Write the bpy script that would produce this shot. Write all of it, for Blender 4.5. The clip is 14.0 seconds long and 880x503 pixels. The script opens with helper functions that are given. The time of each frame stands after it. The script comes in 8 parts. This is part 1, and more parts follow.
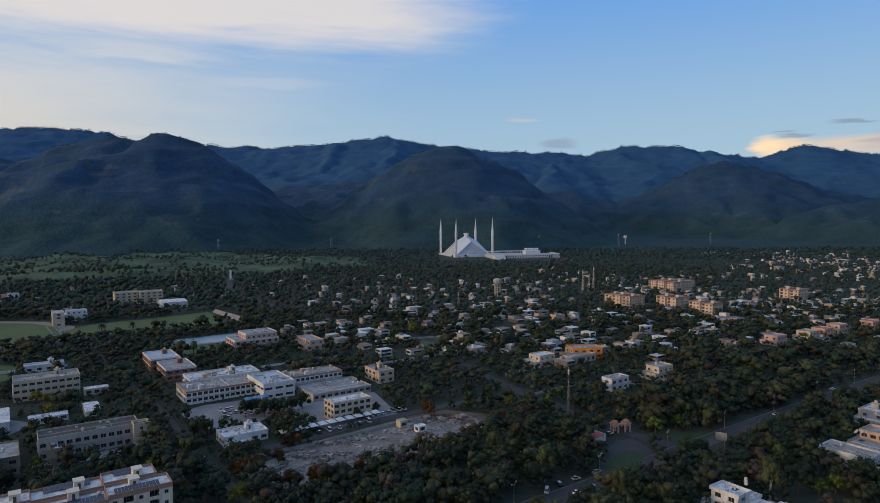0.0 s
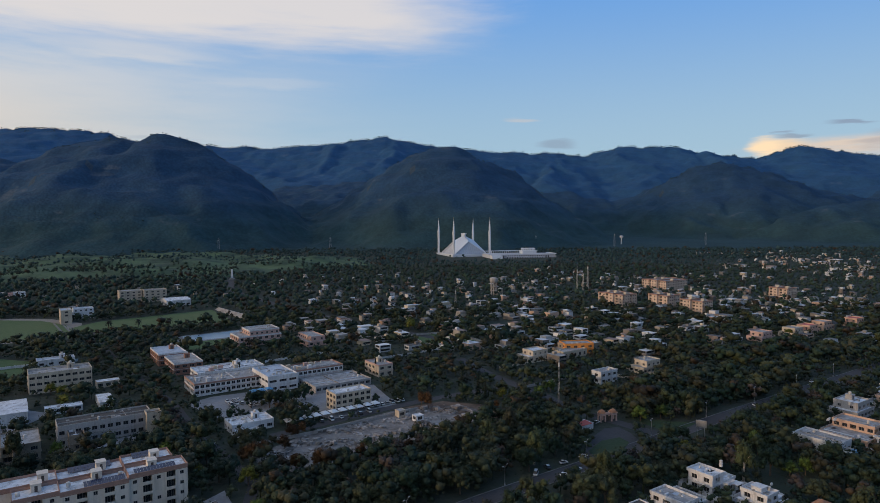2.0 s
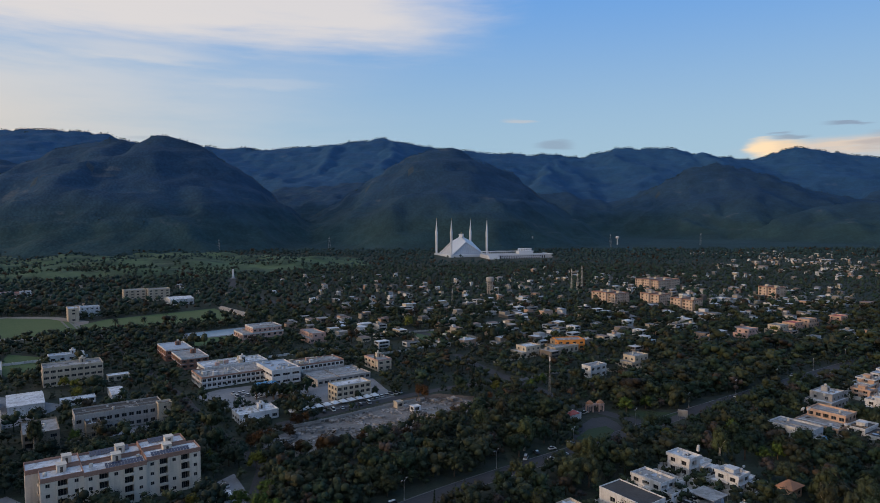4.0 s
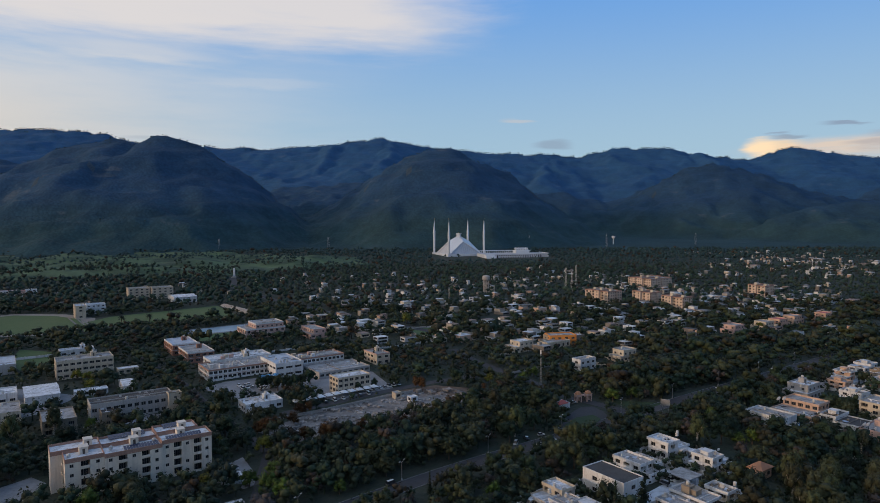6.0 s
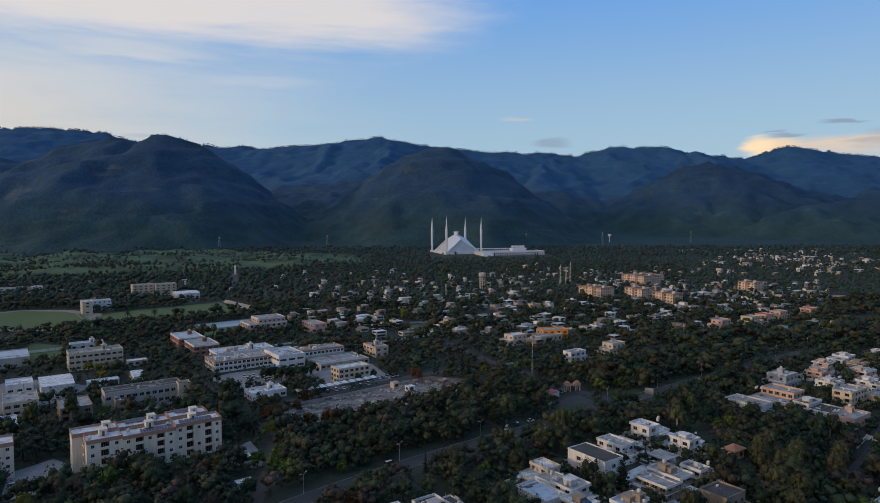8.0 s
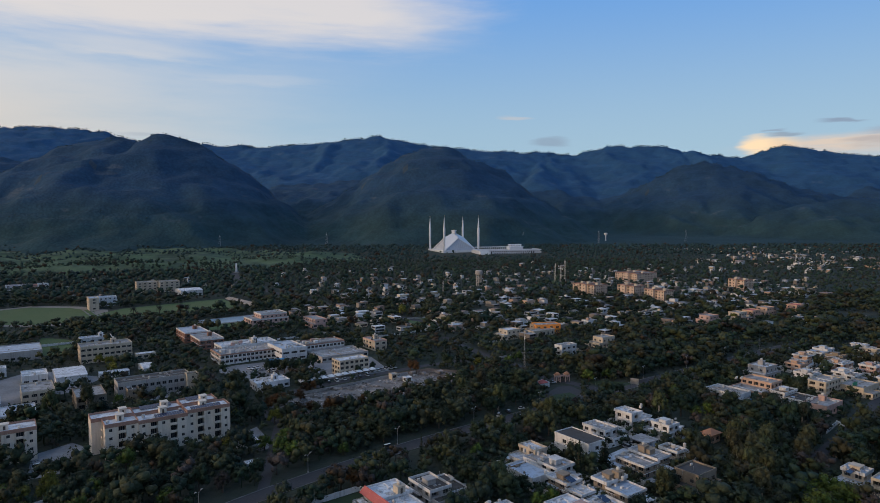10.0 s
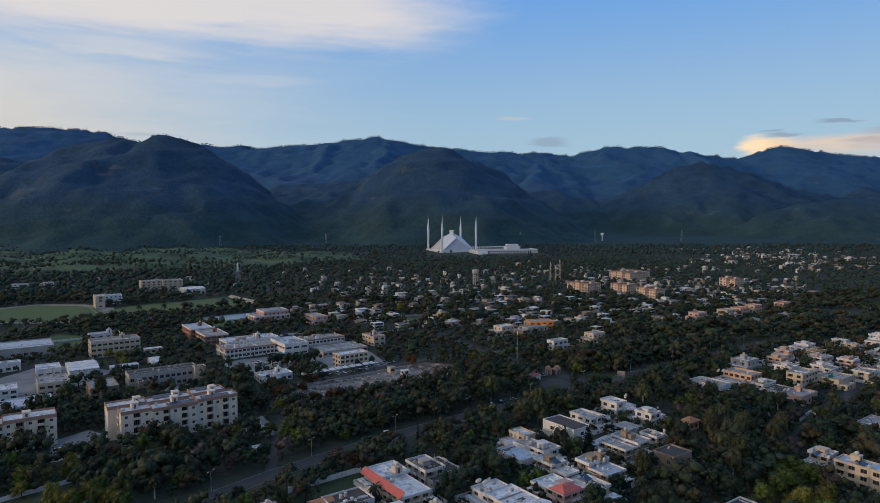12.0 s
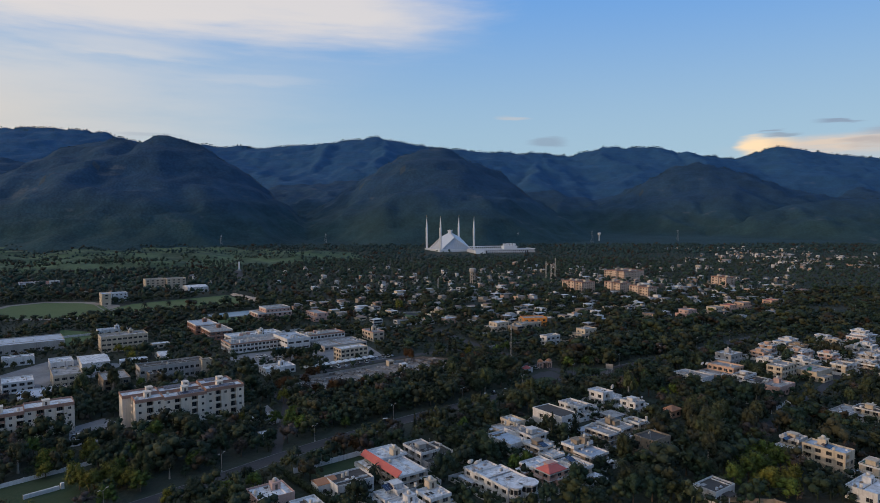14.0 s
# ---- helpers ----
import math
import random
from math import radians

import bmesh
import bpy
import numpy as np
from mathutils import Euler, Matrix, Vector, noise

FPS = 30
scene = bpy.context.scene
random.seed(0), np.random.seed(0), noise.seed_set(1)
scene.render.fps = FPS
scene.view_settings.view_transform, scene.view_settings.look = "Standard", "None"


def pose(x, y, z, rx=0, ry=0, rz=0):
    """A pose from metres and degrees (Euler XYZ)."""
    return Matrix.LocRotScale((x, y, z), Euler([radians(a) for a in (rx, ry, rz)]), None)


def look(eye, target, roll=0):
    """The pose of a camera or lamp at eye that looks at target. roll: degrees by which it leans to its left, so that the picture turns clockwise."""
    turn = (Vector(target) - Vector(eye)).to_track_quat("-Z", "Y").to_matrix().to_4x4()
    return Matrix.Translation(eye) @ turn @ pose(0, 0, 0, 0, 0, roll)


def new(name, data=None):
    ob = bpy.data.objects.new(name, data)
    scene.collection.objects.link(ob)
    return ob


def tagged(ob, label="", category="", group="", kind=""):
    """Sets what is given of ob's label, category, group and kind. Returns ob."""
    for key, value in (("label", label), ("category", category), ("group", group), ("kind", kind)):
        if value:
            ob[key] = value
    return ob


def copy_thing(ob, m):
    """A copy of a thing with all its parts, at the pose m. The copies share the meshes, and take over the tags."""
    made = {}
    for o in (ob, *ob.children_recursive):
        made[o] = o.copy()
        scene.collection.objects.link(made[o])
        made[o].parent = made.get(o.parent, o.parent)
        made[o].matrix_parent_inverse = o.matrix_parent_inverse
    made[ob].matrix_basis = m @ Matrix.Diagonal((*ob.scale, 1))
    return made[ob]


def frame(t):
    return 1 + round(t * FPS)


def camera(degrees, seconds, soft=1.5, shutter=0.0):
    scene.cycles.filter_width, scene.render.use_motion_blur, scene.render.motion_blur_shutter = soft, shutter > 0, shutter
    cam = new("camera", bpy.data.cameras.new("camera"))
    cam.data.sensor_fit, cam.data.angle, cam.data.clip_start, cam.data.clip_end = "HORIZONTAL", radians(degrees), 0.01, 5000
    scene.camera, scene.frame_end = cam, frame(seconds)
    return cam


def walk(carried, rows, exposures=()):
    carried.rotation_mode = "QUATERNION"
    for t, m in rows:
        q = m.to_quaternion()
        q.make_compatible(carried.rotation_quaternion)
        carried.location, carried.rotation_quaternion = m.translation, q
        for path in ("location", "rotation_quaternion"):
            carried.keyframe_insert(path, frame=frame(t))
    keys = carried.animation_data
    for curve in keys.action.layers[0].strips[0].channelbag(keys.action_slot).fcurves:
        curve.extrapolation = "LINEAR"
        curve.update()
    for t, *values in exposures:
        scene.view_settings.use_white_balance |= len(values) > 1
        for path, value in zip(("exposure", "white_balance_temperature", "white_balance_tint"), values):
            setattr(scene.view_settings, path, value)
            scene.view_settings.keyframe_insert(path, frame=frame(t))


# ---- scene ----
cam = camera(70.0, 14.0, soft=0.85)
PATH = [
    (0, pose(-0.63, -0.92, 105.74, 87.088, 0, -3.003) @ pose(0, 0, 0, 0, 0, -0.051)),
    (0.5, pose(-0.62, -5.02, 105.74, 87.085, 0, -3.040) @ pose(0, 0, 0, 0, 0, -0.048)),
    (1, pose(-0.62, -9.17, 105.74, 87.090, 0, -3.078) @ pose(0, 0, 0, 0, 0, -0.045)),
    (1.5, pose(-0.60, -13.36, 105.74, 87.095, 0, -3.117) @ pose(0, 0, 0, 0, 0, -0.042)),
    (2, pose(-0.59, -17.60, 105.74, 87.103, 0, -3.157) @ pose(0, 0, 0, 0, 0, -0.038)),
    (2.5, pose(-0.56, -21.87, 105.74, 87.130, 0, -3.196) @ pose(0, 0, 0, 0, 0, -0.035)),
    (3, pose(-0.54, -26.17, 105.74, 87.151, 0, -3.236) @ pose(0, 0, 0, 0, 0, -0.032)),
    (5.5, pose(-0.33, -48.16, 105.74, 87.185, 0, -3.437) @ pose(0, 0, 0, 0, 0, -0.017)),
    (6, pose(-0.27, -52.64, 105.74, 87.151, 0, -3.476) @ pose(0, 0, 0, 0, 0, -0.013)),
    (6.5, pose(-0.21, -57.13, 105.74, 87.119, 0, -3.515) @ pose(0, 0, 0, 0, 0, -0.010)),
    (7, pose(-0.15, -61.64, 105.74, 87.073, 0, -3.553) @ pose(0, 0, 0, 0, 0, -0.007)),
    (7.5, pose(-0.07, -66.16, 105.74, 87.027, 0, -3.590) @ pose(0, 0, 0, 0, 0, -0.004)),
    (8, pose(0.00, -70.69, 105.74, 86.996, 0, -3.627) @ pose(0, 0, 0, 0, 0, -0.001)),
    (10.5, pose(0.45, -93.46, 105.74, 86.882, 0, -3.793) @ pose(0, 0, 0, 0, 0, 0.015)),
    (11, pose(0.56, -98.02, 105.74, 86.890, 0, -3.822) @ pose(0, 0, 0, 0, 0, 0.018)),
    (11.5, pose(0.67, -102.57, 105.74, 86.911, 0, -3.850) @ pose(0, 0, 0, 0, 0, 0.021)),
    (12, pose(0.78, -107.12, 105.74, 86.917, 0, -3.876) @ pose(0, 0, 0, 0, 0, 0.024)),
    (12.5, pose(0.90, -111.66, 105.74, 86.934, 0, -3.899) @ pose(0, 0, 0, 0, 0, 0.027)),
    (13, pose(1.02, -116.18, 105.74, 86.922, 0, -3.921) @ pose(0, 0, 0, 0, 0, 0.030)),
    (13.5, pose(1.15, -120.69, 105.74, 86.915, 0, -3.941) @ pose(0, 0, 0, 0, 0, 0.034)),
    (14, pose(1.29, -125.19, 105.74, 86.896, 0, -3.959) @ pose(0, 0, 0, 0, 0, 0.037)),
]
walk(cam, PATH)

# ---- light ----
ROT = 31.9  # the town's street grid, degrees
scene.view_settings.exposure = 0.0
world = bpy.data.worlds.new("sky")
scene.world = world
world.use_nodes = True
wn, wl = world.node_tree.nodes, world.node_tree.links
wn.clear()


def wmath(op, a, b=None, c=None):
    n = wn.new("ShaderNodeMath")
    n.operation = op
    for i, v in enumerate((a, b, c)):
        if v is None:
            continue
        if isinstance(v, (int, float)):
            n.inputs[i].default_value = v
        else:
            wl.new(v, n.inputs[i])
    return n.outputs[0]


def wstep(v, lo, hi, a=0.0, b=1.0):
    n = wn.new("ShaderNodeMapRange")
    n.interpolation_type = "SMOOTHSTEP"
    wl.new(v, n.inputs[0])
    for i, x in zip((1, 2, 3, 4), (lo, hi, a, b)):
        n.inputs[i].default_value = x
    return n.outputs[0]


def wmix(f, a, b):
    n = wn.new("ShaderNodeMix")
    n.data_type = "RGBA"
    if isinstance(f, (int, float)):
        n.inputs[0].default_value = f
    else:
        wl.new(f, n.inputs[0])
    for i, v in ((6, a), (7, b)):
        if isinstance(v, tuple):
            n.inputs[i].default_value = (*v, 1)
        else:
            wl.new(v, n.inputs[i])
    return n.outputs[2]


def wnoise(vec, scale, detail=5.0, rough=0.55, stretch=(1, 1, 1), shift=(0, 0, 0)):
    m = wn.new("ShaderNodeMapping")
    m.inputs["Scale"].default_value = stretch
    m.inputs["Location"].default_value = shift
    wl.new(vec, m.inputs[0])
    n = wn.new("ShaderNodeTexNoise")
    n.inputs["Scale"].default_value = scale
    n.inputs["Detail"].default_value = detail
    n.inputs["Roughness"].default_value = rough
    wl.new(m.outputs[0], n.inputs["Vector"])
    return n.outputs[0]


sky = wn.new("ShaderNodeTexSky")
sky.sky_type = "NISHITA"
sky.sun_disc = False
sky.sun_elevation, sky.sun_rotation = radians(6), radians(-118)
sky.altitude, sky.air_density, sky.dust_density, sky.ozone_density = 600, 1.0, 1.0, 1.6
SKY = 0.105
tc = wn.new("ShaderNodeTexCoord")
sep = wn.new("ShaderNodeSeparateXYZ")
wl.new(tc.outputs["Generated"], sep.inputs[0])
dx, dy, dz = sep.outputs
az = wmath("ARCTAN2", dx, dy)          # radians to the right of +y
el = wmath("ARCSINE", dz)
scaled = wn.new("ShaderNodeVectorMath")
scaled.operation = "SCALE"
wl.new(sky.outputs[0], scaled.inputs[0])
scaled.inputs["Scale"].default_value = SKY
# clear-sky gradient of the evening: pale near the ridge, blue above
grad = wmix(wstep(el, 0.08, 0.40), (0.385, 0.568, 0.73), (0.140, 0.38, 0.85))
grad = wmix(wstep(el, 0.42, 1.15), grad, (0.135, 0.28, 0.58))
# the dusk side of the sky, away from the sun, is dimmer low down
away = wmath("MULTIPLY", wstep(wmath("COSINE", wmath("SUBTRACT", az, 2.2)), 0.05, 0.85), wstep(el, 1.1, 0.3))
grad = wmix(wmath("MULTIPLY", away, 0.65), grad, (0.15, 0.22, 0.34))
clear = wmix(0.85, scaled.outputs[0], grad)
# drifting cloud: long soft streaks, thick towards the west
streak = wnoise(tc.outputs["Generated"], 2.6, 6, 0.6, (1, 1, 5.5))
fine = wnoise(tc.outputs["Generated"], 6.0, 6, 0.55, (1, 1, 9), (3.1, 0.4, 0))
west = wstep(az, 0.12, -0.75)
thick = wmath("ADD", wmath("MULTIPLY", streak, 0.75), wmath("MULTIPLY", fine, 0.35))
veil = wmath("MULTIPLY", wstep(thick, 0.30, 0.68, 0.25, 1.0), west)
colour = wmix(wmath("MULTIPLY", veil, 0.86), clear, (0.70, 0.69, 0.69))
# the broad bank high in the west, with a soft lower edge
edge = wmath("ADD", wmath("ADD", el, wmath("MULTIPLY", wmath("SUBTRACT", fine, 0.5), 0.06)), wstep(az, -0.15, -0.60, 0.0, 0.015))
bank_low = wmath("MULTIPLY", wstep(edge, 0.238, 0.292), wstep(el, 0.75, 0.5))
bank_side = wstep(wmath("ADD", az, wmath("MULTIPLY", wmath("SUBTRACT", streak, 0.5), 0.45)), 0.17, -0.14)
bank = wmath("MULTIPLY", wmath("MULTIPLY", bank_low, bank_side), wstep(fine, 0.05, 0.45, 0.75, 1.0))
colour = wmix(wmath("MULTIPLY", bank, 0.9), colour, (0.755, 0.71, 0.69))
# warm low haze in the west and the lit cloud over the eastern ridge
low_w = wmath("MULTIPLY", wstep(el, 0.24, 0.11), wstep(az, -0.15, -0.65))
colour = wmix(wmath("MULTIPLY", low_w, 0.6), colour, (0.70, 0.62, 0.53))


def blob(a, e, wa, we, wob=0.02):
    ga = wmath("DIVIDE", wmath("ADD", wmath("SUBTRACT", az, a), wmath("MULTIPLY", wmath("SUBTRACT", streak, 0.5), wob * 4)), wa)
    ge = wmath("DIVIDE", wmath("ADD", wmath("SUBTRACT", el, e), wmath("MULTIPLY", wmath("SUBTRACT", fine, 0.5), wob * 2)), we)
    r = wmath("SQRT", wmath("ADD", wmath("MULTIPLY", ga, ga), wmath("MULTIPLY", ge, ge)))
    return wstep(r, 1.0, 0.25)


for a, e, wa, we, amount, col in (
    (-0.40, 0.232, 0.17, 0.017, 0.38, (0.78, 0.73, 0.68)),
    (-0.22, 0.205, 0.14, 0.012, 0.22, (0.72, 0.70, 0.69)),
    (0.71, 0.098, 0.05, 0.009, 0.6, (0.90, 0.64, 0.42)),
    (0.63, 0.094, 0.17, 0.024, 0.42, (0.70, 0.58, 0.50)),
    (0.540, 0.101, 0.048, 0.017, 0.8, (0.96, 0.70, 0.44)),
    (0.522, 0.100, 0.028, 0.018, 0.95, (1.04, 0.78, 0.50)),
    (0.63, 0.097, 0.12, 0.011, 0.55, (0.88, 0.64, 0.44)),
    (0.70, 0.105, 0.09, 0.010, 0.5, (0.66, 0.56, 0.50)),
    (0.625, 0.126, 0.036, 0.0045, 0.7, (0.24, 0.29, 0.40)),
    (0.545, 0.121, 0.022, 0.003, 0.6, (0.26, 0.31, 0.42)),
    (0.685, 0.122, 0.02, 0.003, 0.5, (0.28, 0.32, 0.42)),
    (0.56, 0.115, 0.03, 0.004, 0.6, (0.26, 0.30, 0.38)),
    (0.66, 0.097, 0.05, 0.008, 0.5, (0.33, 0.34, 0.40)),
    (0.69, 0.112, 0.055, 0.010, 0.6, (0.34, 0.37, 0.45)),
    (0.24, 0.116, 0.036, 0.008, 0.65, (0.27, 0.35, 0.46)),
    (0.178, 0.152, 0.035, 0.008, 0.42, (0.66, 0.58, 0.53)),
    (-0.36, 0.118, 0.06, 0.010, 0.4, (0.36, 0.42, 0.50)),
):
    colour = wmix(wmath("MULTIPLY", blob(a, e, wa, we), amount), colour, col)
bg = wn.new("ShaderNodeBackground")
wl.new(colour, bg.inputs[0])
bg.inputs[1].default_value = 1.0
wout = wn.new("ShaderNodeOutputWorld")
wl.new(bg.outputs[0], wout.inputs[0])

sun_data = bpy.data.lights.new("sun", "SUN")
sun_data.energy, sun_data.angle, sun_data.color = 1.4, radians(4), (1.0, 0.66, 0.40)
sun = new("sun", sun_data)
sun.matrix_world = look((-900, -420, 150), (0, 0, 0))

# ---- materials ----
MATS = {}


def mat(name, col, col2=None, rough=0.85, big=0.05, small=1.2, bump=0.2, metal=0.0, island=0.0, objrand=None, islandrand=None, spec=0.3, streak=0.0, stain=0.0):
    """A weathered surface: two colours mixed by noise at a broad and a fine scale (in cycles a metre), with relief."""
    m = bpy.data.materials.new(name)
    m.use_nodes = True
    nt = m.node_tree
    n, l = nt.nodes, nt.links
    b = n["Principled BSDF"]
    col2 = col2 or tuple(c * 0.62 for c in col)
    geo = n.new("ShaderNodeNewGeometry")

    def noise_at(scale, detail, stretch=None):
        t = n.new("ShaderNodeTexNoise")
        t.inputs["Scale"].default_value, t.inputs["Detail"].default_value = scale, detail
        src = geo.outputs["Position"]
        if stretch:
            mp = n.new("ShaderNodeMapping")
            mp.inputs["Scale"].default_value = stretch
            l.new(src, mp.inputs[0])
            src = mp.outputs[0]
        l.new(src, t.inputs["Vector"])
        return t.outputs[0]

    def mathn(op, a, c):
        t = n.new("ShaderNodeMath")
        t.operation = op
        for i, v in enumerate((a, c)):
            if isinstance(v, (int, float)):
                t.inputs[i].default_value = v
            else:
                l.new(v, t.inputs[i])
        return t.outputs[0]

    def ramp(v, lo, hi):
        t = n.new("ShaderNodeMapRange")
        l.new(v, t.inputs[0])
        t.inputs[1].default_value, t.inputs[2].default_value = lo, hi
        return t.outputs[0]

    def mix(f, a, c, kind="MIX"):
        t = n.new("ShaderNodeMix")
        t.data_type, t.blend_type = "RGBA", kind
        if isinstance(f, (int, float)):
            t.inputs[0].default_value = f
        else:
            l.new(f, t.inputs[0])
        for i, v in ((6, a), (7, c)):
            if isinstance(v, tuple):
                t.inputs[i].default_value = (*v, 1)
            else:
                l.new(v, t.inputs[i])
        return t.outputs[2]

    fine = noise_at(small, 5)
    f = ramp(mathn("ADD", mathn("MULTIPLY", noise_at(big, 4), 0.6), mathn("MULTIPLY", fine, 0.4)), 0.36, 0.62)
    a = col
    if objrand or islandrand:
        pick = geo.outputs["Random Per Island"] if islandrand else n.new("ShaderNodeObjectInfo").outputs["Random"]
        objrand = objrand or islandrand
        cr = n.new("ShaderNodeValToRGB")
        cr.color_ramp.interpolation = "CONSTANT"
        e = cr.color_ramp.elements
        for k, c in enumerate(objrand):
            q = e[k] if k < 2 else e.new(k / len(objrand))
            q.position, q.color = k / len(objrand), (*c, 1)
        l.new(pick, cr.inputs[0])
        a = cr.outputs[0]
        c2 = mix(1.0, a, tuple(0.7 for _ in range(3)), "MULTIPLY")
        colour = mix(f, a, c2)
    else:
        colour = mix(f, a, col2)
    if streak:
        s = ramp(noise_at(1.0, 4, (0.9, 0.9, 0.07)), 0.52, 0.75)
        colour = mix(mathn("MULTIPLY", s, streak), colour, (0.12, 0.105, 0.09))
    if stain:
        s = mathn("MULTIPLY", ramp(noise_at(0.42, 3), 0.50, 0.60), ramp(noise_at(1.9, 3), 0.36, 0.56))
        colour = mix(mathn("MULTIPLY", s, stain), colour, (0.13, 0.12, 0.11))
    if island:
        hsv = n.new("ShaderNodeHueSaturation")
        l.new(colour, hsv.inputs["Color"])
        l.new(mathn("ADD", 1 - island, mathn("MULTIPLY", geo.outputs["Random Per Island"], 2 * island)), hsv.inputs["Value"])
        colour = hsv.outputs[0]
    l.new(colour, b.inputs["Base Color"])
    b.inputs["Roughness"].default_value, b.inputs["Metallic"].default_value = rough, metal
    b.inputs["Specular IOR Level"].default_value = spec
    if bump:
        bp = n.new("ShaderNodeBump")
        bp.inputs["Strength"].default_value, bp.inputs["Distance"].default_value = bump, 0.6 / small
        l.new(fine, bp.inputs["Height"])
        l.new(bp.outputs[0], b.inputs["Normal"])
    MATS[name] = m
    return m


def leaf(name, cols, rough=0.7, woods=False):
    """Foliage: a tint of its own for each tree, mottled from clump to clump and leaf to leaf, with a leafy relief."""
    m = bpy.data.materials.new(name)
    m.use_nodes = True
    n, l = m.node_tree.nodes, m.node_tree.links
    b = n["Principled BSDF"]
    geo = n.new("ShaderNodeNewGeometry")

    def mathn(op, a, c, e=None):
        k = n.new("ShaderNodeMath")
        k.operation = op
        for i, v in enumerate((a, c, e)):
            if v is None:
                continue
            if isinstance(v, (int, float)):
                k.inputs[i].default_value = v
            else:
                l.new(v, k.inputs[i])
        return k.outputs[0]

    def tex(scale, detail):
        t = n.new("ShaderNodeTexNoise")
        t.inputs["Scale"].default_value, t.inputs["Detail"].default_value = scale, detail
        l.new(geo.outputs["Position"], t.inputs["Vector"])
        return t.outputs[0]

    if woods:
        at = n.new("ShaderNodeAttribute")
        at.attribute_name = "tint"
        own = at.outputs["Fac"]
    else:
        own = n.new("ShaderNodeObjectInfo").outputs["Random"]
    broad = tex(0.013, 2.0)
    v = mathn("ADD", mathn("MULTIPLY", own, 0.72), mathn("MULTIPLY_ADD", broad, 1.1, -0.42))
    cr = n.new("ShaderNodeValToRGB")
    e = cr.color_ramp.elements
    for k, c in enumerate(cols):
        q = e[k] if k < 2 else e.new(k / (len(cols) - 1))
        q.position, q.color = k / (len(cols) - 1), (0.90 * c[0], c[1], 1.07 * c[2], 1)
    l.new(v, cr.inputs[0])
    hsv = n.new("ShaderNodeHueSaturation")
    l.new(cr.outputs[0], hsv.inputs["Color"])
    grain, clump = tex(1.3, 3.0), tex(0.32, 2.0)
    tone = mathn("FRACT", mathn("MULTIPLY", own, 7.31), 0.0)
    val = mathn("ADD", mathn("MULTIPLY_ADD", grain, *((0.75, -0.19) if woods else (1.5, -0.59))), mathn("MULTIPLY", clump, 0.6))
    val = mathn("ADD", val, mathn("MULTIPLY_ADD", tone, 0.45, 0.0))
    val = mathn("ADD", val, mathn("MULTIPLY", geo.outputs["Random Per Island"], 0.16))
    l.new(val, hsv.inputs["Value"])
    l.new(hsv.outputs[0], b.inputs["Base Color"])
    b.inputs["Roughness"].default_value = rough
    b.inputs["Specular IOR Level"].default_value = 0.2
    bp = n.new("ShaderNodeBump")
    bp.inputs["Strength"].default_value, bp.inputs["Distance"].default_value = 0.6 if woods else 0.9, 1.0
    l.new(grain, bp.inputs["Height"])
    l.new(bp.outputs[0], b.inputs["Normal"])
    MATS[name] = m
    return m


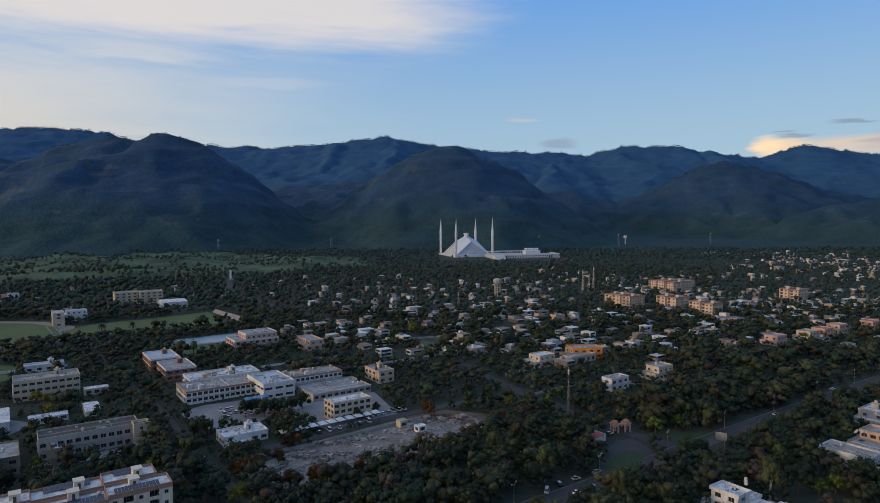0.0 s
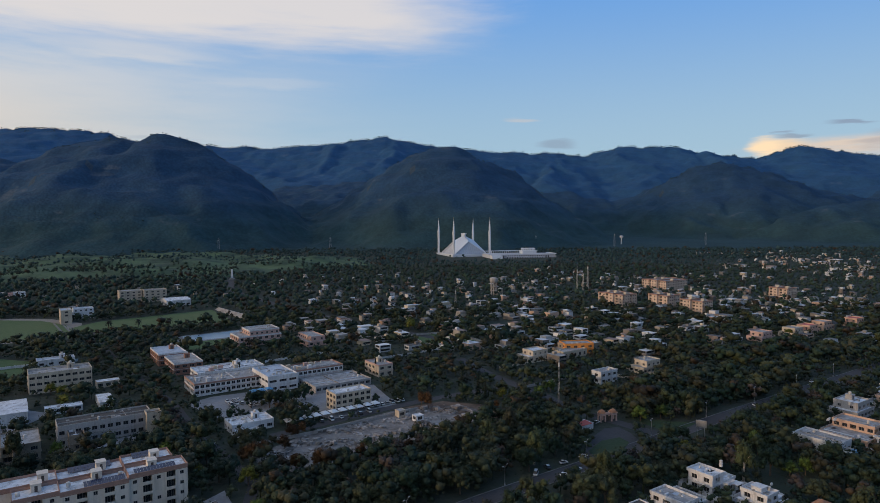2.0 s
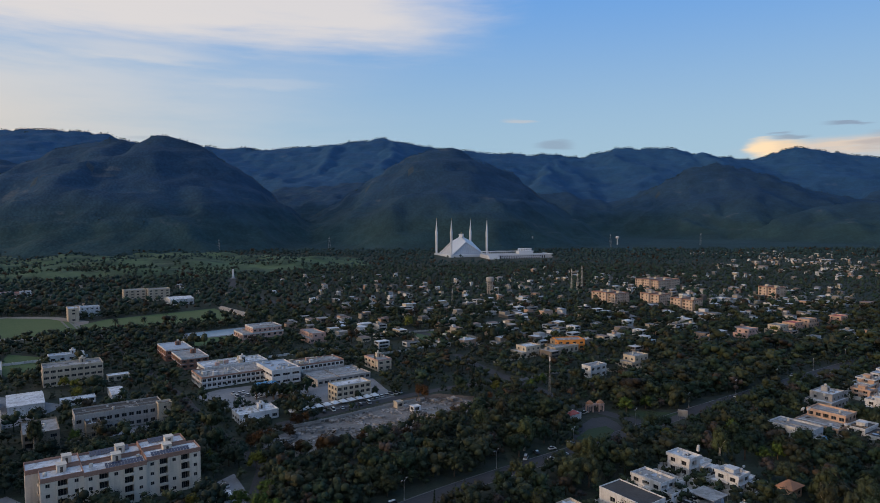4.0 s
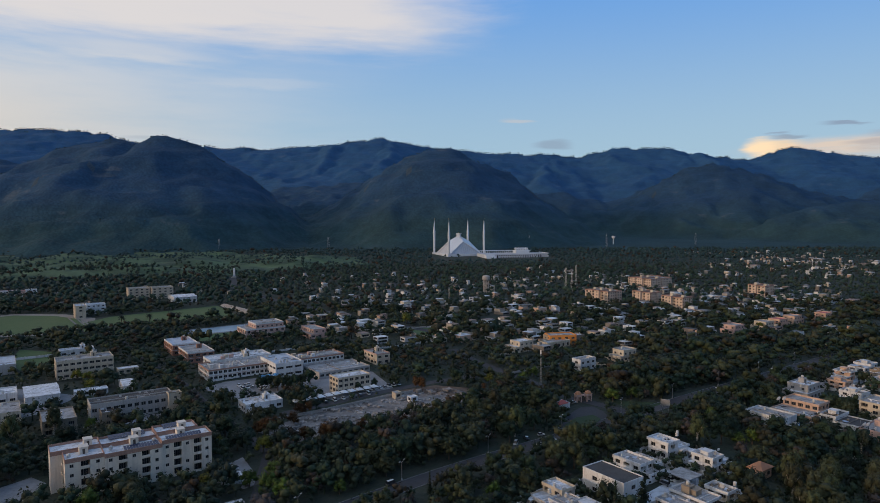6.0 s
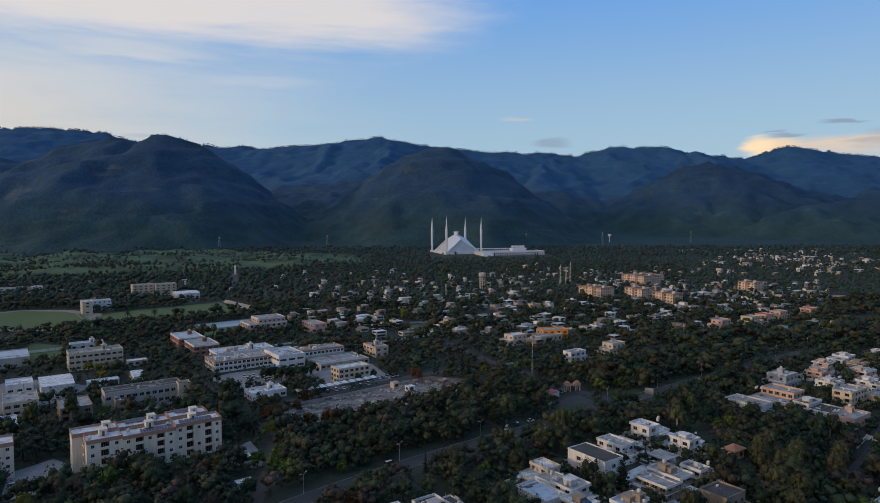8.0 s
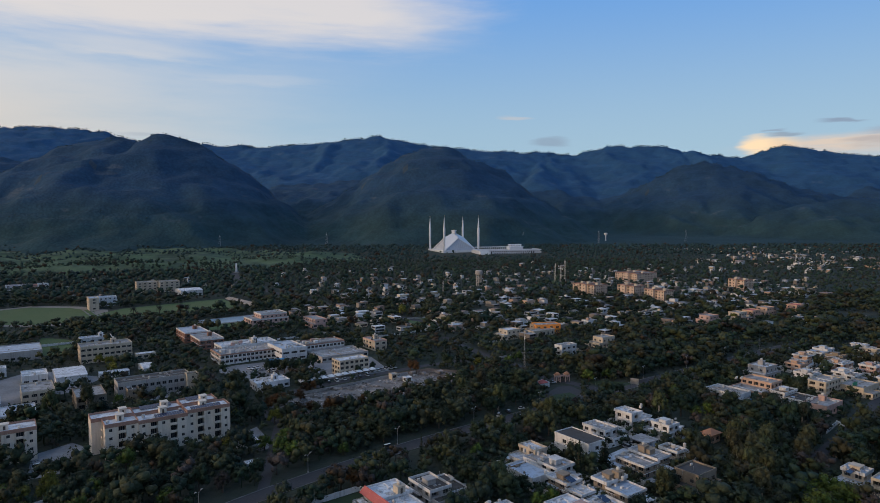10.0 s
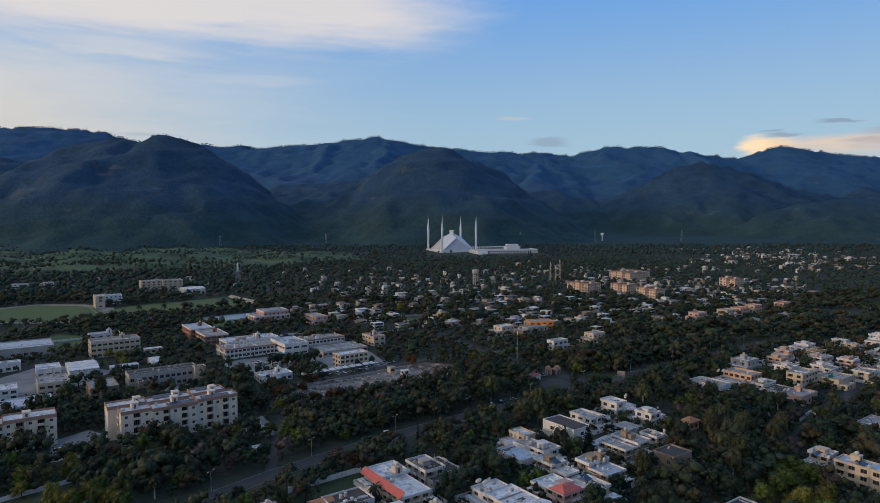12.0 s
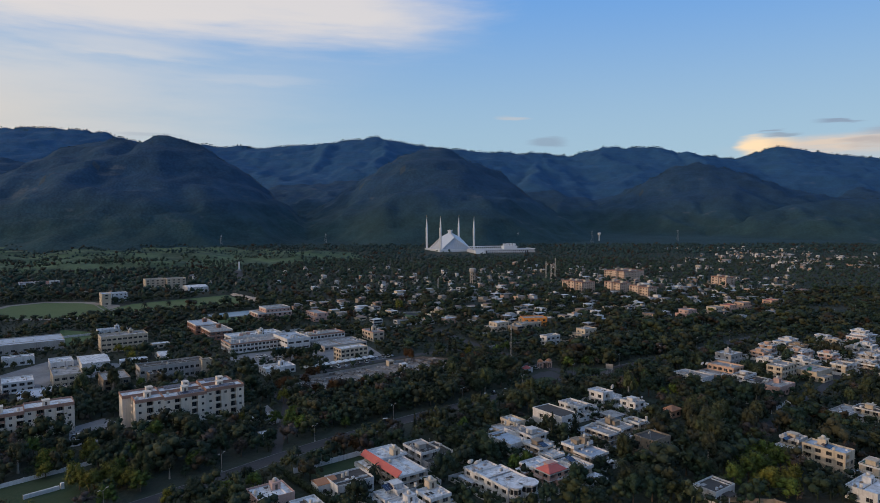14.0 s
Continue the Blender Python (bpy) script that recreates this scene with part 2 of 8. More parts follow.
def hill(name, low, high, z0, z1, rock=(0.10, 0.115, 0.13), contrast=1.0):
    """Forest on a hillside: crowns tree by tree, ledges of rock along the strata, scrub below and, above, wood painted
    bluer with haze.
    """
    m = bpy.data.materials.new(name)
    m.use_nodes = True
    n, l = m.node_tree.nodes, m.node_tree.links
    b = n["Principled BSDF"]
    geo, sep = n.new("ShaderNodeNewGeometry"), n.new("ShaderNodeSeparateXYZ")
    l.new(geo.outputs["Position"], sep.inputs[0])

    def tex(scale, detail, stretch=None, rough=0.55):
        t = n.new("ShaderNodeTexNoise")
        t.inputs["Scale"].default_value, t.inputs["Detail"].default_value = scale, detail
        t.inputs["Roughness"].default_value = rough
        src = geo.outputs["Position"]
        if stretch:
            mp = n.new("ShaderNodeMapping")
            mp.inputs["Scale"].default_value = stretch
            l.new(src, mp.inputs[0])
            src = mp.outputs[0]
        l.new(src, t.inputs["Vector"])
        return t.outputs[0]

    def mathn(op, a, c, e=None):
        k = n.new("ShaderNodeMath")
        k.operation = op
        for i, v in enumerate((a, c, e)):
            if v is None:
                continue
            if isinstance(v, (int, float)):
                k.inputs[i].default_value = v
            else:
                l.new(v, k.inputs[i])
        return k.outputs[0]

    def ramp(v, a, c, lo=0.0, hi=1.0):
        t = n.new("ShaderNodeMapRange")
        t.interpolation_type = "SMOOTHSTEP"
        l.new(v, t.inputs[0])
        for i, q in zip((1, 2, 3, 4), (a, c, lo, hi)):
            t.inputs[i].default_value = q
        return t.outputs[0]

    def mix(f, a, c):
        t = n.new("ShaderNodeMix")
        t.data_type = "RGBA"
        l.new(f, t.inputs[0])
        for i, v in ((6, a), (7, c)):
            if isinstance(v, tuple):
                t.inputs[i].default_value = (*v, 1)
            else:
                l.new(v, t.inputs[i])
        return t.outputs[2]

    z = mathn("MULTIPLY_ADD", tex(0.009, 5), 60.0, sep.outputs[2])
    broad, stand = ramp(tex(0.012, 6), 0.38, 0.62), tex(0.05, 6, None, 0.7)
    # up: more haze blue goes into the base colour with height
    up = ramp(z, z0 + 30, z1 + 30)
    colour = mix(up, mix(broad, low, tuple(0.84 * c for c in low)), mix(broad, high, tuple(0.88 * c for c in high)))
    # broken ledges: thin lines that keep a level along the slope
    ledge = tex(1.0, 5, (0.0045, 0.0045, 0.045))
    bare = mathn("MULTIPLY", ramp(ledge, 0.56, 0.66), ramp(tex(0.016, 4), 0.54, 0.66))
    colour = mix(mathn("MULTIPLY", bare, 0.5), colour, rock)
    crowns = n.new("ShaderNodeTexVoronoi")
    crowns.inputs["Scale"].default_value = 0.13
    l.new(geo.outputs["Position"], crowns.inputs["Vector"])
    cell = n.new("ShaderNodeSeparateColor")
    l.new(crowns.outputs["Color"], cell.inputs[0])
    # shade between the crowns is put into the colour: darker towards each cell's edge
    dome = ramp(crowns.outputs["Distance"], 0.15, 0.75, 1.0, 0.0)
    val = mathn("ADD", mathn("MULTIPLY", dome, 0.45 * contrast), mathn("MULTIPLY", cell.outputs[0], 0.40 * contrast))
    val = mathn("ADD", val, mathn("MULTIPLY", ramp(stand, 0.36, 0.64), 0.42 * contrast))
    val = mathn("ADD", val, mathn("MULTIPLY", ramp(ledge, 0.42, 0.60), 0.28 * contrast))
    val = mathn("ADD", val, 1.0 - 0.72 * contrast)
    hsv = n.new("ShaderNodeHueSaturation")
    l.new(colour, hsv.inputs["Color"])
    l.new(val, hsv.inputs["Value"])
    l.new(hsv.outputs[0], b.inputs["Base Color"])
    b.inputs["Roughness"].default_value, b.inputs["Specular IOR Level"].default_value = 0.95, 0.15
    bp = n.new("ShaderNodeBump")
    bp.inputs["Strength"].default_value, bp.inputs["Distance"].default_value = 0.55 * contrast, 5.0
    l.new(dome, bp.inputs["Height"])
    l.new(bp.outputs[0], b.inputs["Normal"])
    MATS[name] = m


# blue distance haze is put into these base colours, most on the far hills
hill("hill_forest_haze", (0.026, 0.060, 0.068), (0.024, 0.062, 0.116), 60, 210, contrast=0.32)
hill("hill_far_haze", (0.025, 0.080, 0.165), (0.026, 0.088, 0.186), 150, 420, (0.09, 0.13, 0.19), 0.26)
mat("wall_white", (0.68, 0.69, 0.70), (0.52, 0.525, 0.53), 0.8, 0.1, 1.5, 0.1, streak=0.45)
mat("wall_cream", (0.56, 0.49, 0.39), (0.44, 0.38, 0.30), 0.8, 0.1, 1.5, 0.1, streak=0.45)
mat("wall_peach", (0.58, 0.40, 0.30), (0.47, 0.32, 0.24), 0.8, 0.1, 1.5, 0.1, streak=0.3)
mat("wall_pink", (0.54, 0.37, 0.32), (0.44, 0.30, 0.26), 0.8, 0.1, 1.5, 0.1, streak=0.35)
mat("wall_orange", (0.72, 0.30, 0.08), (0.60, 0.24, 0.06), 0.8, 0.1, 1.5, 0.1, streak=0.2)
mat("wall_tan", (0.31, 0.26, 0.20), (0.21, 0.17, 0.13), 0.85, 0.1, 1.5, 0.15, streak=0.45)
mat("wall_grey", (0.42, 0.41, 0.40), (0.30, 0.29, 0.28), 0.85, 0.1, 1.5, 0.15, streak=0.45)
mat("brick_red", (0.31, 0.17, 0.125), (0.22, 0.12, 0.09), 0.9, 0.2, 4.0, 0.3)
WALL_TINTS = [(0.70, 0.71, 0.72), (0.58, 0.50, 0.38), (0.78, 0.78, 0.78), (0.26, 0.25, 0.24), (0.54, 0.38, 0.29), (0.60, 0.60, 0.60), (0.36, 0.33, 0.29), (0.20, 0.18, 0.16)]
ROOF_TINTS = [(0.76, 0.79, 0.82), (0.20, 0.20, 0.20), (0.64, 0.68, 0.72), (0.12, 0.115, 0.11), (0.30, 0.22, 0.19), (0.38, 0.37, 0.36)]
mat("wall_mixed", (0.7, 0.7, 0.7), None, 0.85, 0.1, 1.2, 0.1, streak=0.35, objrand=WALL_TINTS)
mat("wall_far", (0.7, 0.7, 0.7), None, 0.85, 0.1, 1.2, 0.1, streak=0.35, islandrand=WALL_TINTS)
mat("roof_far", (0.5, 0.5, 0.5), None, 0.8, 0.15, 1.0, 0.15, islandrand=ROOF_TINTS)
mat("roof_white", (0.77, 0.80, 0.84), (0.50, 0.515, 0.54), 0.7, 0.22, 1.1, 0.15, stain=0.55)
mat("wall_flats", (0.62, 0.48, 0.38), (0.52, 0.40, 0.32), 0.8, 0.1, 1.5, 0.1, streak=0.25)
mat("wall_apartment", (0.72, 0.65, 0.56), (0.60, 0.535, 0.455), 0.8, 0.1, 1.5, 0.1, streak=0.3)
mat("band_red", (0.38, 0.235, 0.185), (0.30, 0.185, 0.145), 0.8, 0.2, 1.5, 0.1, streak=0.2)
mat("roof_grey", (0.42, 0.42, 0.42), (0.24, 0.235, 0.23), 0.85, 0.2, 1.1, 0.2, stain=0.6)
mat("roof_dark", (0.085, 0.08, 0.075), (0.055, 0.05, 0.048), 0.8, 0.2, 1.1, 0.2)
mat("roof_mixed", (0.5, 0.5, 0.5), None, 0.8, 0.15, 1.0, 0.15, objrand=ROOF_TINTS, stain=0.4)
mat("roof_blue", (0.42, 0.50, 0.60), (0.33, 0.40, 0.49), 0.5, 0.15, 0.9, 0.1, stain=0.4)
mat("tile_red", (0.52, 0.14, 0.12), (0.42, 0.11, 0.10), 0.7, 0.3, 3.0, 0.3)
mat("tile_orange", (0.46, 0.22, 0.12), (0.36, 0.17, 0.09), 0.7, 0.3, 3.0, 0.3)
mat("roof_green", (0.05, 0.17, 0.12), (0.04, 0.12, 0.09), 0.7, 0.3, 2.0, 0.2)
mat("green_sheet", (0.03, 0.30, 0.16), None, 0.6, 0.3, 2.0, 0.1)
mat("glass", (0.018, 0.022, 0.028), (0.03, 0.033, 0.038), 0.12, 0.3, 0.6, 0.0, spec=0.5)
mat("frame", (0.30, 0.295, 0.285), None, 0.6, 0.3, 3.0, 0.05)
mat("frame_dark", (0.10, 0.08, 0.07), None, 0.6, 0.3, 3.0, 0.05)
mat("solar", (0.018, 0.026, 0.06), (0.03, 0.04, 0.08), 0.18, 0.3, 1.0, 0.0, spec=0.5)
mat("steel", (0.42, 0.43, 0.44), (0.30, 0.30, 0.30), 0.45, 0.3, 2.0, 0.05, metal=0.7)
mat("tank_plastic", (0.62, 0.60, 0.56), None, 0.5, 0.5, 3.0, 0.0)
mat("concrete", (0.40, 0.39, 0.37), (0.28, 0.27, 0.26), 0.9, 0.15, 1.5, 0.25, streak=0.2)
mat("marble", (0.62, 0.68, 0.74), (0.54, 0.60, 0.66), 0.5, 0.03, 0.3, 0.05)
mat("marble_blue", (0.48, 0.55, 0.63), (0.42, 0.49, 0.57), 0.5, 0.03, 0.3, 0.05)
mat("marble_grey", (0.46, 0.50, 0.56), (0.36, 0.40, 0.46), 0.6, 0.05, 0.4, 0.05)
mat("gold", (0.75, 0.55, 0.22), None, 0.3, 0.3, 2.0, 0.0, metal=1.0)
mat("asphalt", (0.066, 0.066, 0.070), (0.044, 0.044, 0.047), 0.88, 0.06, 1.0, 0.15)
mat("paving", (0.27, 0.275, 0.285), (0.18, 0.18, 0.185), 0.9, 0.08, 0.8, 0.2)
mat("yard", (0.46, 0.47, 0.48), (0.30, 0.30, 0.31), 0.85, 0.1, 0.8, 0.2)
mat("terrace", (0.58, 0.62, 0.66), (0.42, 0.44, 0.47), 0.8, 0.12, 0.9, 0.15, stain=0.35)
mat("kerb", (0.22, 0.22, 0.215), (0.14, 0.14, 0.135), 0.9, 0.2, 1.5, 0.2)
mat("paint_white", (0.75, 0.75, 0.74), (0.55, 0.55, 0.54), 0.7, 0.3, 2.0, 0.05)
mat("soil", (0.17, 0.125, 0.095), (0.095, 0.07, 0.055), 0.95, 0.05, 0.6, 0.5)
mat("rubble", (0.336, 0.323, 0.311), (0.151, 0.139, 0.130), 0.95, 0.12, 0.7, 0.8, island=0.45)
mat("lawn", (0.062, 0.110, 0.040), (0.088, 0.126, 0.050), 0.9, 0.02, 0.35, 0.3)
mat("garden_grass", (0.030, 0.056, 0.024), (0.042, 0.062, 0.030), 0.9, 0.05, 0.6, 0.3)
mat("meadow", (0.090, 0.145, 0.070), (0.024, 0.052, 0.036), 0.9, 0.020, 0.05, 0.3)
mat("track", (0.27, 0.245, 0.22), (0.20, 0.18, 0.16), 0.9, 0.05, 0.6, 0.2)
mat("pool_tile", (0.26, 0.40, 0.50), (0.20, 0.33, 0.43), 0.3, 0.1, 0.6, 0.1)
mat("ground", (0.027, 0.042, 0.029), (0.040, 0.045, 0.035), 0.95, 0.015, 0.3, 0.5)
mat("cliff", (0.050, 0.078, 0.110), (0.028, 0.048, 0.070), 0.95, 0.02, 0.2, 0.6)
mat("bark", (0.13, 0.10, 0.075), (0.08, 0.06, 0.045), 0.9, 0.5, 4.0, 0.4)
mat("bark_pale", (0.46, 0.42, 0.36), (0.30, 0.26, 0.22), 0.8, 0.5, 3.0, 0.2)
mat("car_paint", (0.7, 0.7, 0.7), None, 0.3, 0.5, 3.0, 0.0, spec=0.5,
    objrand=[(0.75, 0.76, 0.77), (0.70, 0.70, 0.70), (0.30, 0.31, 0.33), (0.74, 0.74, 0.73), (0.04, 0.04, 0.045), (0.62, 0.62, 0.62), (0.78, 0.78, 0.77)])
mat("rubber", (0.02, 0.02, 0.02), None, 0.8, 0.5, 3.0, 0.0)
mat("canvas_white", (0.78, 0.79, 0.80), (0.66, 0.67, 0.68), 0.8, 0.3, 1.5, 0.1)
mat("canvas_blue", (0.12, 0.35, 0.62), None, 0.7, 0.3, 1.5, 0.1)
mat("lamp_glass", (0.7, 0.68, 0.6), None, 0.3, 0.5, 2.0, 0.0)
GREENS = [(0.016, 0.034, 0.023), (0.026, 0.048, 0.027), (0.041, 0.061, 0.030), (0.030, 0.043, 0.029), (0.068, 0.074, 0.034), (0.021, 0.042, 0.027), (0.042, 0.043, 0.031)]
OLIVES = [(0.044, 0.056, 0.024), (0.062, 0.070, 0.028), (0.056, 0.050, 0.028), (0.038, 0.052, 0.026)]
leaf("leaf_green", GREENS)
leaf("leaf_autumn", [(0.095, 0.044, 0.016), (0.115, 0.054, 0.020), (0.070, 0.036, 0.017)])
leaf("leaf_yellow", [(0.155, 0.160, 0.026), (0.20, 0.175, 0.032), (0.125, 0.145, 0.028)])
leaf("leaf_bright", [(0.080, 0.128, 0.024), (0.105, 0.140, 0.028), (0.066, 0.108, 0.024)])
leaf("leaf_olive", [tuple(1.35 * q for q in c) for c in OLIVES])
leaf("leaf_dark", [(0.010, 0.021, 0.012), (0.015, 0.027, 0.014), (0.013, 0.023, 0.013)])
leaf("leaf_bare", [(0.078, 0.062, 0.054), (0.095, 0.070, 0.058), (0.066, 0.050, 0.044)])
leaf("wood_green", GREENS, woods=True)
leaf("wood_olive", OLIVES, woods=True)
leaf("wood_bare", [(0.064, 0.052, 0.045), (0.078, 0.058, 0.048), (0.055, 0.043, 0.037)], woods=True)
leaf("wood_rust", [(0.046, 0.034, 0.022), (0.070, 0.044, 0.024), (0.042, 0.034, 0.023)], woods=True)
# distant foliage: paler and bluer, with the haze put into the leaf colours
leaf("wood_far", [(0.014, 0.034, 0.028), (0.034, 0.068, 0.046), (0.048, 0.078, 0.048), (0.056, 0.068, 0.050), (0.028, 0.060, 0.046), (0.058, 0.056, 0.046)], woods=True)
leaf("leaf_hill_haze", [(0.030, 0.064, 0.064), (0.038, 0.074, 0.070), (0.048, 0.082, 0.072)], woods=True)


# ---- tools ----
def ground_z(x, y):
    """The plain rises gently towards the hills."""
    return 0.01125 * (np.sqrt((y - 130.0) ** 2 + 3600.0) + (y - 130.0))


class Mesh:
    """Collects faces; each face carries a material slot."""

    def __init__(self):
        self.v, self.f, self.m = [], [], []

    def quad(self, *pts, mi=0):
        k = len(self.v)
        self.v += [tuple(p) for p in pts]
        self.f.append(tuple(range(k, k + len(pts))))
        self.m.append(mi)
        return self

    def box(self, x0, y0, z0, x1, y1, z1, mi=0, taper=0.0):
        k, t = len(self.v), taper
        self.v += [(x0, y0, z0), (x1, y0, z0), (x1, y1, z0), (x0, y1, z0),
                   (x0 + t, y0 + t, z1), (x1 - t, y0 + t, z1), (x1 - t, y1 - t, z1), (x0 + t, y1 - t, z1)]
        for q in ((0, 3, 2, 1), (4, 5, 6, 7), (0, 1, 5, 4), (1, 2, 6, 5), (2, 3, 7, 6), (3, 0, 4, 7)):
            self.f.append(tuple(k + i for i in q))
            self.m.append(mi)
        return self

    def tube(self, x, y, z0, z1, r0, r1, n=8, mi=0, x1=None, y1=None, cap=True):
        k = len(self.v)
        x1, y1 = x if x1 is None else x1, y if y1 is None else y1
        for i in range(n):
            a = 2 * math.pi * i / n
            self.v.append((x + r0 * math.cos(a), y + r0 * math.sin(a), z0))
            self.v.append((x1 + r1 * math.cos(a), y1 + r1 * math.sin(a), z1))
        for i in range(n):
            a, b = k + 2 * i, k + 2 * ((i + 1) % n)
            self.f.append((a, b, b + 1, a + 1))
            self.m.append(mi)
        if cap:
            self.f.append(tuple(k + 2 * i + 1 for i in range(n)))
            self.f.append(tuple(k + 2 * i for i in reversed(range(n))))
            self.m += [mi, mi]
        return self

    def lathe(self, x, y, rings, n=10, mi=0):
        for (r0, z0), (r1, z1) in zip(rings, rings[1:]):
            self.tube(x, y, z0, z1, r0, r1, n, mi, cap=False)
        return self

    def gable(self, x0, y0, x1, y1, z, rise, over=0.3, mi=0, thick=0.15):
        """A ridged roof along x."""
        ym = (y0 + y1) / 2
        a, b = x0 - over, x1 + over
        for s, ye in ((-1, y0 - over), (1, y1 + over)):
            top = [(a, ye, z), (b, ye, z), (b, ym, z + rise), (a, ym, z + rise)]
            low = [(p[0], p[1], p[2] - thick) for p in top]
            self.quad(*(top if s < 0 else top[::-1]), mi=mi)
            self.quad(*(low[::-1] if s < 0 else low), mi=mi)
            self.quad(low[0], low[1], top[1], top[0], mi=mi)
        self.quad((x0, y0, z - 0.1), (x0, y1, z - 0.1), (x0, ym, z + rise - 0.1), mi=mi)
        self.quad((x1, y1, z - 0.1), (x1, y0, z - 0.1), (x1, ym, z + rise - 0.1), mi=mi)
        return self

    def weld(self):
        """Joins corners that lie in one place."""
        at, keep, to = {}, [], []
        for q in self.v:
            k = (round(q[0], 4), round(q[1], 4), round(q[2], 4))
            if k not in at:
                at[k] = len(keep)
                keep.append(q)
            to.append(at[k])
        faces = [(tuple(dict.fromkeys(to[i] for i in f)), m) for f, m in zip(self.f, self.m)]
        faces = [(f, m) for f, m in faces if len(f) > 2]
        self.v, self.f, self.m = keep, [f for f, _ in faces], [m for _, m in faces]
        return self

    def data(self, name, mats, smooth=False):
        self.weld()
        me = bpy.data.meshes.new(name)
        me.from_pydata(self.v, [], self.f)
        for m in mats if isinstance(mats, (list, tuple)) else [mats]:
            me.materials.append(MATS[m])
        me.polygons.foreach_set("material_index", self.m)
        if smooth:
            me.polygons.foreach_set("use_smooth", [True] * len(self.f))
        return me


def part(name, mesh, mats, parent=None, label="", smooth=False, m=None):
    """Links a Mesh (or ready mesh data) as ONE object under a thing or a part."""
    data = mesh.data(name, mats, smooth) if isinstance(mesh, Mesh) else mesh
    ob = new(name, data)
    if parent is not None:
        ob.parent = parent
    if m is not None:
        ob.matrix_basis = m
    return tagged(ob, label)


def thing(name, x, y, label, category, rot=0.0, group="", z=None, kind=""):
    ob = new(name)
    ob.empty_display_size = 0.5
    ob.matrix_basis = pose(x, y, float(ground_z(x, y)) if z is None else z, 0, 0, rot)
    return tagged(ob, label, category, group, kind)


def turn(rot):
    c, s = math.cos(radians(rot)), math.sin(radians(rot))
    return lambda a, b: (a * c - b * s, a * s + b * c)


KEEP_OUT = []  # oriented rectangles (cx, cy, half x, half y, degrees) where no tree stands


def keep_out(cx, cy, sx, sy, rot=ROT, margin=1.5):
    KEEP_OUT.append((cx, cy, sx / 2 + margin, sy / 2 + margin, rot))


# ---- ground and hills ----
# crests: x, y, height along each ridge
CRESTS = {
    "back": ([(-1500, 3500, 520), (-1090, 3700, 526), (-703, 3700, 519), (-376, 3700, 554), (-112, 3700, 582), (153, 3700, 535), (455, 3700, 512), (1069, 3700, 485),
              (1276, 3700, 536), (1624, 3700, 539), (1800, 3700, 497), (2120, 3700, 477), (2394, 3700, 551), (2622, 3700, 518), (2980, 3700, 492), (3700, 3600, 470)], 0.46, 0.95),
    "far_west": ([(-3300, 3300, 500), (-2581, 3300, 546), (-2037, 3300, 568), (-1706, 3300, 560), (-1511, 3300, 546), (-1360, 3350, 500)], 0.50, 0.95),
    "west": ([(-2200, 1950, 150), (-1389, 1950, 210), (-1224, 1950, 245), (-1039, 1950, 323), (-888, 1950, 356), (-850, 1950, 357), (-816, 1950, 339), (-788, 1950, 357), (-762, 1950, 363), (-719, 1950, 358),
              (-680, 1950, 347), (-617, 1950, 334), (-590, 1950, 318), (-567, 1950, 283), (-482, 1950, 213), (-378, 1950, 143), (-274, 1950, 90)], 0.62, 0.97),
    "west_spur": ([(-735, 1880, 280), (-700, 1780, 215), (-660, 1650, 165), (-600, 1540, 95)], 0.55, 1.0),
    "west_spur_far": ([(-1045, 1880, 245), (-1060, 1780, 190), (-1050, 1620, 120), (-1020, 1500, 70)], 0.5, 1.0),
    "middle": ([(-294, 2100, 126), (-142, 2100, 222), (-27, 2100, 298), (88, 2100, 347), (165, 2100, 354), (223, 2100, 329), (359, 2100, 272), (477, 2100, 185), (577, 2100, 117)], 0.62, 0.97),
    "middle_spur": ([(178, 2020, 285), (210, 1900, 215), (200, 1760, 150), (170, 1620, 80)], 0.55, 1.0),
    "middle_back": ([(-60, 2850, 330), (-90, 3200, 440), (-112, 3600, 570)], 0.6, 1.0),
    "east": ([(808, 2600, 107), (955, 2600, 180), (1127, 2600, 277), (1226, 2600, 326), (1337, 2600, 351), (1476, 2600, 327), (1681, 2600, 262), (1900, 2600, 210), (2400, 2600, 170)], 0.55, 0.97),
    "east_spur": ([(1212, 2510, 265), (1180, 2350, 200), (1130, 2150, 110), (1090, 2000, 60)], 0.5, 1.0),
    "east_back": ([(1560, 2950, 350), (1640, 3200, 430), (1720, 3500, 500)], 0.6, 1.0),
    "east_low": ([(1130, 2000, 60), (1246, 2000, 107), (1403, 2000, 160), (1638, 2000, 175), (2100, 2000, 190), (2800, 2050, 200)], 0.5, 0.97),
    "west_back": ([(-1150, 2700, 330), (-1300, 3000, 430), (-1450, 3300, 520)], 0.6, 1.0),
    "back_spur": ([(-420, 2900, 300), (-400, 3200, 410), (-376, 3600, 540)], 0.6, 1.0),
    "back_spur_east": ([(640, 2850, 280), (760, 3200, 380), (860, 3650, 480)], 0.6, 1.0),
}


def fractal(x, y, scale, octaves=4, ridged=False, seed=0.0):
    out, amp, tot = np.zeros(x.shape), 1.0, 0.0
    fx, fy, flat = x.ravel() / scale, y.ravel() / scale, None
    for k in range(octaves):
        f = 2.0 ** k
        flat = np.array([noise.noise((a * f + seed, b * f - seed, 0.37 * k + seed)) for a, b in zip(fx, fy)]).reshape(x.shape)
        out += amp * ((1 - 2 * np.abs(flat)) if ridged else flat)
        tot += amp
        amp *= 0.5
    return out / tot


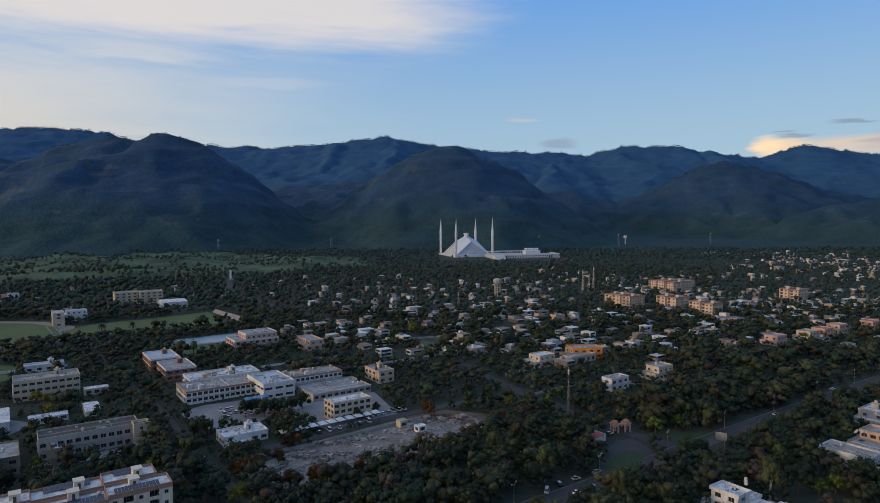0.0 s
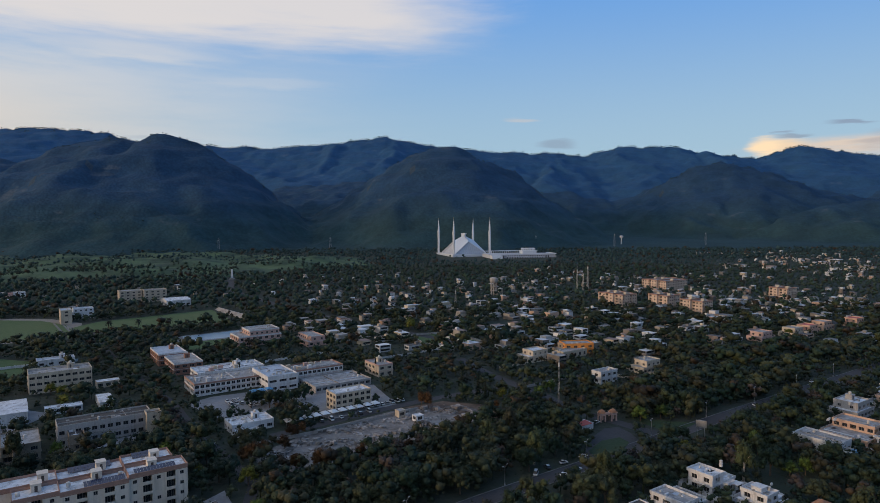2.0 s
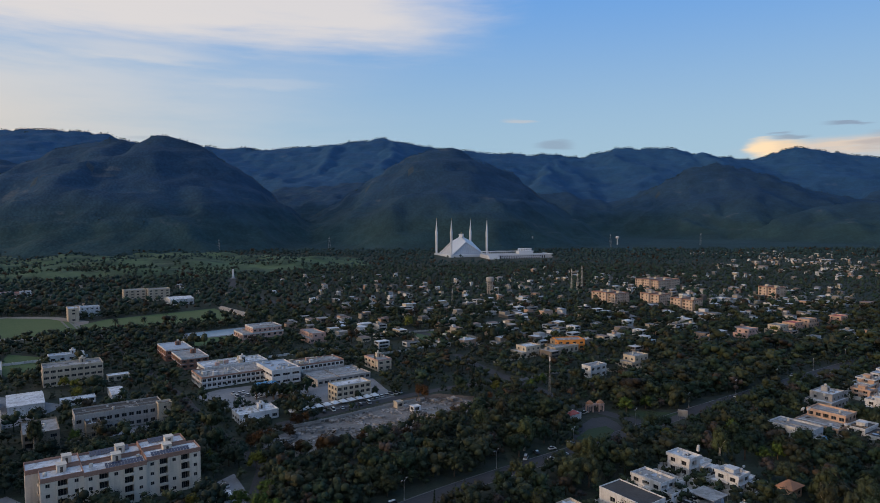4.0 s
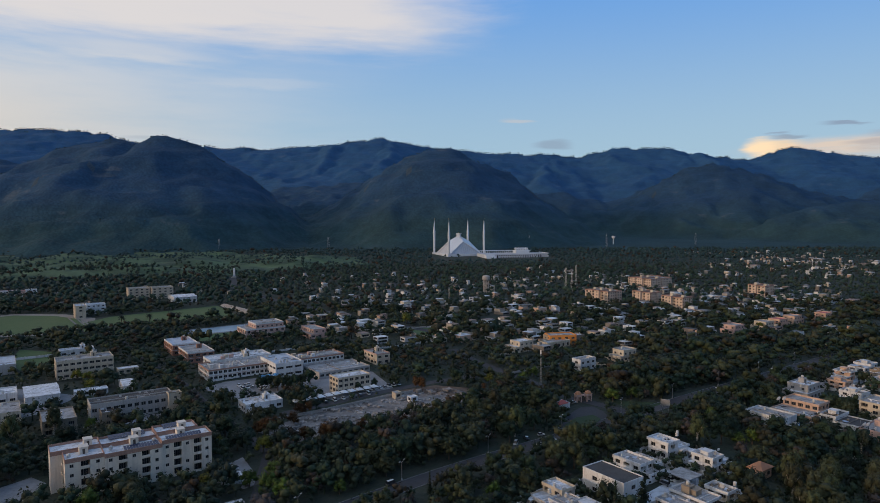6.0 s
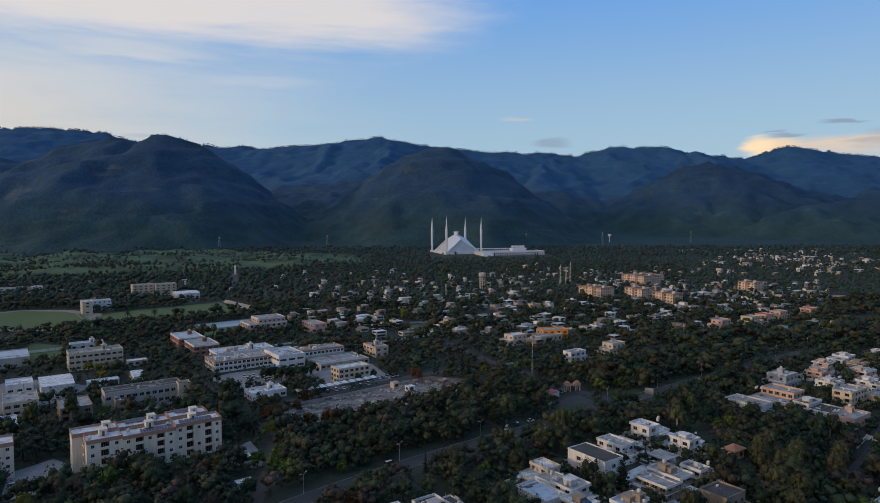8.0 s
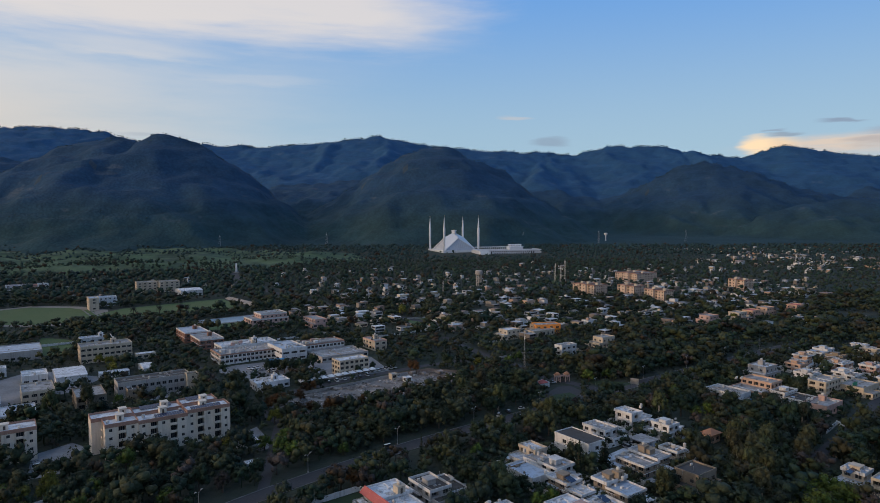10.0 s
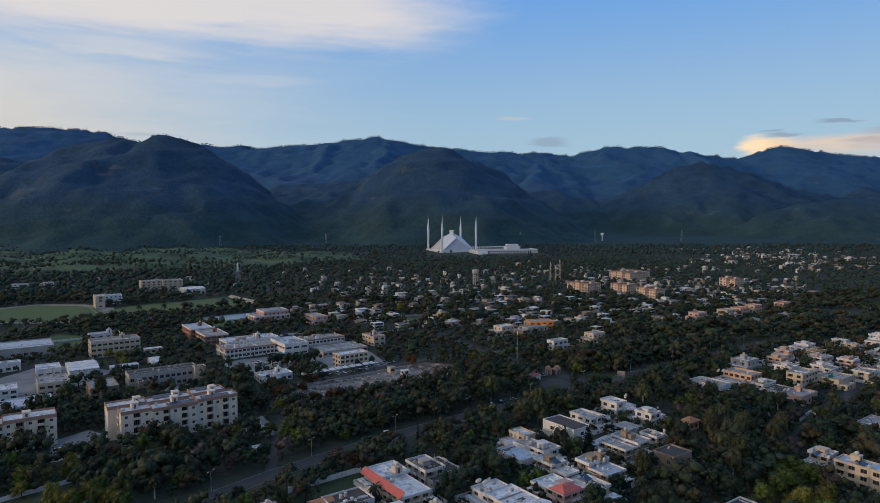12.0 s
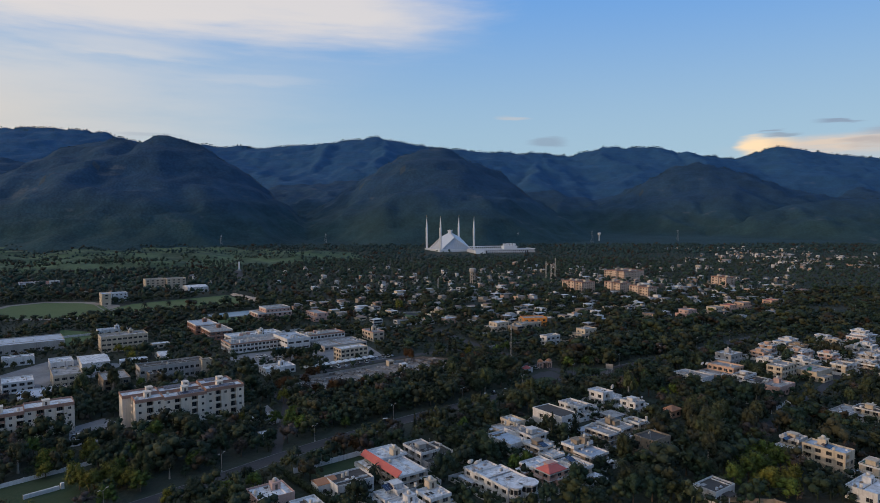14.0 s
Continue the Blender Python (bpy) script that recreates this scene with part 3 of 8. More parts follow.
def hill_height(x, y, detail=True):
    z = ground_z(x, np.minimum(y, 1900.0)) + 0.0 * x
    best, gap = np.full(x.shape, -1e3), np.full(x.shape, 1e4)
    far_off = y > 1250
    wx, wy = np.zeros(x.shape), np.zeros(x.shape)
    wx[far_off] = 130 * fractal(x[far_off], y[far_off], 420.0, 3, False, 1.7)
    wy[far_off] = 130 * fractal(x[far_off], y[far_off], 420.0, 3, False, 6.4)
    x_true, y_true = x, y
    for key, (pts, slope, power) in CRESTS.items():
        # spurs wander; the main crests keep their line
        bent = "_" in key and key != "far_west" and key != "east_low"
        x, y = (x_true + wx, y_true + wy) if bent else (x_true, y_true)
        for (ax, ay, az_), (bx, by, bz) in zip(pts, pts[1:]):
            ux, uy = bx - ax, by - ay
            t = np.clip(((x - ax) * ux + (y - ay) * uy) / (ux * ux + uy * uy), 0, 1)
            # the main crests drop more steeply along their line than across it
            d = np.hypot((1.0 if bent else 1.55) * (x - ax - t * ux), y - ay - t * uy)
            h = az_ + t * (bz - az_) - slope * d ** power
            gap = np.where(h > best, d, gap)
            best = np.maximum(best, h)
    x, y = x_true, y_true
    if detail:
        far = np.clip(gap / 160.0, 0, 1)
        m = (best > z - 60) & (y > 1250)
        n1, n2 = np.zeros(x.shape), np.zeros(x.shape)
        n1[m] = fractal(x[m], y[m], 330.0, 5, True, 3.3)
        n2[m] = fractal(x[m], y[m], 45.0, 2, False, 8.1)
        best = best + far * np.where(y > 2650, 52.0, 60.0) * (n1 - 0.45) + (0.5 + 0.5 * far) * 6.5 * n2
        # strata: steeper ledges and gentler benches in turn, and knobs along the crests
        n3 = np.zeros(x.shape)
        n3[m] = fractal(x[m], y[m], 120.0, 3, False, 5.2)
        best = best + np.where(m, 5.0 * np.sin(best / 8.5 + 9.0 * n3 + x / 190.0) * np.clip((best - z) / 60, 0, 1) + 11.0 * n3 * (1 - far), 0.0)
    # soft foot where slope meets plain
    k = 26.0
    q = np.clip(0.5 + 0.5 * (best - z) / k, 0, 1)
    return z * (1 - q) + best * q + k * q * (1 - q)


def build_ground():
    xs = np.concatenate([[-12000, -9000, -6500, -4800, -3900], np.arange(-3300, -2400, 40), np.arange(-2400, 3200, 17.0), np.arange(3200, 4000, 40), [4600, 6000, 8000, 12000]])
    ys = np.concatenate([[-12000, -6000, -3000, -1500, -800], np.arange(-400, 1300, 25), np.arange(1300, 2700, 13), np.arange(2700, 4000, 20), np.arange(4000, 4760, 60)])
    X, Y = np.meshgrid(xs, ys)
    Z = hill_height(X, Y)
    nx, ny = len(xs), len(ys)
    i = np.arange(nx * ny).reshape(ny, nx)
    quads = np.stack([i[:-1, :-1], i[:-1, 1:], i[1:, 1:], i[1:, :-1]], -1).reshape(-1, 4)
    me = bpy.data.meshes.new("ground")
    me.vertices.add(nx * ny)
    me.vertices.foreach_set("co", np.stack([X, Y, Z], -1).ravel())
    me.loops.add(quads.size)
    me.loops.foreach_set("vertex_index", quads.ravel())
    me.polygons.add(len(quads))
    me.polygons.foreach_set("loop_start", np.arange(len(quads)) * 4)
    me.polygons.foreach_set("loop_total", np.full(len(quads), 4))
    for k in ("ground", "hill_forest_haze", "cliff", "hill_far_haze"):
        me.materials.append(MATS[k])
    zc = Z.ravel()[quads].mean(1)
    yc = Y.ravel()[quads].mean(1)
    zq = Z.ravel()[quads]
    steep = (zq.max(1) - zq.min(1)) / np.maximum(np.diff(X.ravel()[quads], axis=1).max(1), 1)
    xc = X.ravel()[quads].mean(1)
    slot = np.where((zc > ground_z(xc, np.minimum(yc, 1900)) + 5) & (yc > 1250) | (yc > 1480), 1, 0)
    # the far slopes take the colour with more painted haze
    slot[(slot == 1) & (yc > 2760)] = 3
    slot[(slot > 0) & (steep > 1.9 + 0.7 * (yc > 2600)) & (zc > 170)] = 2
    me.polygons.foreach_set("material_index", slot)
    me.polygons.foreach_set("use_smooth", np.ones(len(quads), bool))
    me.update(calc_edges=True)
    return tagged(new("ground", me), "grassy plain rising to dark forested hills", "ground", kind="structure")


build_ground()


def drape(name, outline, mats, lift, label, category, step=12.0, rot=0.0, keep=True, kind="structure"):
    """A flat piece of ground (a convex outline) that follows the slope."""
    pts = [Vector((x, y, 0)) for x, y in outline]
    bm = bmesh.new()
    bm.faces.new([bm.verts.new(p) for p in pts])
    x0, x1 = min(p.x for p in pts), max(p.x for p in pts)
    y0, y1 = min(p.y for p in pts), max(p.y for p in pts)
    for k in range(1, int((y1 - y0) / step) + 1):
        bmesh.ops.bisect_plane(bm, geom=bm.verts[:] + bm.edges[:] + bm.faces[:], plane_co=(0, y0 + k * step, 0), plane_no=(0, 1, 0))
    for v in bm.verts:
        v.co.z = float(ground_z(v.co.x, v.co.y)) + lift
    side = [e for e in bm.edges if e.is_boundary]
    r = bmesh.ops.extrude_edge_only(bm, edges=side)
    for v in [g for g in r["geom"] if isinstance(g, bmesh.types.BMVert)]:
        v.co.z -= lift + 0.3
    bmesh.ops.recalc_face_normals(bm, faces=bm.faces[:])
    me = bpy.data.meshes.new(name)
    bm.to_mesh(me)
    bm.free()
    me.materials.append(MATS[mats])
    if keep:
        POLY_OUT.append(outline)
    return tagged(new(name, me), label, category, kind=kind)


POLY_OUT = []
ROADS = []


def smooth_line(pts, n=8):
    """Catmull-Rom through the points."""
    p = [np.array(q, float) for q in pts]
    p = [2 * p[0] - p[1]] + p + [2 * p[-1] - p[-2]]
    out = []
    for a, b, c, d in zip(p, p[1:], p[2:], p[3:]):
        for k in range(n):
            t = k / n
            out.append(0.5 * (2 * b + (c - a) * t + (2 * a - 5 * b + 4 * c - d) * t * t + (3 * b - a - 3 * c + d) * t ** 3))
    return np.array(out + [p[-2]])


def ribbon(name, pts, width, material, lift, label, category, offset=0.0, depth=0.3, keep=True, parent=None, clear=1.5):
    line = smooth_line(pts)
    t = np.gradient(line, axis=0)
    t /= np.linalg.norm(t, axis=1)[:, None]
    nrm = np.stack([-t[:, 1], t[:, 0]], 1)
    mid = line + offset * nrm
    a, b = mid + nrm * width / 2, mid - nrm * width / 2
    M = Mesh()
    za, zb = ground_z(a[:, 0], a[:, 1]) + lift, ground_z(b[:, 0], b[:, 1]) + lift
    for i in range(len(line) - 1):
        j = i + 1
        M.quad((*b[i], zb[i]), (*b[j], zb[j]), (*a[j], za[j]), (*a[i], za[i]))
        M.quad((*a[i], za[i]), (*a[j], za[j]), (*a[j], za[j] - depth), (*a[i], za[i] - depth))
        M.quad((*b[j], zb[j]), (*b[i], zb[i]), (*b[i], zb[i] - depth), (*b[j], zb[j] - depth))
    ob = part(name, M, material, parent, label)
    if parent is None:
        tagged(ob, label, category, kind="structure")
    if keep:
        ROADS.append((line + offset * nrm, width / 2 + clear))
    return ob


AVENUE = [(-230, -20), (-150, 55), (-88, 111), (-45, 153), (-4, 186), (30, 210), (80, 241), (150, 286), (214, 325), (296, 374), (420, 448), (640, 580)]
ribbon("road", AVENUE, 8.4, "asphalt", 0.05, "dark asphalt avenue with worn surface", "road")
for off in (4.3, -4.3):
    ribbon("kerb", AVENUE, 0.25, "kerb", 0.22, "pale concrete kerb of the avenue", "kerb", offset=off, keep=False)
for name, pts, w in (
    ("road", [(121.6, 268.9), (110.5, 283), (97.7, 298), (87, 314), (78.8, 335), (66, 358), (50, 392), (38, 425)], 7.0),
    ("lane", [(-52, 150), (-56, 190), (-60, 227)], 4.4),
    ("road", [(-60, 227), (-81, 258), (-101, 284), (-113, 306)], 4.6),
    ("lane", [(-113, 306), (-129, 332), (-165, 380), (-200, 427), (-240, 487), (-268, 530)], 3.6),
    ("road", [(250, 440), (300, 470), (350, 506), (420, 560), (500, 620)], 6.0),
    ("road", [(60, 460), (20, 500), (-40, 560), (-110, 640), (-170, 720), (-222, 800), (-240, 860), (-258, 920)], 9.0),
    ("road", [(170, 160), (187, 173), (204, 187), (222, 203), (245, 222), (290, 262)], 5.0),
    ("road", [(-64, 279), (-36, 299), (-9, 318), (25, 338), (60, 352)], 6.0),
):
    ribbon("road", pts, w, "asphalt", 0.07, "grey asphalt side street between trees", "road", clear=-0.6 if name == "lane" else 1.5)

drape("lawn", [(-300, 548), (-276, 508), (-272, 535), (-158, 572), (-203, 648), (-288, 585)], "lawn", 0.06, "mown green playing field", "field")
drape("track", [(-392, 606), (-340, 601), (-300, 578), (-283, 540), (-287, 500), (-320, 491), (-380, 492), (-420, 530), (-420, 580)], "track", 0.05, "pale oval running track", "track")
drape("lawn", [(-388, 597), (-345, 592), (-310, 570), (-293, 540), (-297, 510), (-322, 500), (-376, 500), (-412, 530), (-412, 575)], "lawn", 0.12, "green oval field inside the running track", "field")
drape("lawn", [(-292, 442), (-263, 432), (-238, 388), (-255, 378), (-276, 402)], "lawn", 0.06, "mown green lawn between low college buildings", "lawn")
for a, b in (((-326, 579), (-283, 518)), ((-317, 576), (-275, 517)), ((-307, 567), (-270, 517))):
    ribbon("path", [a, ((a[0] + b[0]) / 2, (a[1] + b[1]) / 2), b], 1.7, "kerb", 0.16, "pale concrete footpath beside the running track", "path", keep=False)
drape("pool_deck", [(-192, 512), (-180, 486), (-134, 510), (-143, 542)], "paving", 0.07, "pale paved deck round a pool", "deck")
drape("pool_water", [(-186, 512), (-177, 492), (-139, 512), (-146, 536)], "pool_tile", 0.12, "light blue outdoor pool", "pool", keep=False)
drape("lawn", [(-182, 485), (-134, 509), (-116, 486), (-165, 462)], "lawn", 0.055, "green lawn beside a pool", "lawn")
drape("sports_court", [(3, 505), (34, 515), (62, 476), (14, 470)], "lawn", 0.06, "fenced green playground", "field")
drape("car_park", [(-121, 330), (-111, 343), (-72, 360), (-64, 345), (-78, 306), (-98, 306)], "paving", 0.06, "grey paved car park beside the clinic", "car park")
drape("forecourt", [(-75, 335), (-38, 300), (-5, 322), (-20, 362), (-45, 372)], "paving", 0.05, "grey concrete forecourt", "forecourt")
drape("building_site", [(-70, 252), (-44, 236), (-10, 262), (30, 288), (42, 312), (20, 325), (-8, 312), (-45, 285)], "rubble", 0.05, "bare building site of broken concrete and earth", "building site")
drape("bare_earth", [(-2, 318), (20, 328), (48, 318), (62, 296), (40, 300)], "soil", 0.05, "reddish bare earth", "earth")
drape("apartment_yard", [(-160, 192), (-148, 166), (-133, 174), (-141, 200), (-150, 206)], "paving", 0.05, "pale paved yard beside an apartment block", "yard")
drape("apartment_yard", [(-70, 222), (-56, 196), (-62, 190), (-76, 212)], "paving", 0.045, "grey paved yard beside an apartment block", "yard")
drape("gate_plaza", [(76, 246), (80, 237), (101, 250.5), (107.5, 263), (107, 274), (104, 282), (96.5, 280.5), (85.5, 267.5)], "asphalt", 0.11, "worn asphalt turning loop before a gatehouse", "plaza")
drape("traffic_island", [(80.3, 252.6), (81.3, 243.3), (95.4, 251.9), (102, 261.6), (99.8, 268.1), (89.9, 264.3)], "garden_grass", 0.24, "grassy island in a turning loop", "traffic island")
drape("verge", [(114.5, 294.5), (126.2, 271), (145.3, 285.5)], "garden_grass", 0.055, "mown roadside verge beside a gatehouse", "verge")
drape("school_yard", [(-154.5, 258.5), (-119.5, 280), (-124, 287), (-159, 265.5)], "paving", 0.05, "worn paved yard before a school", "yard")
drape("lawn", [(-185, 95), (-112, 100), (-116, 124), (-131, 141), (-152, 129), (-186, 108)], "garden_grass", 0.06, "dark green lawn beside a white wall", "lawn")
drape("college_yard", [(-262, 268), (-238, 236), (-192, 286), (-186, 318), (-240, 338)], "paving", 0.048, "grey paved yard between college blocks", "yard")
drape("garden", [(-38, 134), (-15, 147), (-5, 132), (-21, 110)], "garden_grass", 0.06, "small enclosed garden lawn", "garden")
drape("white_yard", [(80, 168), (104, 186), (120, 192), (110, 168), (92, 152), (82, 150)], "terrace", 0.06, "pale paved courtyard", "yard")
MEADOW = [(-1050, 1000), (-980, 1380), (-560, 1390), (-330, 1380), (-90, 1290), (-60, 1140), (-200, 985), (-420, 900), (-700, 890)]


def hummock(x, y):
    """Height of the meadow's low mounds over the plain; none at its edges."""
    rim = 1e4
    for (ax, ay), (bx, by) in zip(MEADOW, MEADOW[1:] + MEADOW[:1]):
        t = ((x - ax) * (bx - ax) + (y - ay) * (by - ay)) / ((bx - ax) ** 2 + (by - ay) ** 2)
        t = min(1.0, max(0.0, t))
        rim = min(rim, math.hypot(x - ax - t * (bx - ax), y - ay - t * (by - ay)))
    bumps = 0.5 + noise.noise((x / 95, y / 70, 1.3)) + 0.35 * noise.noise((x / 38, y / 30, 4.1))
    return min(1.0, rim / 60) * 13.0 * max(0.0, bumps)


def meadow_land():
    bm = bmesh.new()
    bm.faces.new([bm.verts.new((x, y, 0)) for x, y in MEADOW])
    for axis, lo, hi in ((0, -1060, -50), (1, 880, 1400)):
        for q in np.arange(lo, hi, 16.0):
            at, no = [0, 0, 0], [0, 0, 0]
            at[axis], no[axis] = float(q), 1
            bmesh.ops.bisect_plane(bm, geom=bm.verts[:] + bm.edges[:] + bm.faces[:], plane_co=at, plane_no=no)
    for v in bm.verts:
        v.co.z = float(ground_z(v.co.x, v.co.y)) + 0.1 + hummock(v.co.x, v.co.y)
    side = bmesh.ops.extrude_edge_only(bm, edges=[e for e in bm.edges if e.is_boundary])
    for v in [g for g in side["geom"] if isinstance(g, bmesh.types.BMVert)]:
        v.co.z -= 0.5
    bmesh.ops.recalc_face_normals(bm, faces=bm.faces[:])
    me = bpy.data.meshes.new("meadow")
    bm.to_mesh(me)
    bm.free()
    me.materials.append(MATS["meadow"])
    me.polygons.foreach_set("use_smooth", [True] * len(me.polygons))
    tagged(new("meadow", me), "rolling green meadow below the hills", "meadow", kind="structure")


meadow_land()

# ---- buildings ----
WINDOWS = {}


def window_meshes(w, h, dark=False, bars=1):
    key = (round(w, 2), round(h, 2), dark, bars)
    if key not in WINDOWS:
        t, m = 0.09, 0.04
        xs = [0.0, t]
        for k in range(bars):
            c = w * (k + 1) / (bars + 1)
            xs += [c - m, c + m]
        xs += [w - t, w]
        zs = [0.0, t, h - t, h]
        F, both, P = Mesh(), Mesh(), Mesh()
        for i, (a, b) in enumerate(zip(xs, xs[1:])):
            for k, (c, e) in enumerate(zip(zs, zs[1:])):
                hole = k == 1 and i % 2 == 1
                for M in (F, both):
                    if not hole:
                        M.quad((a, -0.05, c), (b, -0.05, c), (b, -0.05, e), (a, -0.05, e))
                    else:
                        for u, v in (((a, c), (b, c)), ((b, c), (b, e)), ((b, e), (a, e)), ((a, e), (a, c))):
                            M.quad((u[0], -0.05, u[1]), (v[0], -0.05, v[1]), (v[0], 0.02, v[1]), (u[0], 0.02, u[1]))
                if hole:
                    both.quad((a, 0.02, c), (b, 0.02, c), (b, 0.02, e), (a, 0.02, e), mi=1)
        P.quad((0, 0.02, 0), (w, 0.02, 0), (w, 0.02, h), (0, 0.02, h))
        WINDOWS[key] = (F.data("window", "frame_dark" if dark else "frame"), P.data("pane", "glass"), both.data("window", ["frame", "glass"]))
    return WINDOWS[key]


def facade(M, ox, oy, rot, length, z0, z1, openings, mi=0):
    """A wall face of a given length with recessed openings (a0, a1, b0, b1, depth)."""
    tr = turn(rot)

    def P(a, d, z):
        x, y = tr(a, d)
        return (ox + x, oy + y, z)

    xs = sorted({0.0, length, *[o[0] for o in openings], *[o[1] for o in openings]})
    zs = sorted({z0, z1, *[o[2] for o in openings], *[o[3] for o in openings]})
    for zb, zt in zip(zs, zs[1:]):
        run = None
        for a, b in zip(xs, xs[1:]):
            ma, mz = (a + b) / 2, (zb + zt) / 2
            hole = any(o[0] < ma < o[1] and o[2] < mz < o[3] for o in openings)
            if hole:
                if run is not None:
                    M.quad(P(run, 0, zb), P(a, 0, zb), P(a, 0, zt), P(run, 0, zt), mi=mi)
                    run = None
            elif run is None:
                run = a
        if run is not None:
            M.quad(P(run, 0, zb), P(length, 0, zb), P(length, 0, zt), P(run, 0, zt), mi=mi)
    for a, b, c, e, d in openings:
        M.quad(P(a, 0, c), P(a, d, c), P(a, d, e), P(a, 0, e), mi=mi)
        M.quad(P(b, d, c), P(b, 0, c), P(b, 0, e), P(b, d, e), mi=mi)
        M.quad(P(a, 0, e), P(a, d, e), P(b, d, e), P(b, 0, e), mi=mi)
        M.quad(P(a, d, c), P(a, 0, c), P(b, 0, c), P(b, d, c), mi=mi)


def block(root, x0, y0, x1, y1, h, storeys, wall, roof, z0=-1.2, bay=3.6, win=(1.6, 1.4), parapet=0.7, sides="FRBL", trim=None, balcony=(), rng=None,
          skip=0.12, ledge=True, panes=True, dark=False, over=0.0, sill=0.95, deep=False):
    """One storeyed volume of a building: walls with recessed windows, roof slab, parapet, ledges. Sides: F faces -y, R +x, B +y, L -x."""
    rng = rng or random.Random(int(abs(x0 * 31 + y1 * 17 + h * 7)))
    W = Mesh()
    st = h / storeys
    spots, rails = [], []
    for side, ox, oy, rot, ln in (("F", x0, y0, 0, x1 - x0), ("R", x1, y0, 90, y1 - y0), ("B", x1, y1, 180, x1 - x0), ("L", x0, y1, 270, y1 - y0)):
        ops = []
        if side in sides:
            n = max(1, int((ln - 0.8) / bay))
            for k in range(n):
                c = ln * (k + 0.5) / n
                for s in range(storeys):
                    if (side, k) in balcony and deep:
                        bw = min(ln / n * 0.86, 3.3)
                        ops.append((c - bw / 2, c + bw / 2, s * st + 0.25, s * st + st - 0.3, 1.5))
                        spots.append((ox, oy, rot, c - bw / 2 + 0.4, s * st + 0.3, bw - 0.8, st - 0.9, 1.48))
                        rails.append((ox, oy, rot, c - bw / 2, bw, s * st + 0.1))
                    elif (side, k) in balcony:
                        bw = min(ln / n * 0.72, 3.0)
                        ops.append((c - bw / 2, c + bw / 2, s * st + 0.85, s * st + st - 0.35, 1.3))
                        spots.append((ox, oy, rot, c - bw / 2 + 0.3, s * st + 0.85, bw - 0.6, st - 1.35, 1.28))
                    elif rng.random() > skip and ln > 2.2:
                        ww = min(win[0], ln / n * 0.8)
                        z = s * st + min(sill, st - win[1] - 0.3)
                        ops.append((c - ww / 2, c + ww / 2, z, z + win[1], 0.32))
                        spots.append((ox, oy, rot, c - ww / 2, z, ww, win[1], 0.26))
        facade(W, ox, oy, rot, ln, z0, h, ops)
    wall_ob = part("wall", W, wall, root)
    part("roof", Mesh().box(x0 + 0.02 - over, y0 + 0.02 - over, h - 0.25, x1 - 0.02 + over, y1 - 0.02 + over, h), roof, root)
    if parapet:
        t, o, top = 0.22, 0.06 + over, h + parapet
        Q = Mesh()
        Q.box(x0 - o, y0 - o, h - 0.35, x1 + o, y0 - o + t, top).box(x0 - o, y1 + o - t, h - 0.35, x1 + o, y1 + o, top)
        Q.box(x0 - o, y0 - o + t, h - 0.35, x0 - o + t, y1 + o - t, top).box(x1 + o - t, y0 - o + t, h - 0.35, x1 + o, y1 + o - t, top)
        part("parapet", Q, trim or wall, root)
    for ox, oy, rot, a, bw, z in rails:
        q = turn(rot)(a, -0.5)
        part("balcony_front", Mesh().box(0, 0, 0, bw, 0.12, 1.0).box(0, 0.12, 0, 0.12, 0.49, 1.0).box(bw - 0.12, 0.12, 0, bw, 0.49, 1.0).box(0.12, 0.12, 0, bw - 0.12, 0.49, 0.12), trim if rng.random() < 0.25 and trim else wall, root, m=pose(ox + q[0], oy + q[1], z, 0, 0, rot))
    if ledge and storeys > 1:
        for s in range(1, storeys):
            o = 0.28
            z = s * st - 0.14
            Q = Mesh().box(x0 - o, y0 - o, z, x1 + o, y0 - 0.003, z + 0.12).box(x0 - o, y0 - 0.003, z, x0 - 0.003, y1 + 0.003, z + 0.12)
            Q.box(x1 + 0.003, y0 - 0.003, z, x1 + o, y1 + 0.003, z + 0.12).box(x0 - o, y1 + 0.003, z, x1 + o, y1 + o, z + 0.12)
            part("ledge", Q, trim or wall, root)
    for ox, oy, rot, a, z, ww, hh, d in spots:
        x, y = turn(rot)(a, d)
        fr, pn, both = window_meshes(ww, hh, dark, 2 if ww > 2.4 else 1)
        m = pose(ox + x, oy + y, z, 0, 0, rot)
        if panes:
            wo = part("window", fr, None, root, m=m)
            part("pane", pn, None, wo)
        else:
            part("window", both, None, root, m=m)
    return wall_ob


def stair_box(root, x, y, h, w=3.2, d=3.2, up=2.6, wall="wall_white", roof="roof_white", tank=True):
    s = part("stair_head", Mesh().box(x - w / 2, y - d / 2, h - 0.05, x + w / 2, y + d / 2, h + up).box(x - w / 2 - 0.2, y - d / 2 - 0.2, h + up, x + w / 2 + 0.2, y + d / 2 + 0.2, h + up + 0.15)
             .box(x - 0.45, y - d / 2 - 0.02, h, x + 0.45, y - d / 2 + 0.03, h + 2.0, mi=1), [wall, "frame_dark"], root)
    if tank:
        part("water_tank", Mesh().lathe(x, y, [(0.01, h + up + 0.15), (0.75, h + up + 0.15), (0.78, h + up + 1.2), (0.5, h + up + 1.45), (0.15, h + up + 1.5), (0.01, h + up + 1.5)], 10), "tank_plastic", root, smooth=True)
    return s


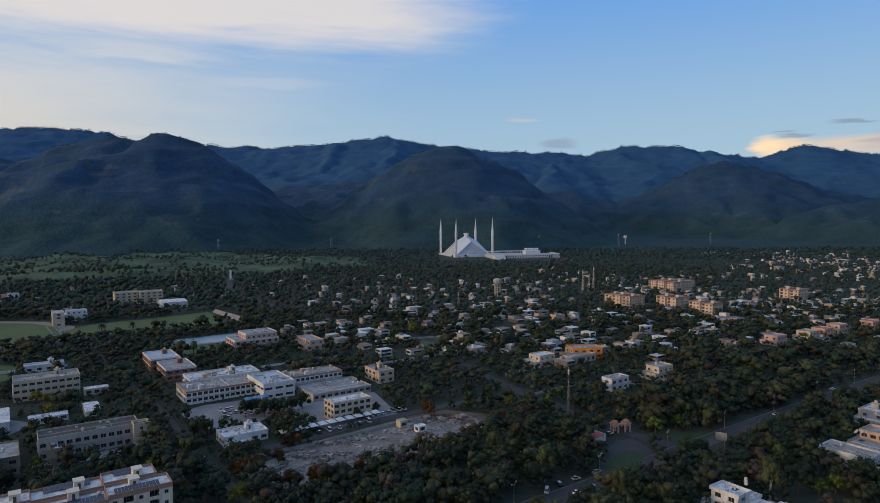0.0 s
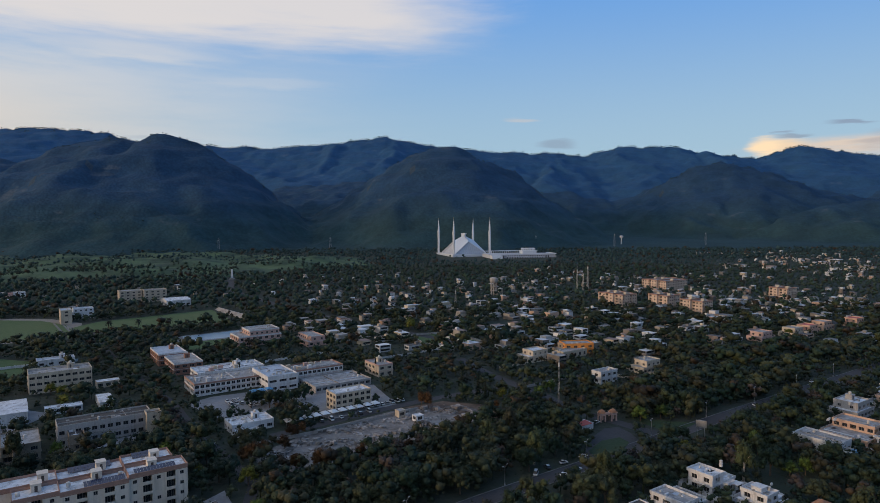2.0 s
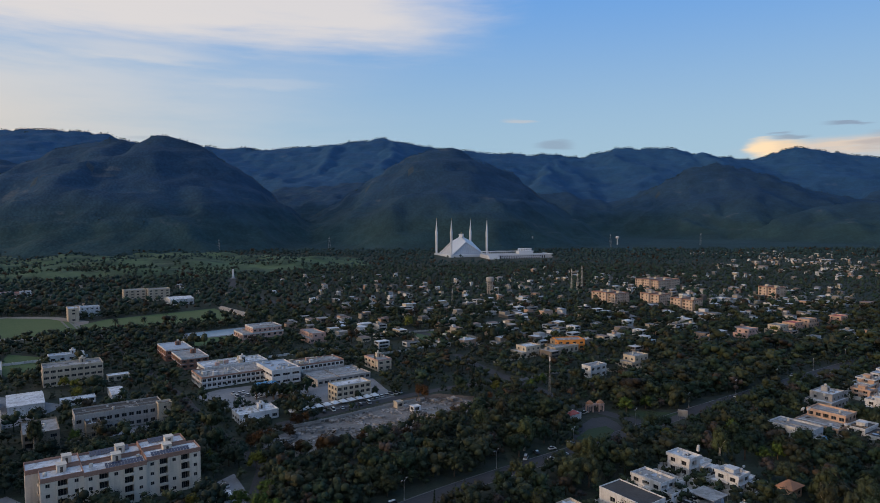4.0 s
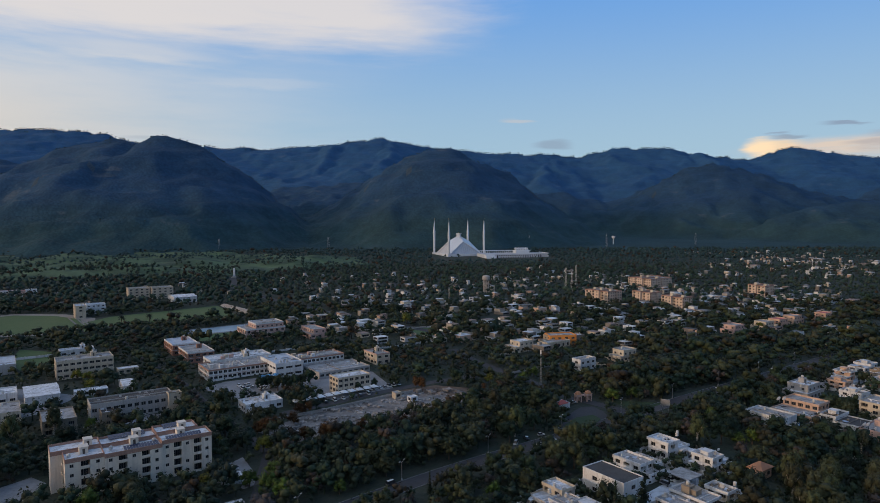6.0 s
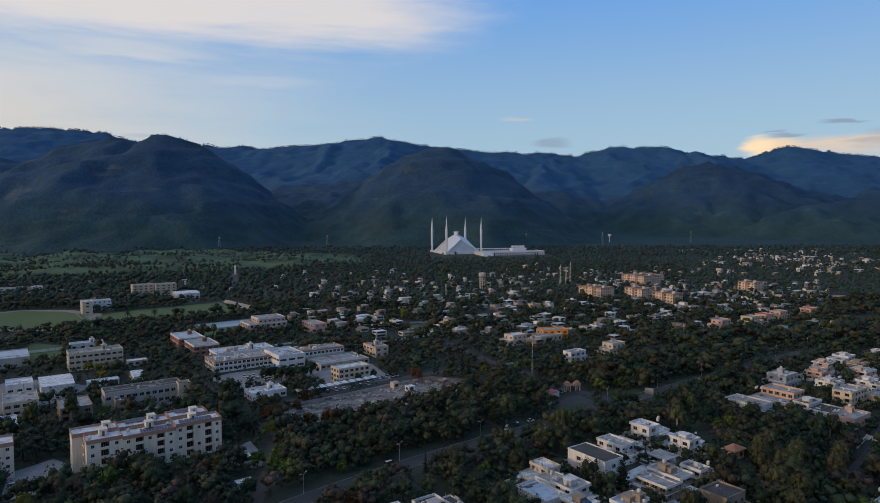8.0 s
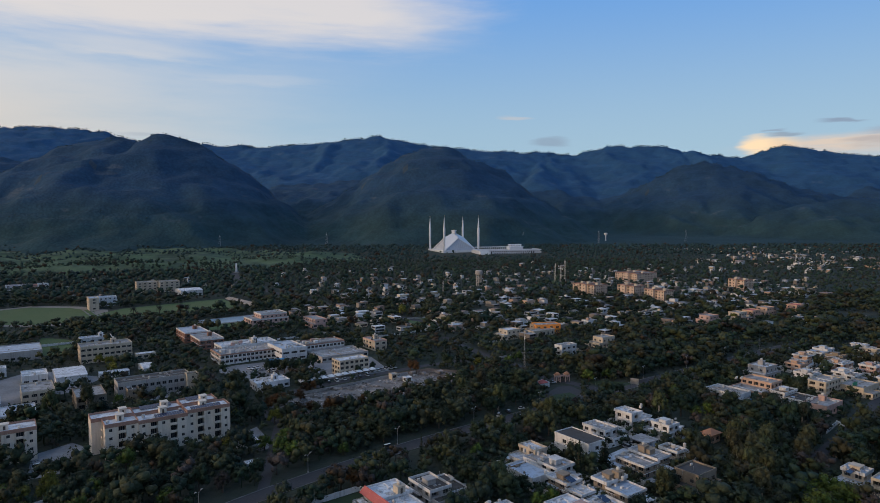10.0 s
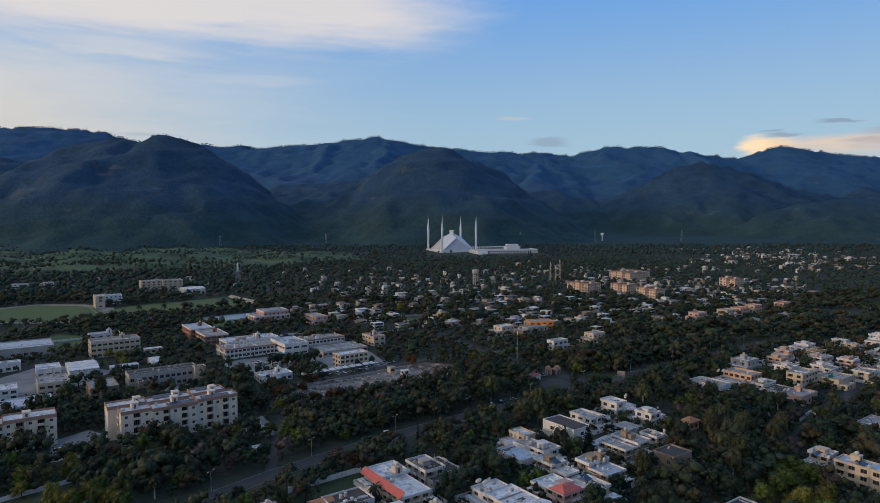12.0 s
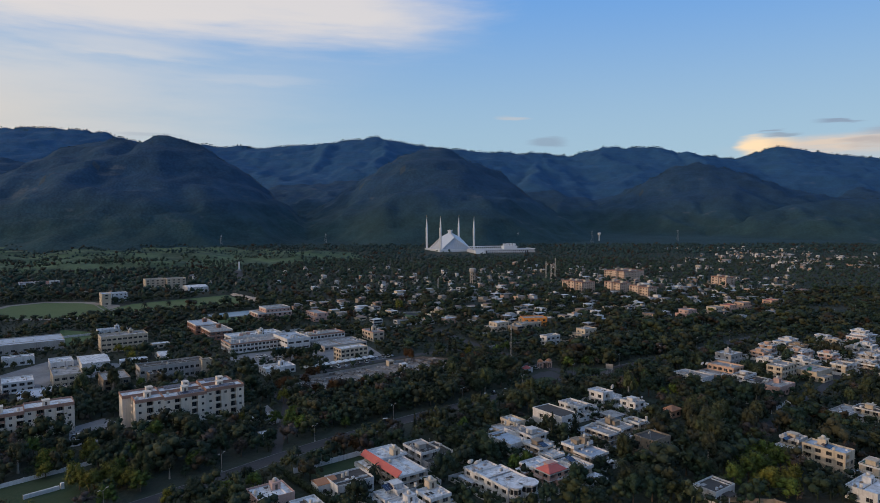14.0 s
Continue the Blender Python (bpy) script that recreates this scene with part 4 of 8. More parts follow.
def roof_clutter(root, x0, y0, x1, y1, h, rng):
    for _ in range(rng.randint(1, 3)):
        x, y = rng.uniform(x0 + 1, x1 - 1), rng.uniform(y0 + 1, y1 - 1)
        k = rng.random()
        if k < 0.5:
            part("water_tank", Mesh().box(x - 0.5, y - 0.5, h - 0.02, x + 0.5, y + 0.5, h + 0.45).lathe(x, y, [(0.01, h + 0.45), (0.62, h + 0.45), (0.65, h + 1.4), (0.2, h + 1.65), (0.01, h + 1.65)], 9), "tank_plastic", root)
        elif k < 0.8:
            part("air_unit", Mesh().box(x - 0.55, y - 0.25, h - 0.02, x + 0.55, y + 0.25, h + 0.8).tube(x, y - 0.26, h + 0.2, h + 0.22, 0.2, 0.2, 8), "tank_plastic", root)
        else:
            part("vent_pipe", Mesh().tube(x, y, h - 0.02, h + 1.5, 0.08, 0.08, 6).tube(x, y, h + 1.5, h + 1.7, 0.16, 0.05, 6), "steel", root)


def solar_array(x, y, z, rot, nx, ny, tilt=14):
    """Rows of dark panels on a low steel frame."""
    root = thing("solar_array", x, y, "tilted dark blue solar panels on a steel frame on a roof", "solar panels", rot, "rooftop solar arrays", z=z)
    w, d = 1.05, 1.9
    ca, sa = math.cos(radians(tilt)), math.sin(radians(tilt))
    for j in range(ny):
        for i in range(nx):
            a, b = (i - nx / 2) * w, (j - ny / 2) * d
            P = Mesh()
            q = [(a + 0.03, b + 0.03), (a + w - 0.03, b + 0.03), (a + w - 0.03, b + d - 0.03), (a + 0.03, b + d - 0.03)]
            top = [(px, py * ca, 0.35 + (py + ny * d / 2) * sa) for px, py in q]
            P.quad(*top).quad(*[(p[0], p[1], p[2] - 0.05) for p in top][::-1])
            for k in range(4):
                u, v = top[k], top[(k + 1) % 4]
                P.quad((u[0], u[1], u[2] - 0.05), (v[0], v[1], v[2] - 0.05), v, u)
            part("panel", P, "solar", root)
    L = ny * d / 2
    for sx in (-nx * w / 2 + 0.2, nx * w / 2 - 0.2):
        part("leg", Mesh().box(sx - 0.04, L * ca - 0.1, 0, sx + 0.04, L * ca, 0.3 + 2 * L * sa), "steel", root)
        part("leg", Mesh().box(sx - 0.04, -L * ca, 0, sx + 0.04, -L * ca + 0.1, 0.32), "steel", root)
    return root


def dish(x, y, z, rot, r=1.3):
    root = thing("satellite_dish", x, y, "white round satellite dish on a short mast", "satellite dish", rot, "rooftop dishes", z=z)
    part("mast", Mesh().tube(0, 0, 0, 1.3, 0.07, 0.07, 6), "steel", root)
    D = Mesh()
    rings = [(0.02, 0.0), (r * 0.5, 0.12 * r), (r * 0.85, 0.33 * r), (r, 0.46 * r)]
    D.lathe(0, 0, rings, 14)
    D.lathe(0, 0, [(a, b - 0.05) for a, b in rings], 14)
    part("bowl", D, "paint_white", root, m=pose(0, 0, 1.5, 62, 0, 0), smooth=True)
    part("feed_arm", Mesh().tube(0, 0, 0.1, r * 0.95, 0.03, 0.03, 5), "steel", root, m=pose(0, 0, 1.5, 62, 0, 0))


def roof_bits(root, x0, y0, x1, y1, h, rng, roof):
    """Low partition walls, curbs and hatches that divide a flat roof, and the pipes on it."""
    if x1 - x0 < 5 or y1 - y0 < 5:
        return
    up = h + rng.uniform(0.25, 0.55)
    tone = rng.choice(("wall_white", "wall_grey", "roof_white", "wall_tan"))
    if rng.random() < 0.5:
        a = rng.uniform(x0 + 1.5, x1 - 1.5)
        part("roof_partition", Mesh().box(a - 0.1, y0 + 0.3, h - 0.02, a + 0.1, y1 - 0.3, up), tone, root)
    else:
        b = rng.uniform(y0 + 1.5, y1 - 1.5)
        part("roof_partition", Mesh().box(x0 + 0.3, b - 0.1, h - 0.02, x1 - 0.3, b + 0.1, up), tone, root)
    for _ in range(rng.randint(2, 3)):
        a, b, s = rng.uniform(x0 + 1, x1 - 1), rng.uniform(y0 + 1, y1 - 1), rng.uniform(0.3, 0.8)
        part("roof_curb", Mesh().box(a - s, b - s * 0.7, h - 0.02, a + s, b + s * 0.7, h + rng.uniform(0.3, 1.0)), tone, root)
    a, b = rng.uniform(x0 + 2.2, x1 - 1.4), rng.uniform(y0 + 1.6, y1 - 1.2)
    part("roof_patch", Mesh().box(a - rng.uniform(1, 2), b - rng.uniform(0.6, 1.4), h + 0.002, a + 1.2, b + 1.0, h + 0.03), rng.choice(("roof_dark", "roof_grey", "roof_blue", "roof_white")), root)


def roof_plant(root, x, y, h, rng, n):
    """Coolers, ducts, skylights and low sheds strewn over a large flat roof."""
    for _ in range(n):
        a, b = rng.uniform(-x + 1.5, x - 2.5), rng.uniform(-y + 1.5, y - 2.0)
        k = rng.random()
        if k < 0.4:
            part("cooler", Mesh().box(a, b, h - 0.02, a + 1.3, b + 1.1, h + 1.1, taper=0.08).box(a + 0.3, b + 0.2, h + 1.1, a + 1.0, b + 0.9, h + 1.3), "tank_plastic", root)
        elif k < 0.65:
            q = rng.uniform(2.5, 6.0)
            part("duct", Mesh().box(a, b, h + 0.15, min(a + q, x - 0.4), b + 0.5, h + 0.6).box(a + 0.2, b + 0.1, h - 0.02, a + 0.4, b + 0.4, h + 0.15), "steel", root)
        elif k < 0.85:
            part("skylight", Mesh().box(a, b, h - 0.02, a + 2.2, b + 1.2, h + 0.45).box(a + 0.15, b + 0.15, h + 0.45, a + 2.05, b + 1.05, h + 0.55, mi=1), ["wall_white", "solar"], root)
        else:
            part("roof_shed", Mesh().box(a, b, h - 0.02, a + 2.4, b + 1.9, h + 2.1).box(a - 0.2, b - 0.2, h + 2.1, a + 2.6, b + 2.1, h + 2.25), rng.choice(("wall_white", "wall_cream", "wall_pink")), root)


TOPS = {"grey": "roof_grey", "white": "roof_white", "dark": "roof_dark", "blue": "roof_blue", "green": "roof_green", "red": "tile_red"}


def rail(root, x0, y0, x1, y1, z):
    """A low balcony railing along one edge."""
    n = max(2, int(math.hypot(x1 - x0, y1 - y0) / 0.6))
    M = Mesh()
    for k in range(n + 1):
        px, py = x0 + (x1 - x0) * k / n, y0 + (y1 - y0) * k / n
        M.box(px - 0.04, py - 0.04, z, px + 0.04, py + 0.04, z + 0.9)
    M.box(min(x0, x1) - 0.06, min(y0, y1) - 0.06, z + 0.9, max(x0, x1) + 0.06, max(y0, y1) + 0.06, z + 1.0)
    part("railing", M, "paint_white", root)


def villa(root, x, y, h, W, R, rng, trim, bay, win):
    """A town villa of several volumes: a tall core, lower wings with roof terraces, projecting bays, slabs and railings."""
    h *= 0.93
    low = h * 0.52
    long_y = y >= x
    cut = rng.uniform(-0.1, 0.3)
    if long_y:
        yc = y * cut
        core, wing = ((-x, -y, x * rng.uniform(0.7, 1.0), yc), (-x * rng.uniform(0.75, 1.0), yc + 0.01, x, y))
    else:
        xc = x * cut
        core, wing = ((-x, -y, xc, y * rng.uniform(0.75, 1.0)), (xc + 0.01, -y * rng.uniform(0.7, 1.0), x, y))
    if rng.random() < 0.5:
        core, wing = wing, core
    hw = low if rng.random() < 0.45 else h - rng.choice((0.7, 1.1, 1.5))
    trim = trim or rng.choice(("wall_white", "wall_white", None))
    fine = dict(sides="FRL" if root.location.y < 205 else "FL", panes=root.location.y < 118, ledge=root.location.y < 300)
    block(root, *core, h, 2, W, R, bay=bay, win=win, trim=trim, rng=rng, parapet=rng.choice((0.35, 0.7, 0.9)), over=rng.choice((0.2, 0.45, 0.7)), skip=0.05, balcony=(("F", 0), ("L", rng.randint(0, 2))), **fine)
    block(root, *wing, hw, 1 if hw == low else 2, W, R, bay=bay, win=win, trim=trim, rng=rng, parapet=0.6, skip=0.05, over=0.25, balcony=(("F", 1),), **fine)
    roof_bits(root, *core, h, rng, R)
    roof_bits(root, *wing, hw, rng, R)
    # a projecting bay with a terrace on top, towards the street
    bx = rng.uniform(-0.3, 0.25) * x
    d = rng.uniform(1.4, 2.4)
    block(root, bx - 2.4, core[1] - d if core[1] <= -y + 0.1 else -y * 0.75 - d, bx + 2.4, (core[1] if core[1] <= -y + 0.1 else -y * 0.75) - 0.01, low, 1, W, R, bay=4, win=(2.4, 1.6), rng=rng, parapet=0.0, skip=0, sides="F")
    yb = core[1] - d if core[1] <= -y + 0.1 else -y * 0.75 - d
    rail(root, bx - 2.3, yb + 0.1, bx + 2.3, yb + 0.1, low)
    # balcony slab on the flank
    yl = rng.uniform(-0.4, 0.2) * y
    part("balcony_slab", Mesh().box(-x - 1.3, yl - 2.2, low - 0.1, -x - 0.02, yl + 2.2, low + 0.1), W, root)
    rail(root, -x - 1.25, yl - 2.15, -x - 1.25, yl + 2.15, low + 0.1)
    if rng.random() < 0.6:
        cx0, cy0 = (core[0] + core[2]) / 2, (core[1] + core[3]) / 2
        part("roof_room", Mesh().box(cx0 - 2.2, cy0 - 1.8, h - 0.05, cx0 + 1.4, cy0 + 1.8, h + 2.0).box(cx0 - 2.6, cy0 - 2.2, h + 2.0, cx0 + 1.8, cy0 + 2.2, h + 2.2), W, root)
    if core[2] - core[0] > 2 and core[3] - core[1] > 2:
        px, py = rng.uniform(core[0] + 0.8, core[2] - 0.8), rng.uniform(core[1] + 0.8, core[3] - 0.8)
        part("roof_curb", Mesh().box(px - rng.uniform(0.3, 1.0), py - 0.4, h - 0.02, px + 0.5, py + rng.uniform(0.3, 1.0), h + rng.uniform(0.3, 0.7)), R, root)
    annexes(root, x, y, W, R, rng)
    plot(root, x, y, rng)


def annexes(root, x, y, W, R, rng):
    """Low outbuildings and a car porch built against a villa."""
    for side in (-1, 1):
        if rng.random() < 0.75:
            d, a, b, t = rng.uniform(1.8, 2.6), rng.uniform(-0.9, -0.1) * y, rng.uniform(0.2, 0.95) * y, rng.uniform(2.6, 3.3)
            x0, x1 = (x + 0.02, x + d) if side > 0 else (-x - d, -x - 1.32)
            if side < 0:
                a, b = 0.35 * y, 0.98 * y
                x1 = -x - 0.02
            an = part("annex", Mesh().box(x0, a, -0.8, x1, b, t), W, root)
            part("annex_roof", Mesh().box(x0 - 0.25, a - 0.25, t, x1, b + 0.25, t + 0.18), rng.choice((R, "roof_white", "roof_blue")), an)
            part("opening", Mesh().box((x0 + x1) / 2 - 0.5, a - 0.03, 0.9, (x0 + x1) / 2 + 0.5, a + 0.02, 2.1), "glass", an)
    if rng.random() < 0.7:
        c, t = rng.uniform(0.1, 0.5) * x, 2.9
        po = part("car_porch", Mesh().box(c, -y - 4.2, t, c + 4.4, -y - 0.02, t + 0.2), rng.choice((R, "roof_white")), root)
        for px in (c + 0.2, c + 4.2):
            part("post", Mesh().box(px - 0.14, -y - 4.0, -0.5, px + 0.14, -y - 3.72, t), "wall_white", po)


PLOTS = []


def plot(root, x, y, rng):
    """The paved yard of a villa and the low wall round it."""
    c = root.matrix_basis
    mx = rng.uniform(2.2, 4.0)
    q = [(-x - mx, -y - mx - 1.5), (x + mx, -y - mx - 1.5), (x + mx, y + mx), (-x - mx, y + mx)]
    PLOTS.append(1)
    yard = Mesh().box(q[0][0], q[0][1], -0.6, q[2][0], q[2][1], 0.10 + 0.004 * len(PLOTS))
    part("yard_paving", yard, "terrace" if rng.random() < 0.4 else "yard" if rng.random() < 0.5 else "paving", root)
    t, hh = 0.2, 1.9
    for (ax, ay), (bx, by), gate in ((q[0], q[1], 3.2), (q[1], q[2], 0), (q[2], q[3], 0), (q[3], q[0], 0)):
        if gate:
            m = (ax + bx) / 2 + rng.uniform(-2, 2)
            part("garden_wall", Mesh().box(ax, ay - t, -0.6, m - gate / 2, ay, hh), "wall_white", root)
            part("garden_wall", Mesh().box(m + gate / 2, ay - t, -0.6, bx, ay, hh), "wall_white", root)
            part("gate", Mesh().box(m - gate / 2, ay - 0.12, 0.15, m + gate / 2, ay - 0.06, 1.8), "frame_dark", root)
        elif ax == bx:
            part("garden_wall", Mesh().box(ax - t / 2, min(ay, by), -0.6, ax + t / 2, max(ay, by), hh), "wall_white", root)
        else:
            part("garden_wall", Mesh().box(min(ax, bx), ay, -0.6, max(ax, bx), ay + t, hh), "wall_white", root)


def house(label, cx, cy, sx, sy, h, storeys=2, wall="white", roof="white", extras="", category="house", name="house", group="houses of the town", bay=3.6, win=(1.6, 1.4), trim=None, rot=ROT, parapet=0.7, skip=0.15):
    """A flat-roofed town house: main volume and, by extras, wings, stair head, balcony, tiled awning, solar panels, dishes."""
    rng = random.Random(int(cx * 13 + cy * 7))
    root = thing(name, cx, cy, label, category, rot, group)
    keep_out(cx, cy, sx, sy, rot)
    x, y = sx / 2, sy / 2
    W, R = "wall_" + wall if wall != "brick" else "brick_red", TOPS[roof]
    tr = turn(rot)
    z = float(ground_z(cx, cy))
    near_by = cy < 262 and cx > -60
    if win == (1.6, 1.4) and not near_by:
        win = (2.6, 1.6)
    if near_by and win == (1.6, 1.4):
        win, bay = (2.3, 1.7), 3.3
    sides = "FRL" if near_by else "FL"
    if not near_by and cy > 420:
        bay *= 1.3
    if (near_by or (cx > 240 and cy < 380)) and storeys == 2 and h < 8:
        villa(root, x, y, h, W, R, rng, trim, bay, win)
    elif "step" in extras and storeys > 1:
        # upper floor set back behind a terrace
        low = h * (storeys - 1) / storeys
        block(root, -x, -y, x, y, low, storeys - 1, W, R, bay=bay, win=win, trim=trim, rng=rng, parapet=parapet, skip=skip, panes=False, sides=sides)
        block(root, -x * 0.45, -y * 0.7, x - 0.3, y - 0.3, h, storeys, W, R, z0=low - 0.3, bay=bay, win=win, trim=trim, rng=rng, parapet=parapet, sides="")
        for side, ox, oy, a in (("F", -x * 0.45, -y * 0.7, 0), ("L", -x * 0.45, y - 0.3, 270)):
            ln = x * 1.45 - 0.3 if side == "F" else y * 1.7 - 0.3
            for k in range(max(1, int(ln / 4))):
                c = ln * (k + 0.5) / max(1, int(ln / 4))
                fr, pn, both = window_meshes(1.6, 1.4)
                px, py = turn(a)(c - 0.8, -0.03)
                part("window", both, None, root, m=pose(ox + px, oy + py, low + 0.9, 0, 0, a))
    else:
        block(root, -x, -y, x, y, h, storeys, W, R, bay=bay, win=win, trim=trim, rng=rng, parapet=parapet, skip=skip, panes=cy < 118, sides=sides,
              balcony=((("L", 0), ("F", 0)) if "balcony" in extras else ()))
    if "porch" in extras:
        pw = min(5.0, sx * 0.5)
        part("porch_slab", Mesh().box(-pw / 2, -y - 3.2, 2.9, pw / 2, -y - 0.01, 3.12), R, root)
        for px in (-pw / 2 + 0.3, pw / 2 - 0.3):
            part("porch_post", Mesh().box(px - 0.15, -y - 3.0, -1.0, px + 0.15, -y - 2.7, 2.9), W, root)
    if "wing" in extras:
        block(root, -x + 0.6, -y - 4.4, x * 0.15, -y - 0.01, h * 0.52, 1, W, R, rng=rng, sides="FL", bay=bay, win=win, parapet=0.5, panes=near_by)
    if "stair" in extras:
        stair_box(root, x * 0.35, y * 0.3, h, wall=W, roof=R)
    if storeys != 2 or not near_by:
        if cy < 340 or sx > 30:
            roof_bits(root, -x if "step" not in extras else x * 0.0, -y if "step" not in extras else -y * 0.5, x - 0.5, y - 0.5, h, rng, R)
            if sx > 30 or sy > 30:
                roof_bits(root, -x, -y, x, y, h if "step" not in extras else h * (storeys - 1) / storeys, rng, R)
    if group == "clinic wings" and sx * sy > 180 and "gable" not in extras and "step" not in extras:
        roof_plant(root, x, y, h, rng, int(sx * sy / 42))
    if "clutter" in extras:
        roof_clutter(root, -x, -y, x, y, h, rng)
    if "awning" in extras:
        n = max(4, int(sy / 1.2))
        for k in range(n):
            A = Mesh()
            y0, y1 = -y + sy * k / n, -y + sy * (k + 1) / n - 0.06
            A.quad((-x - 1.3, y0, h - 1.0), (-x - 1.3, y1, h - 1.0), (-x + 1.0, y1, h + 0.95), (-x + 1.0, y0, h + 0.95))
            A.quad((-x - 1.3, y1, h - 1.15), (-x - 1.3, y0, h - 1.15), (-x + 1.0, y0, h + 0.80), (-x + 1.0, y1, h + 0.80))
            A.quad((-x - 1.3, y0, h - 1.15), (-x - 1.3, y1, h - 1.15), (-x - 1.3, y1, h - 1.0), (-x - 1.3, y0, h - 1.0))
            part("awning_tile", A, "tile_red", root, "sloping red roof tile strip" if k == 0 else "")
    if "hip" in extras:
        Q = Mesh()
        o = 0.7
        hx, a, b = 0.0, -x - o, x * 0.55
        y0, y1 = -y - o, -y + sy * 0.42
        top = h + 2.0
        r0, r1 = (a + 3, (y0 + y1) / 2, top), (b - 3, (y0 + y1) / 2, top)
        c = [(a, y0, h + 0.05), (b, y0, h + 0.05), (b, y1, h + 0.05), (a, y1, h + 0.05)]
        Q.quad(c[0], c[1], r1, r0).quad(c[1], c[2], r1).quad(c[2], c[3], r0, r1).quad(c[3], c[0], r0)
        Q.box(a, y0, h - 0.12, b, y1, h + 0.05)
        part("hipped_roof", Q, "tile_red", root, "red tiled hipped roof")
    if "pyramid" in extras:
        o = 0.8
        c = [(-x - o, -y - o, h), (x + o, -y - o, h), (x + o, y + o, h), (-x - o, y + o, h)]
        t = (0, 0, h + 2.2)
        Q = Mesh()
        for k in range(4):
            Q.quad(c[k], c[(k + 1) % 4], t)
        Q.box(-x - o, -y - o, h - 0.2, x + o, y + o, h)
        part("hipped_roof", Q, "tile_orange", root, "orange tiled pyramid roof")
    if "gable" in extras:
        part("gable_roof", Mesh().gable(-x, -y, x, y, h + 0.1, 1.6), R, root)
    if "solar" in extras:
        px, py = tr(-x * 0.15, 0)
        solar_array(cx + px, cy + py, z + h, rot, max(2, int(sx * 0.5)), 2 if sy > 8 else 1)
    if "bow" in extras:
        for bx, by, r, top in ((x * 0.45, -y - 0.6, 3.6, h - 0.3), (-x * 0.5, -y - 0.4, 2.6, h - 0.3)):
            n, st = 10, h / 2
            for s_ in (0, 1):
                z0_, z1_ = (0.0 if s_ == 0 and bx < 0 else st * s_), st * s_ + st
                if bx > 0 and s_ == 0:
                    for q in range(4):
                        a_ = radians(200 + 47 * q)
                        part("porch_column", Mesh().tube(bx + (r - 0.4) * math.cos(a_), by + (r - 0.4) * math.sin(a_), -0.8, st, 0.2, 0.2, 8), W, root)
                    continue
                part("bay_wall", Mesh().tube(bx, by, z0_ + 0.01, z0_ + 1.0, r, r, n).tube(bx, by, z1_ - 0.6, z1_, r, r, n), W, root, "curved bay of a villa")
                part("bay_window", Mesh().tube(bx, by, z0_ + 1.0, z1_ - 0.6, r - 0.15, r - 0.15, n, cap=False), "glass", root)
                for q in range(n):
                    a_ = 2 * math.pi * q / n
                    part("mullion", Mesh().box(-0.09, -0.09, z0_ + 1.0, 0.09, 0.09, z1_ - 0.6), W, root, m=pose(bx + (r - 0.1) * math.cos(a_), by + (r - 0.1) * math.sin(a_), 0, 0, 0, math.degrees(a_)))
            part("bay_roof", Mesh().tube(bx, by, top + 0.3, top + 0.6, r + 0.5, r + 0.5, n), R, root)
    if "dishes" in extras:
        for a, b in ((-x * 0.75, y * 0.72), (-x * 0.55, y * 0.55)):
            px, py = tr(a, b)
            dish(cx + px, cy + py, z + h + 0.0, 200)
    return root


house("cream two-storey house with red tiled awning", 0.5, 127.5, 13.9, 29.3, 6.5, 2, "cream", "white", "awning step stair clutter")
house("white house with dark flat roof beside a garden", -17.2, 113.8, 15.3, 11.5, 5, 1, "white", "dark", "clutter")
house("white house with rooftop solar panels", -1.3, 101.2, 9.6, 9.2, 6, 2, "white", "white", "solar")
house("pink-walled house with stained white flat roof", -45.0, 103.5, 13.5, 12.5, 5, 1, "pink", "white", "stair clutter")
house("small white house with flat roof beside a hedge", -30.5, 93.5, 9.5, 9, 4.6, 1, "white", "white", "clutter")
house("white flat-roofed house with stained roof", 4.6, 90.5, 10.0, 9.0, 5, 1, "white", "white", "stair clutter")
house("cream house with white roof and stair head", 13.2, 98.0, 9.1, 13.9, 6.5, 2, "cream", "white", "stair clutter porch")
house("pale house with dark weathered roof", 14.7, 142.9, 17.3, 15.2, 6.5, 2, "grey", "dark", "wing clutter")
house("white two-storey villa with rooftop dishes", 39.7, 111.2, 13.0, 27.3, 7, 2, "white", "white", "dishes clutter bow")
house("low white house with bluish roof", 51.2, 153.0, 10.6, 16.4, 4.5, 1, "white", "blue", "clutter")
house("long white two-storey house", 60.9, 159.6, 9.5, 19.1, 6.5, 2, "white", "grey", "clutter")
house("cream house with stepped upper floor", 55.0, 171.8, 13.8, 10.3, 6, 2, "cream", "white", "step clutter")
house("tall white hall with black flat roof", 79.5, 177.8, 11.2, 19.5, 8.5, 2, "white", "dark", "", skip=0.8, parapet=0.4)
house("narrow house with solar panels on the roof", 64.9, 138.8, 7.5, 17.3, 6, 2, "tan", "white", "solar clutter")
house("tan house with wide bluish white roof", 82.3, 135.6, 10.9, 15.7, 7, 2, "tan", "blue", "stair clutter")
house("long yellowish house with solar panels", 72.0, 121.3, 7.3, 16.6, 6.5, 2, "cream", "white", "solar clutter")
house("pink house with a red tiled hipped roof", 60.8, 120.4, 11.8, 17.0, 6, 2, "pink", "white", "hip clutter")
house("tan two-storey house with grey roof", 101.2, 160.7, 17.5, 14.3, 6.5, 2, "tan", "grey", "stair clutter")
house("cream house with dark roof and arched bays", 117.7, 168.3, 9.8, 9.7, 6.5, 2, "cream", "grey", "balcony clutter")
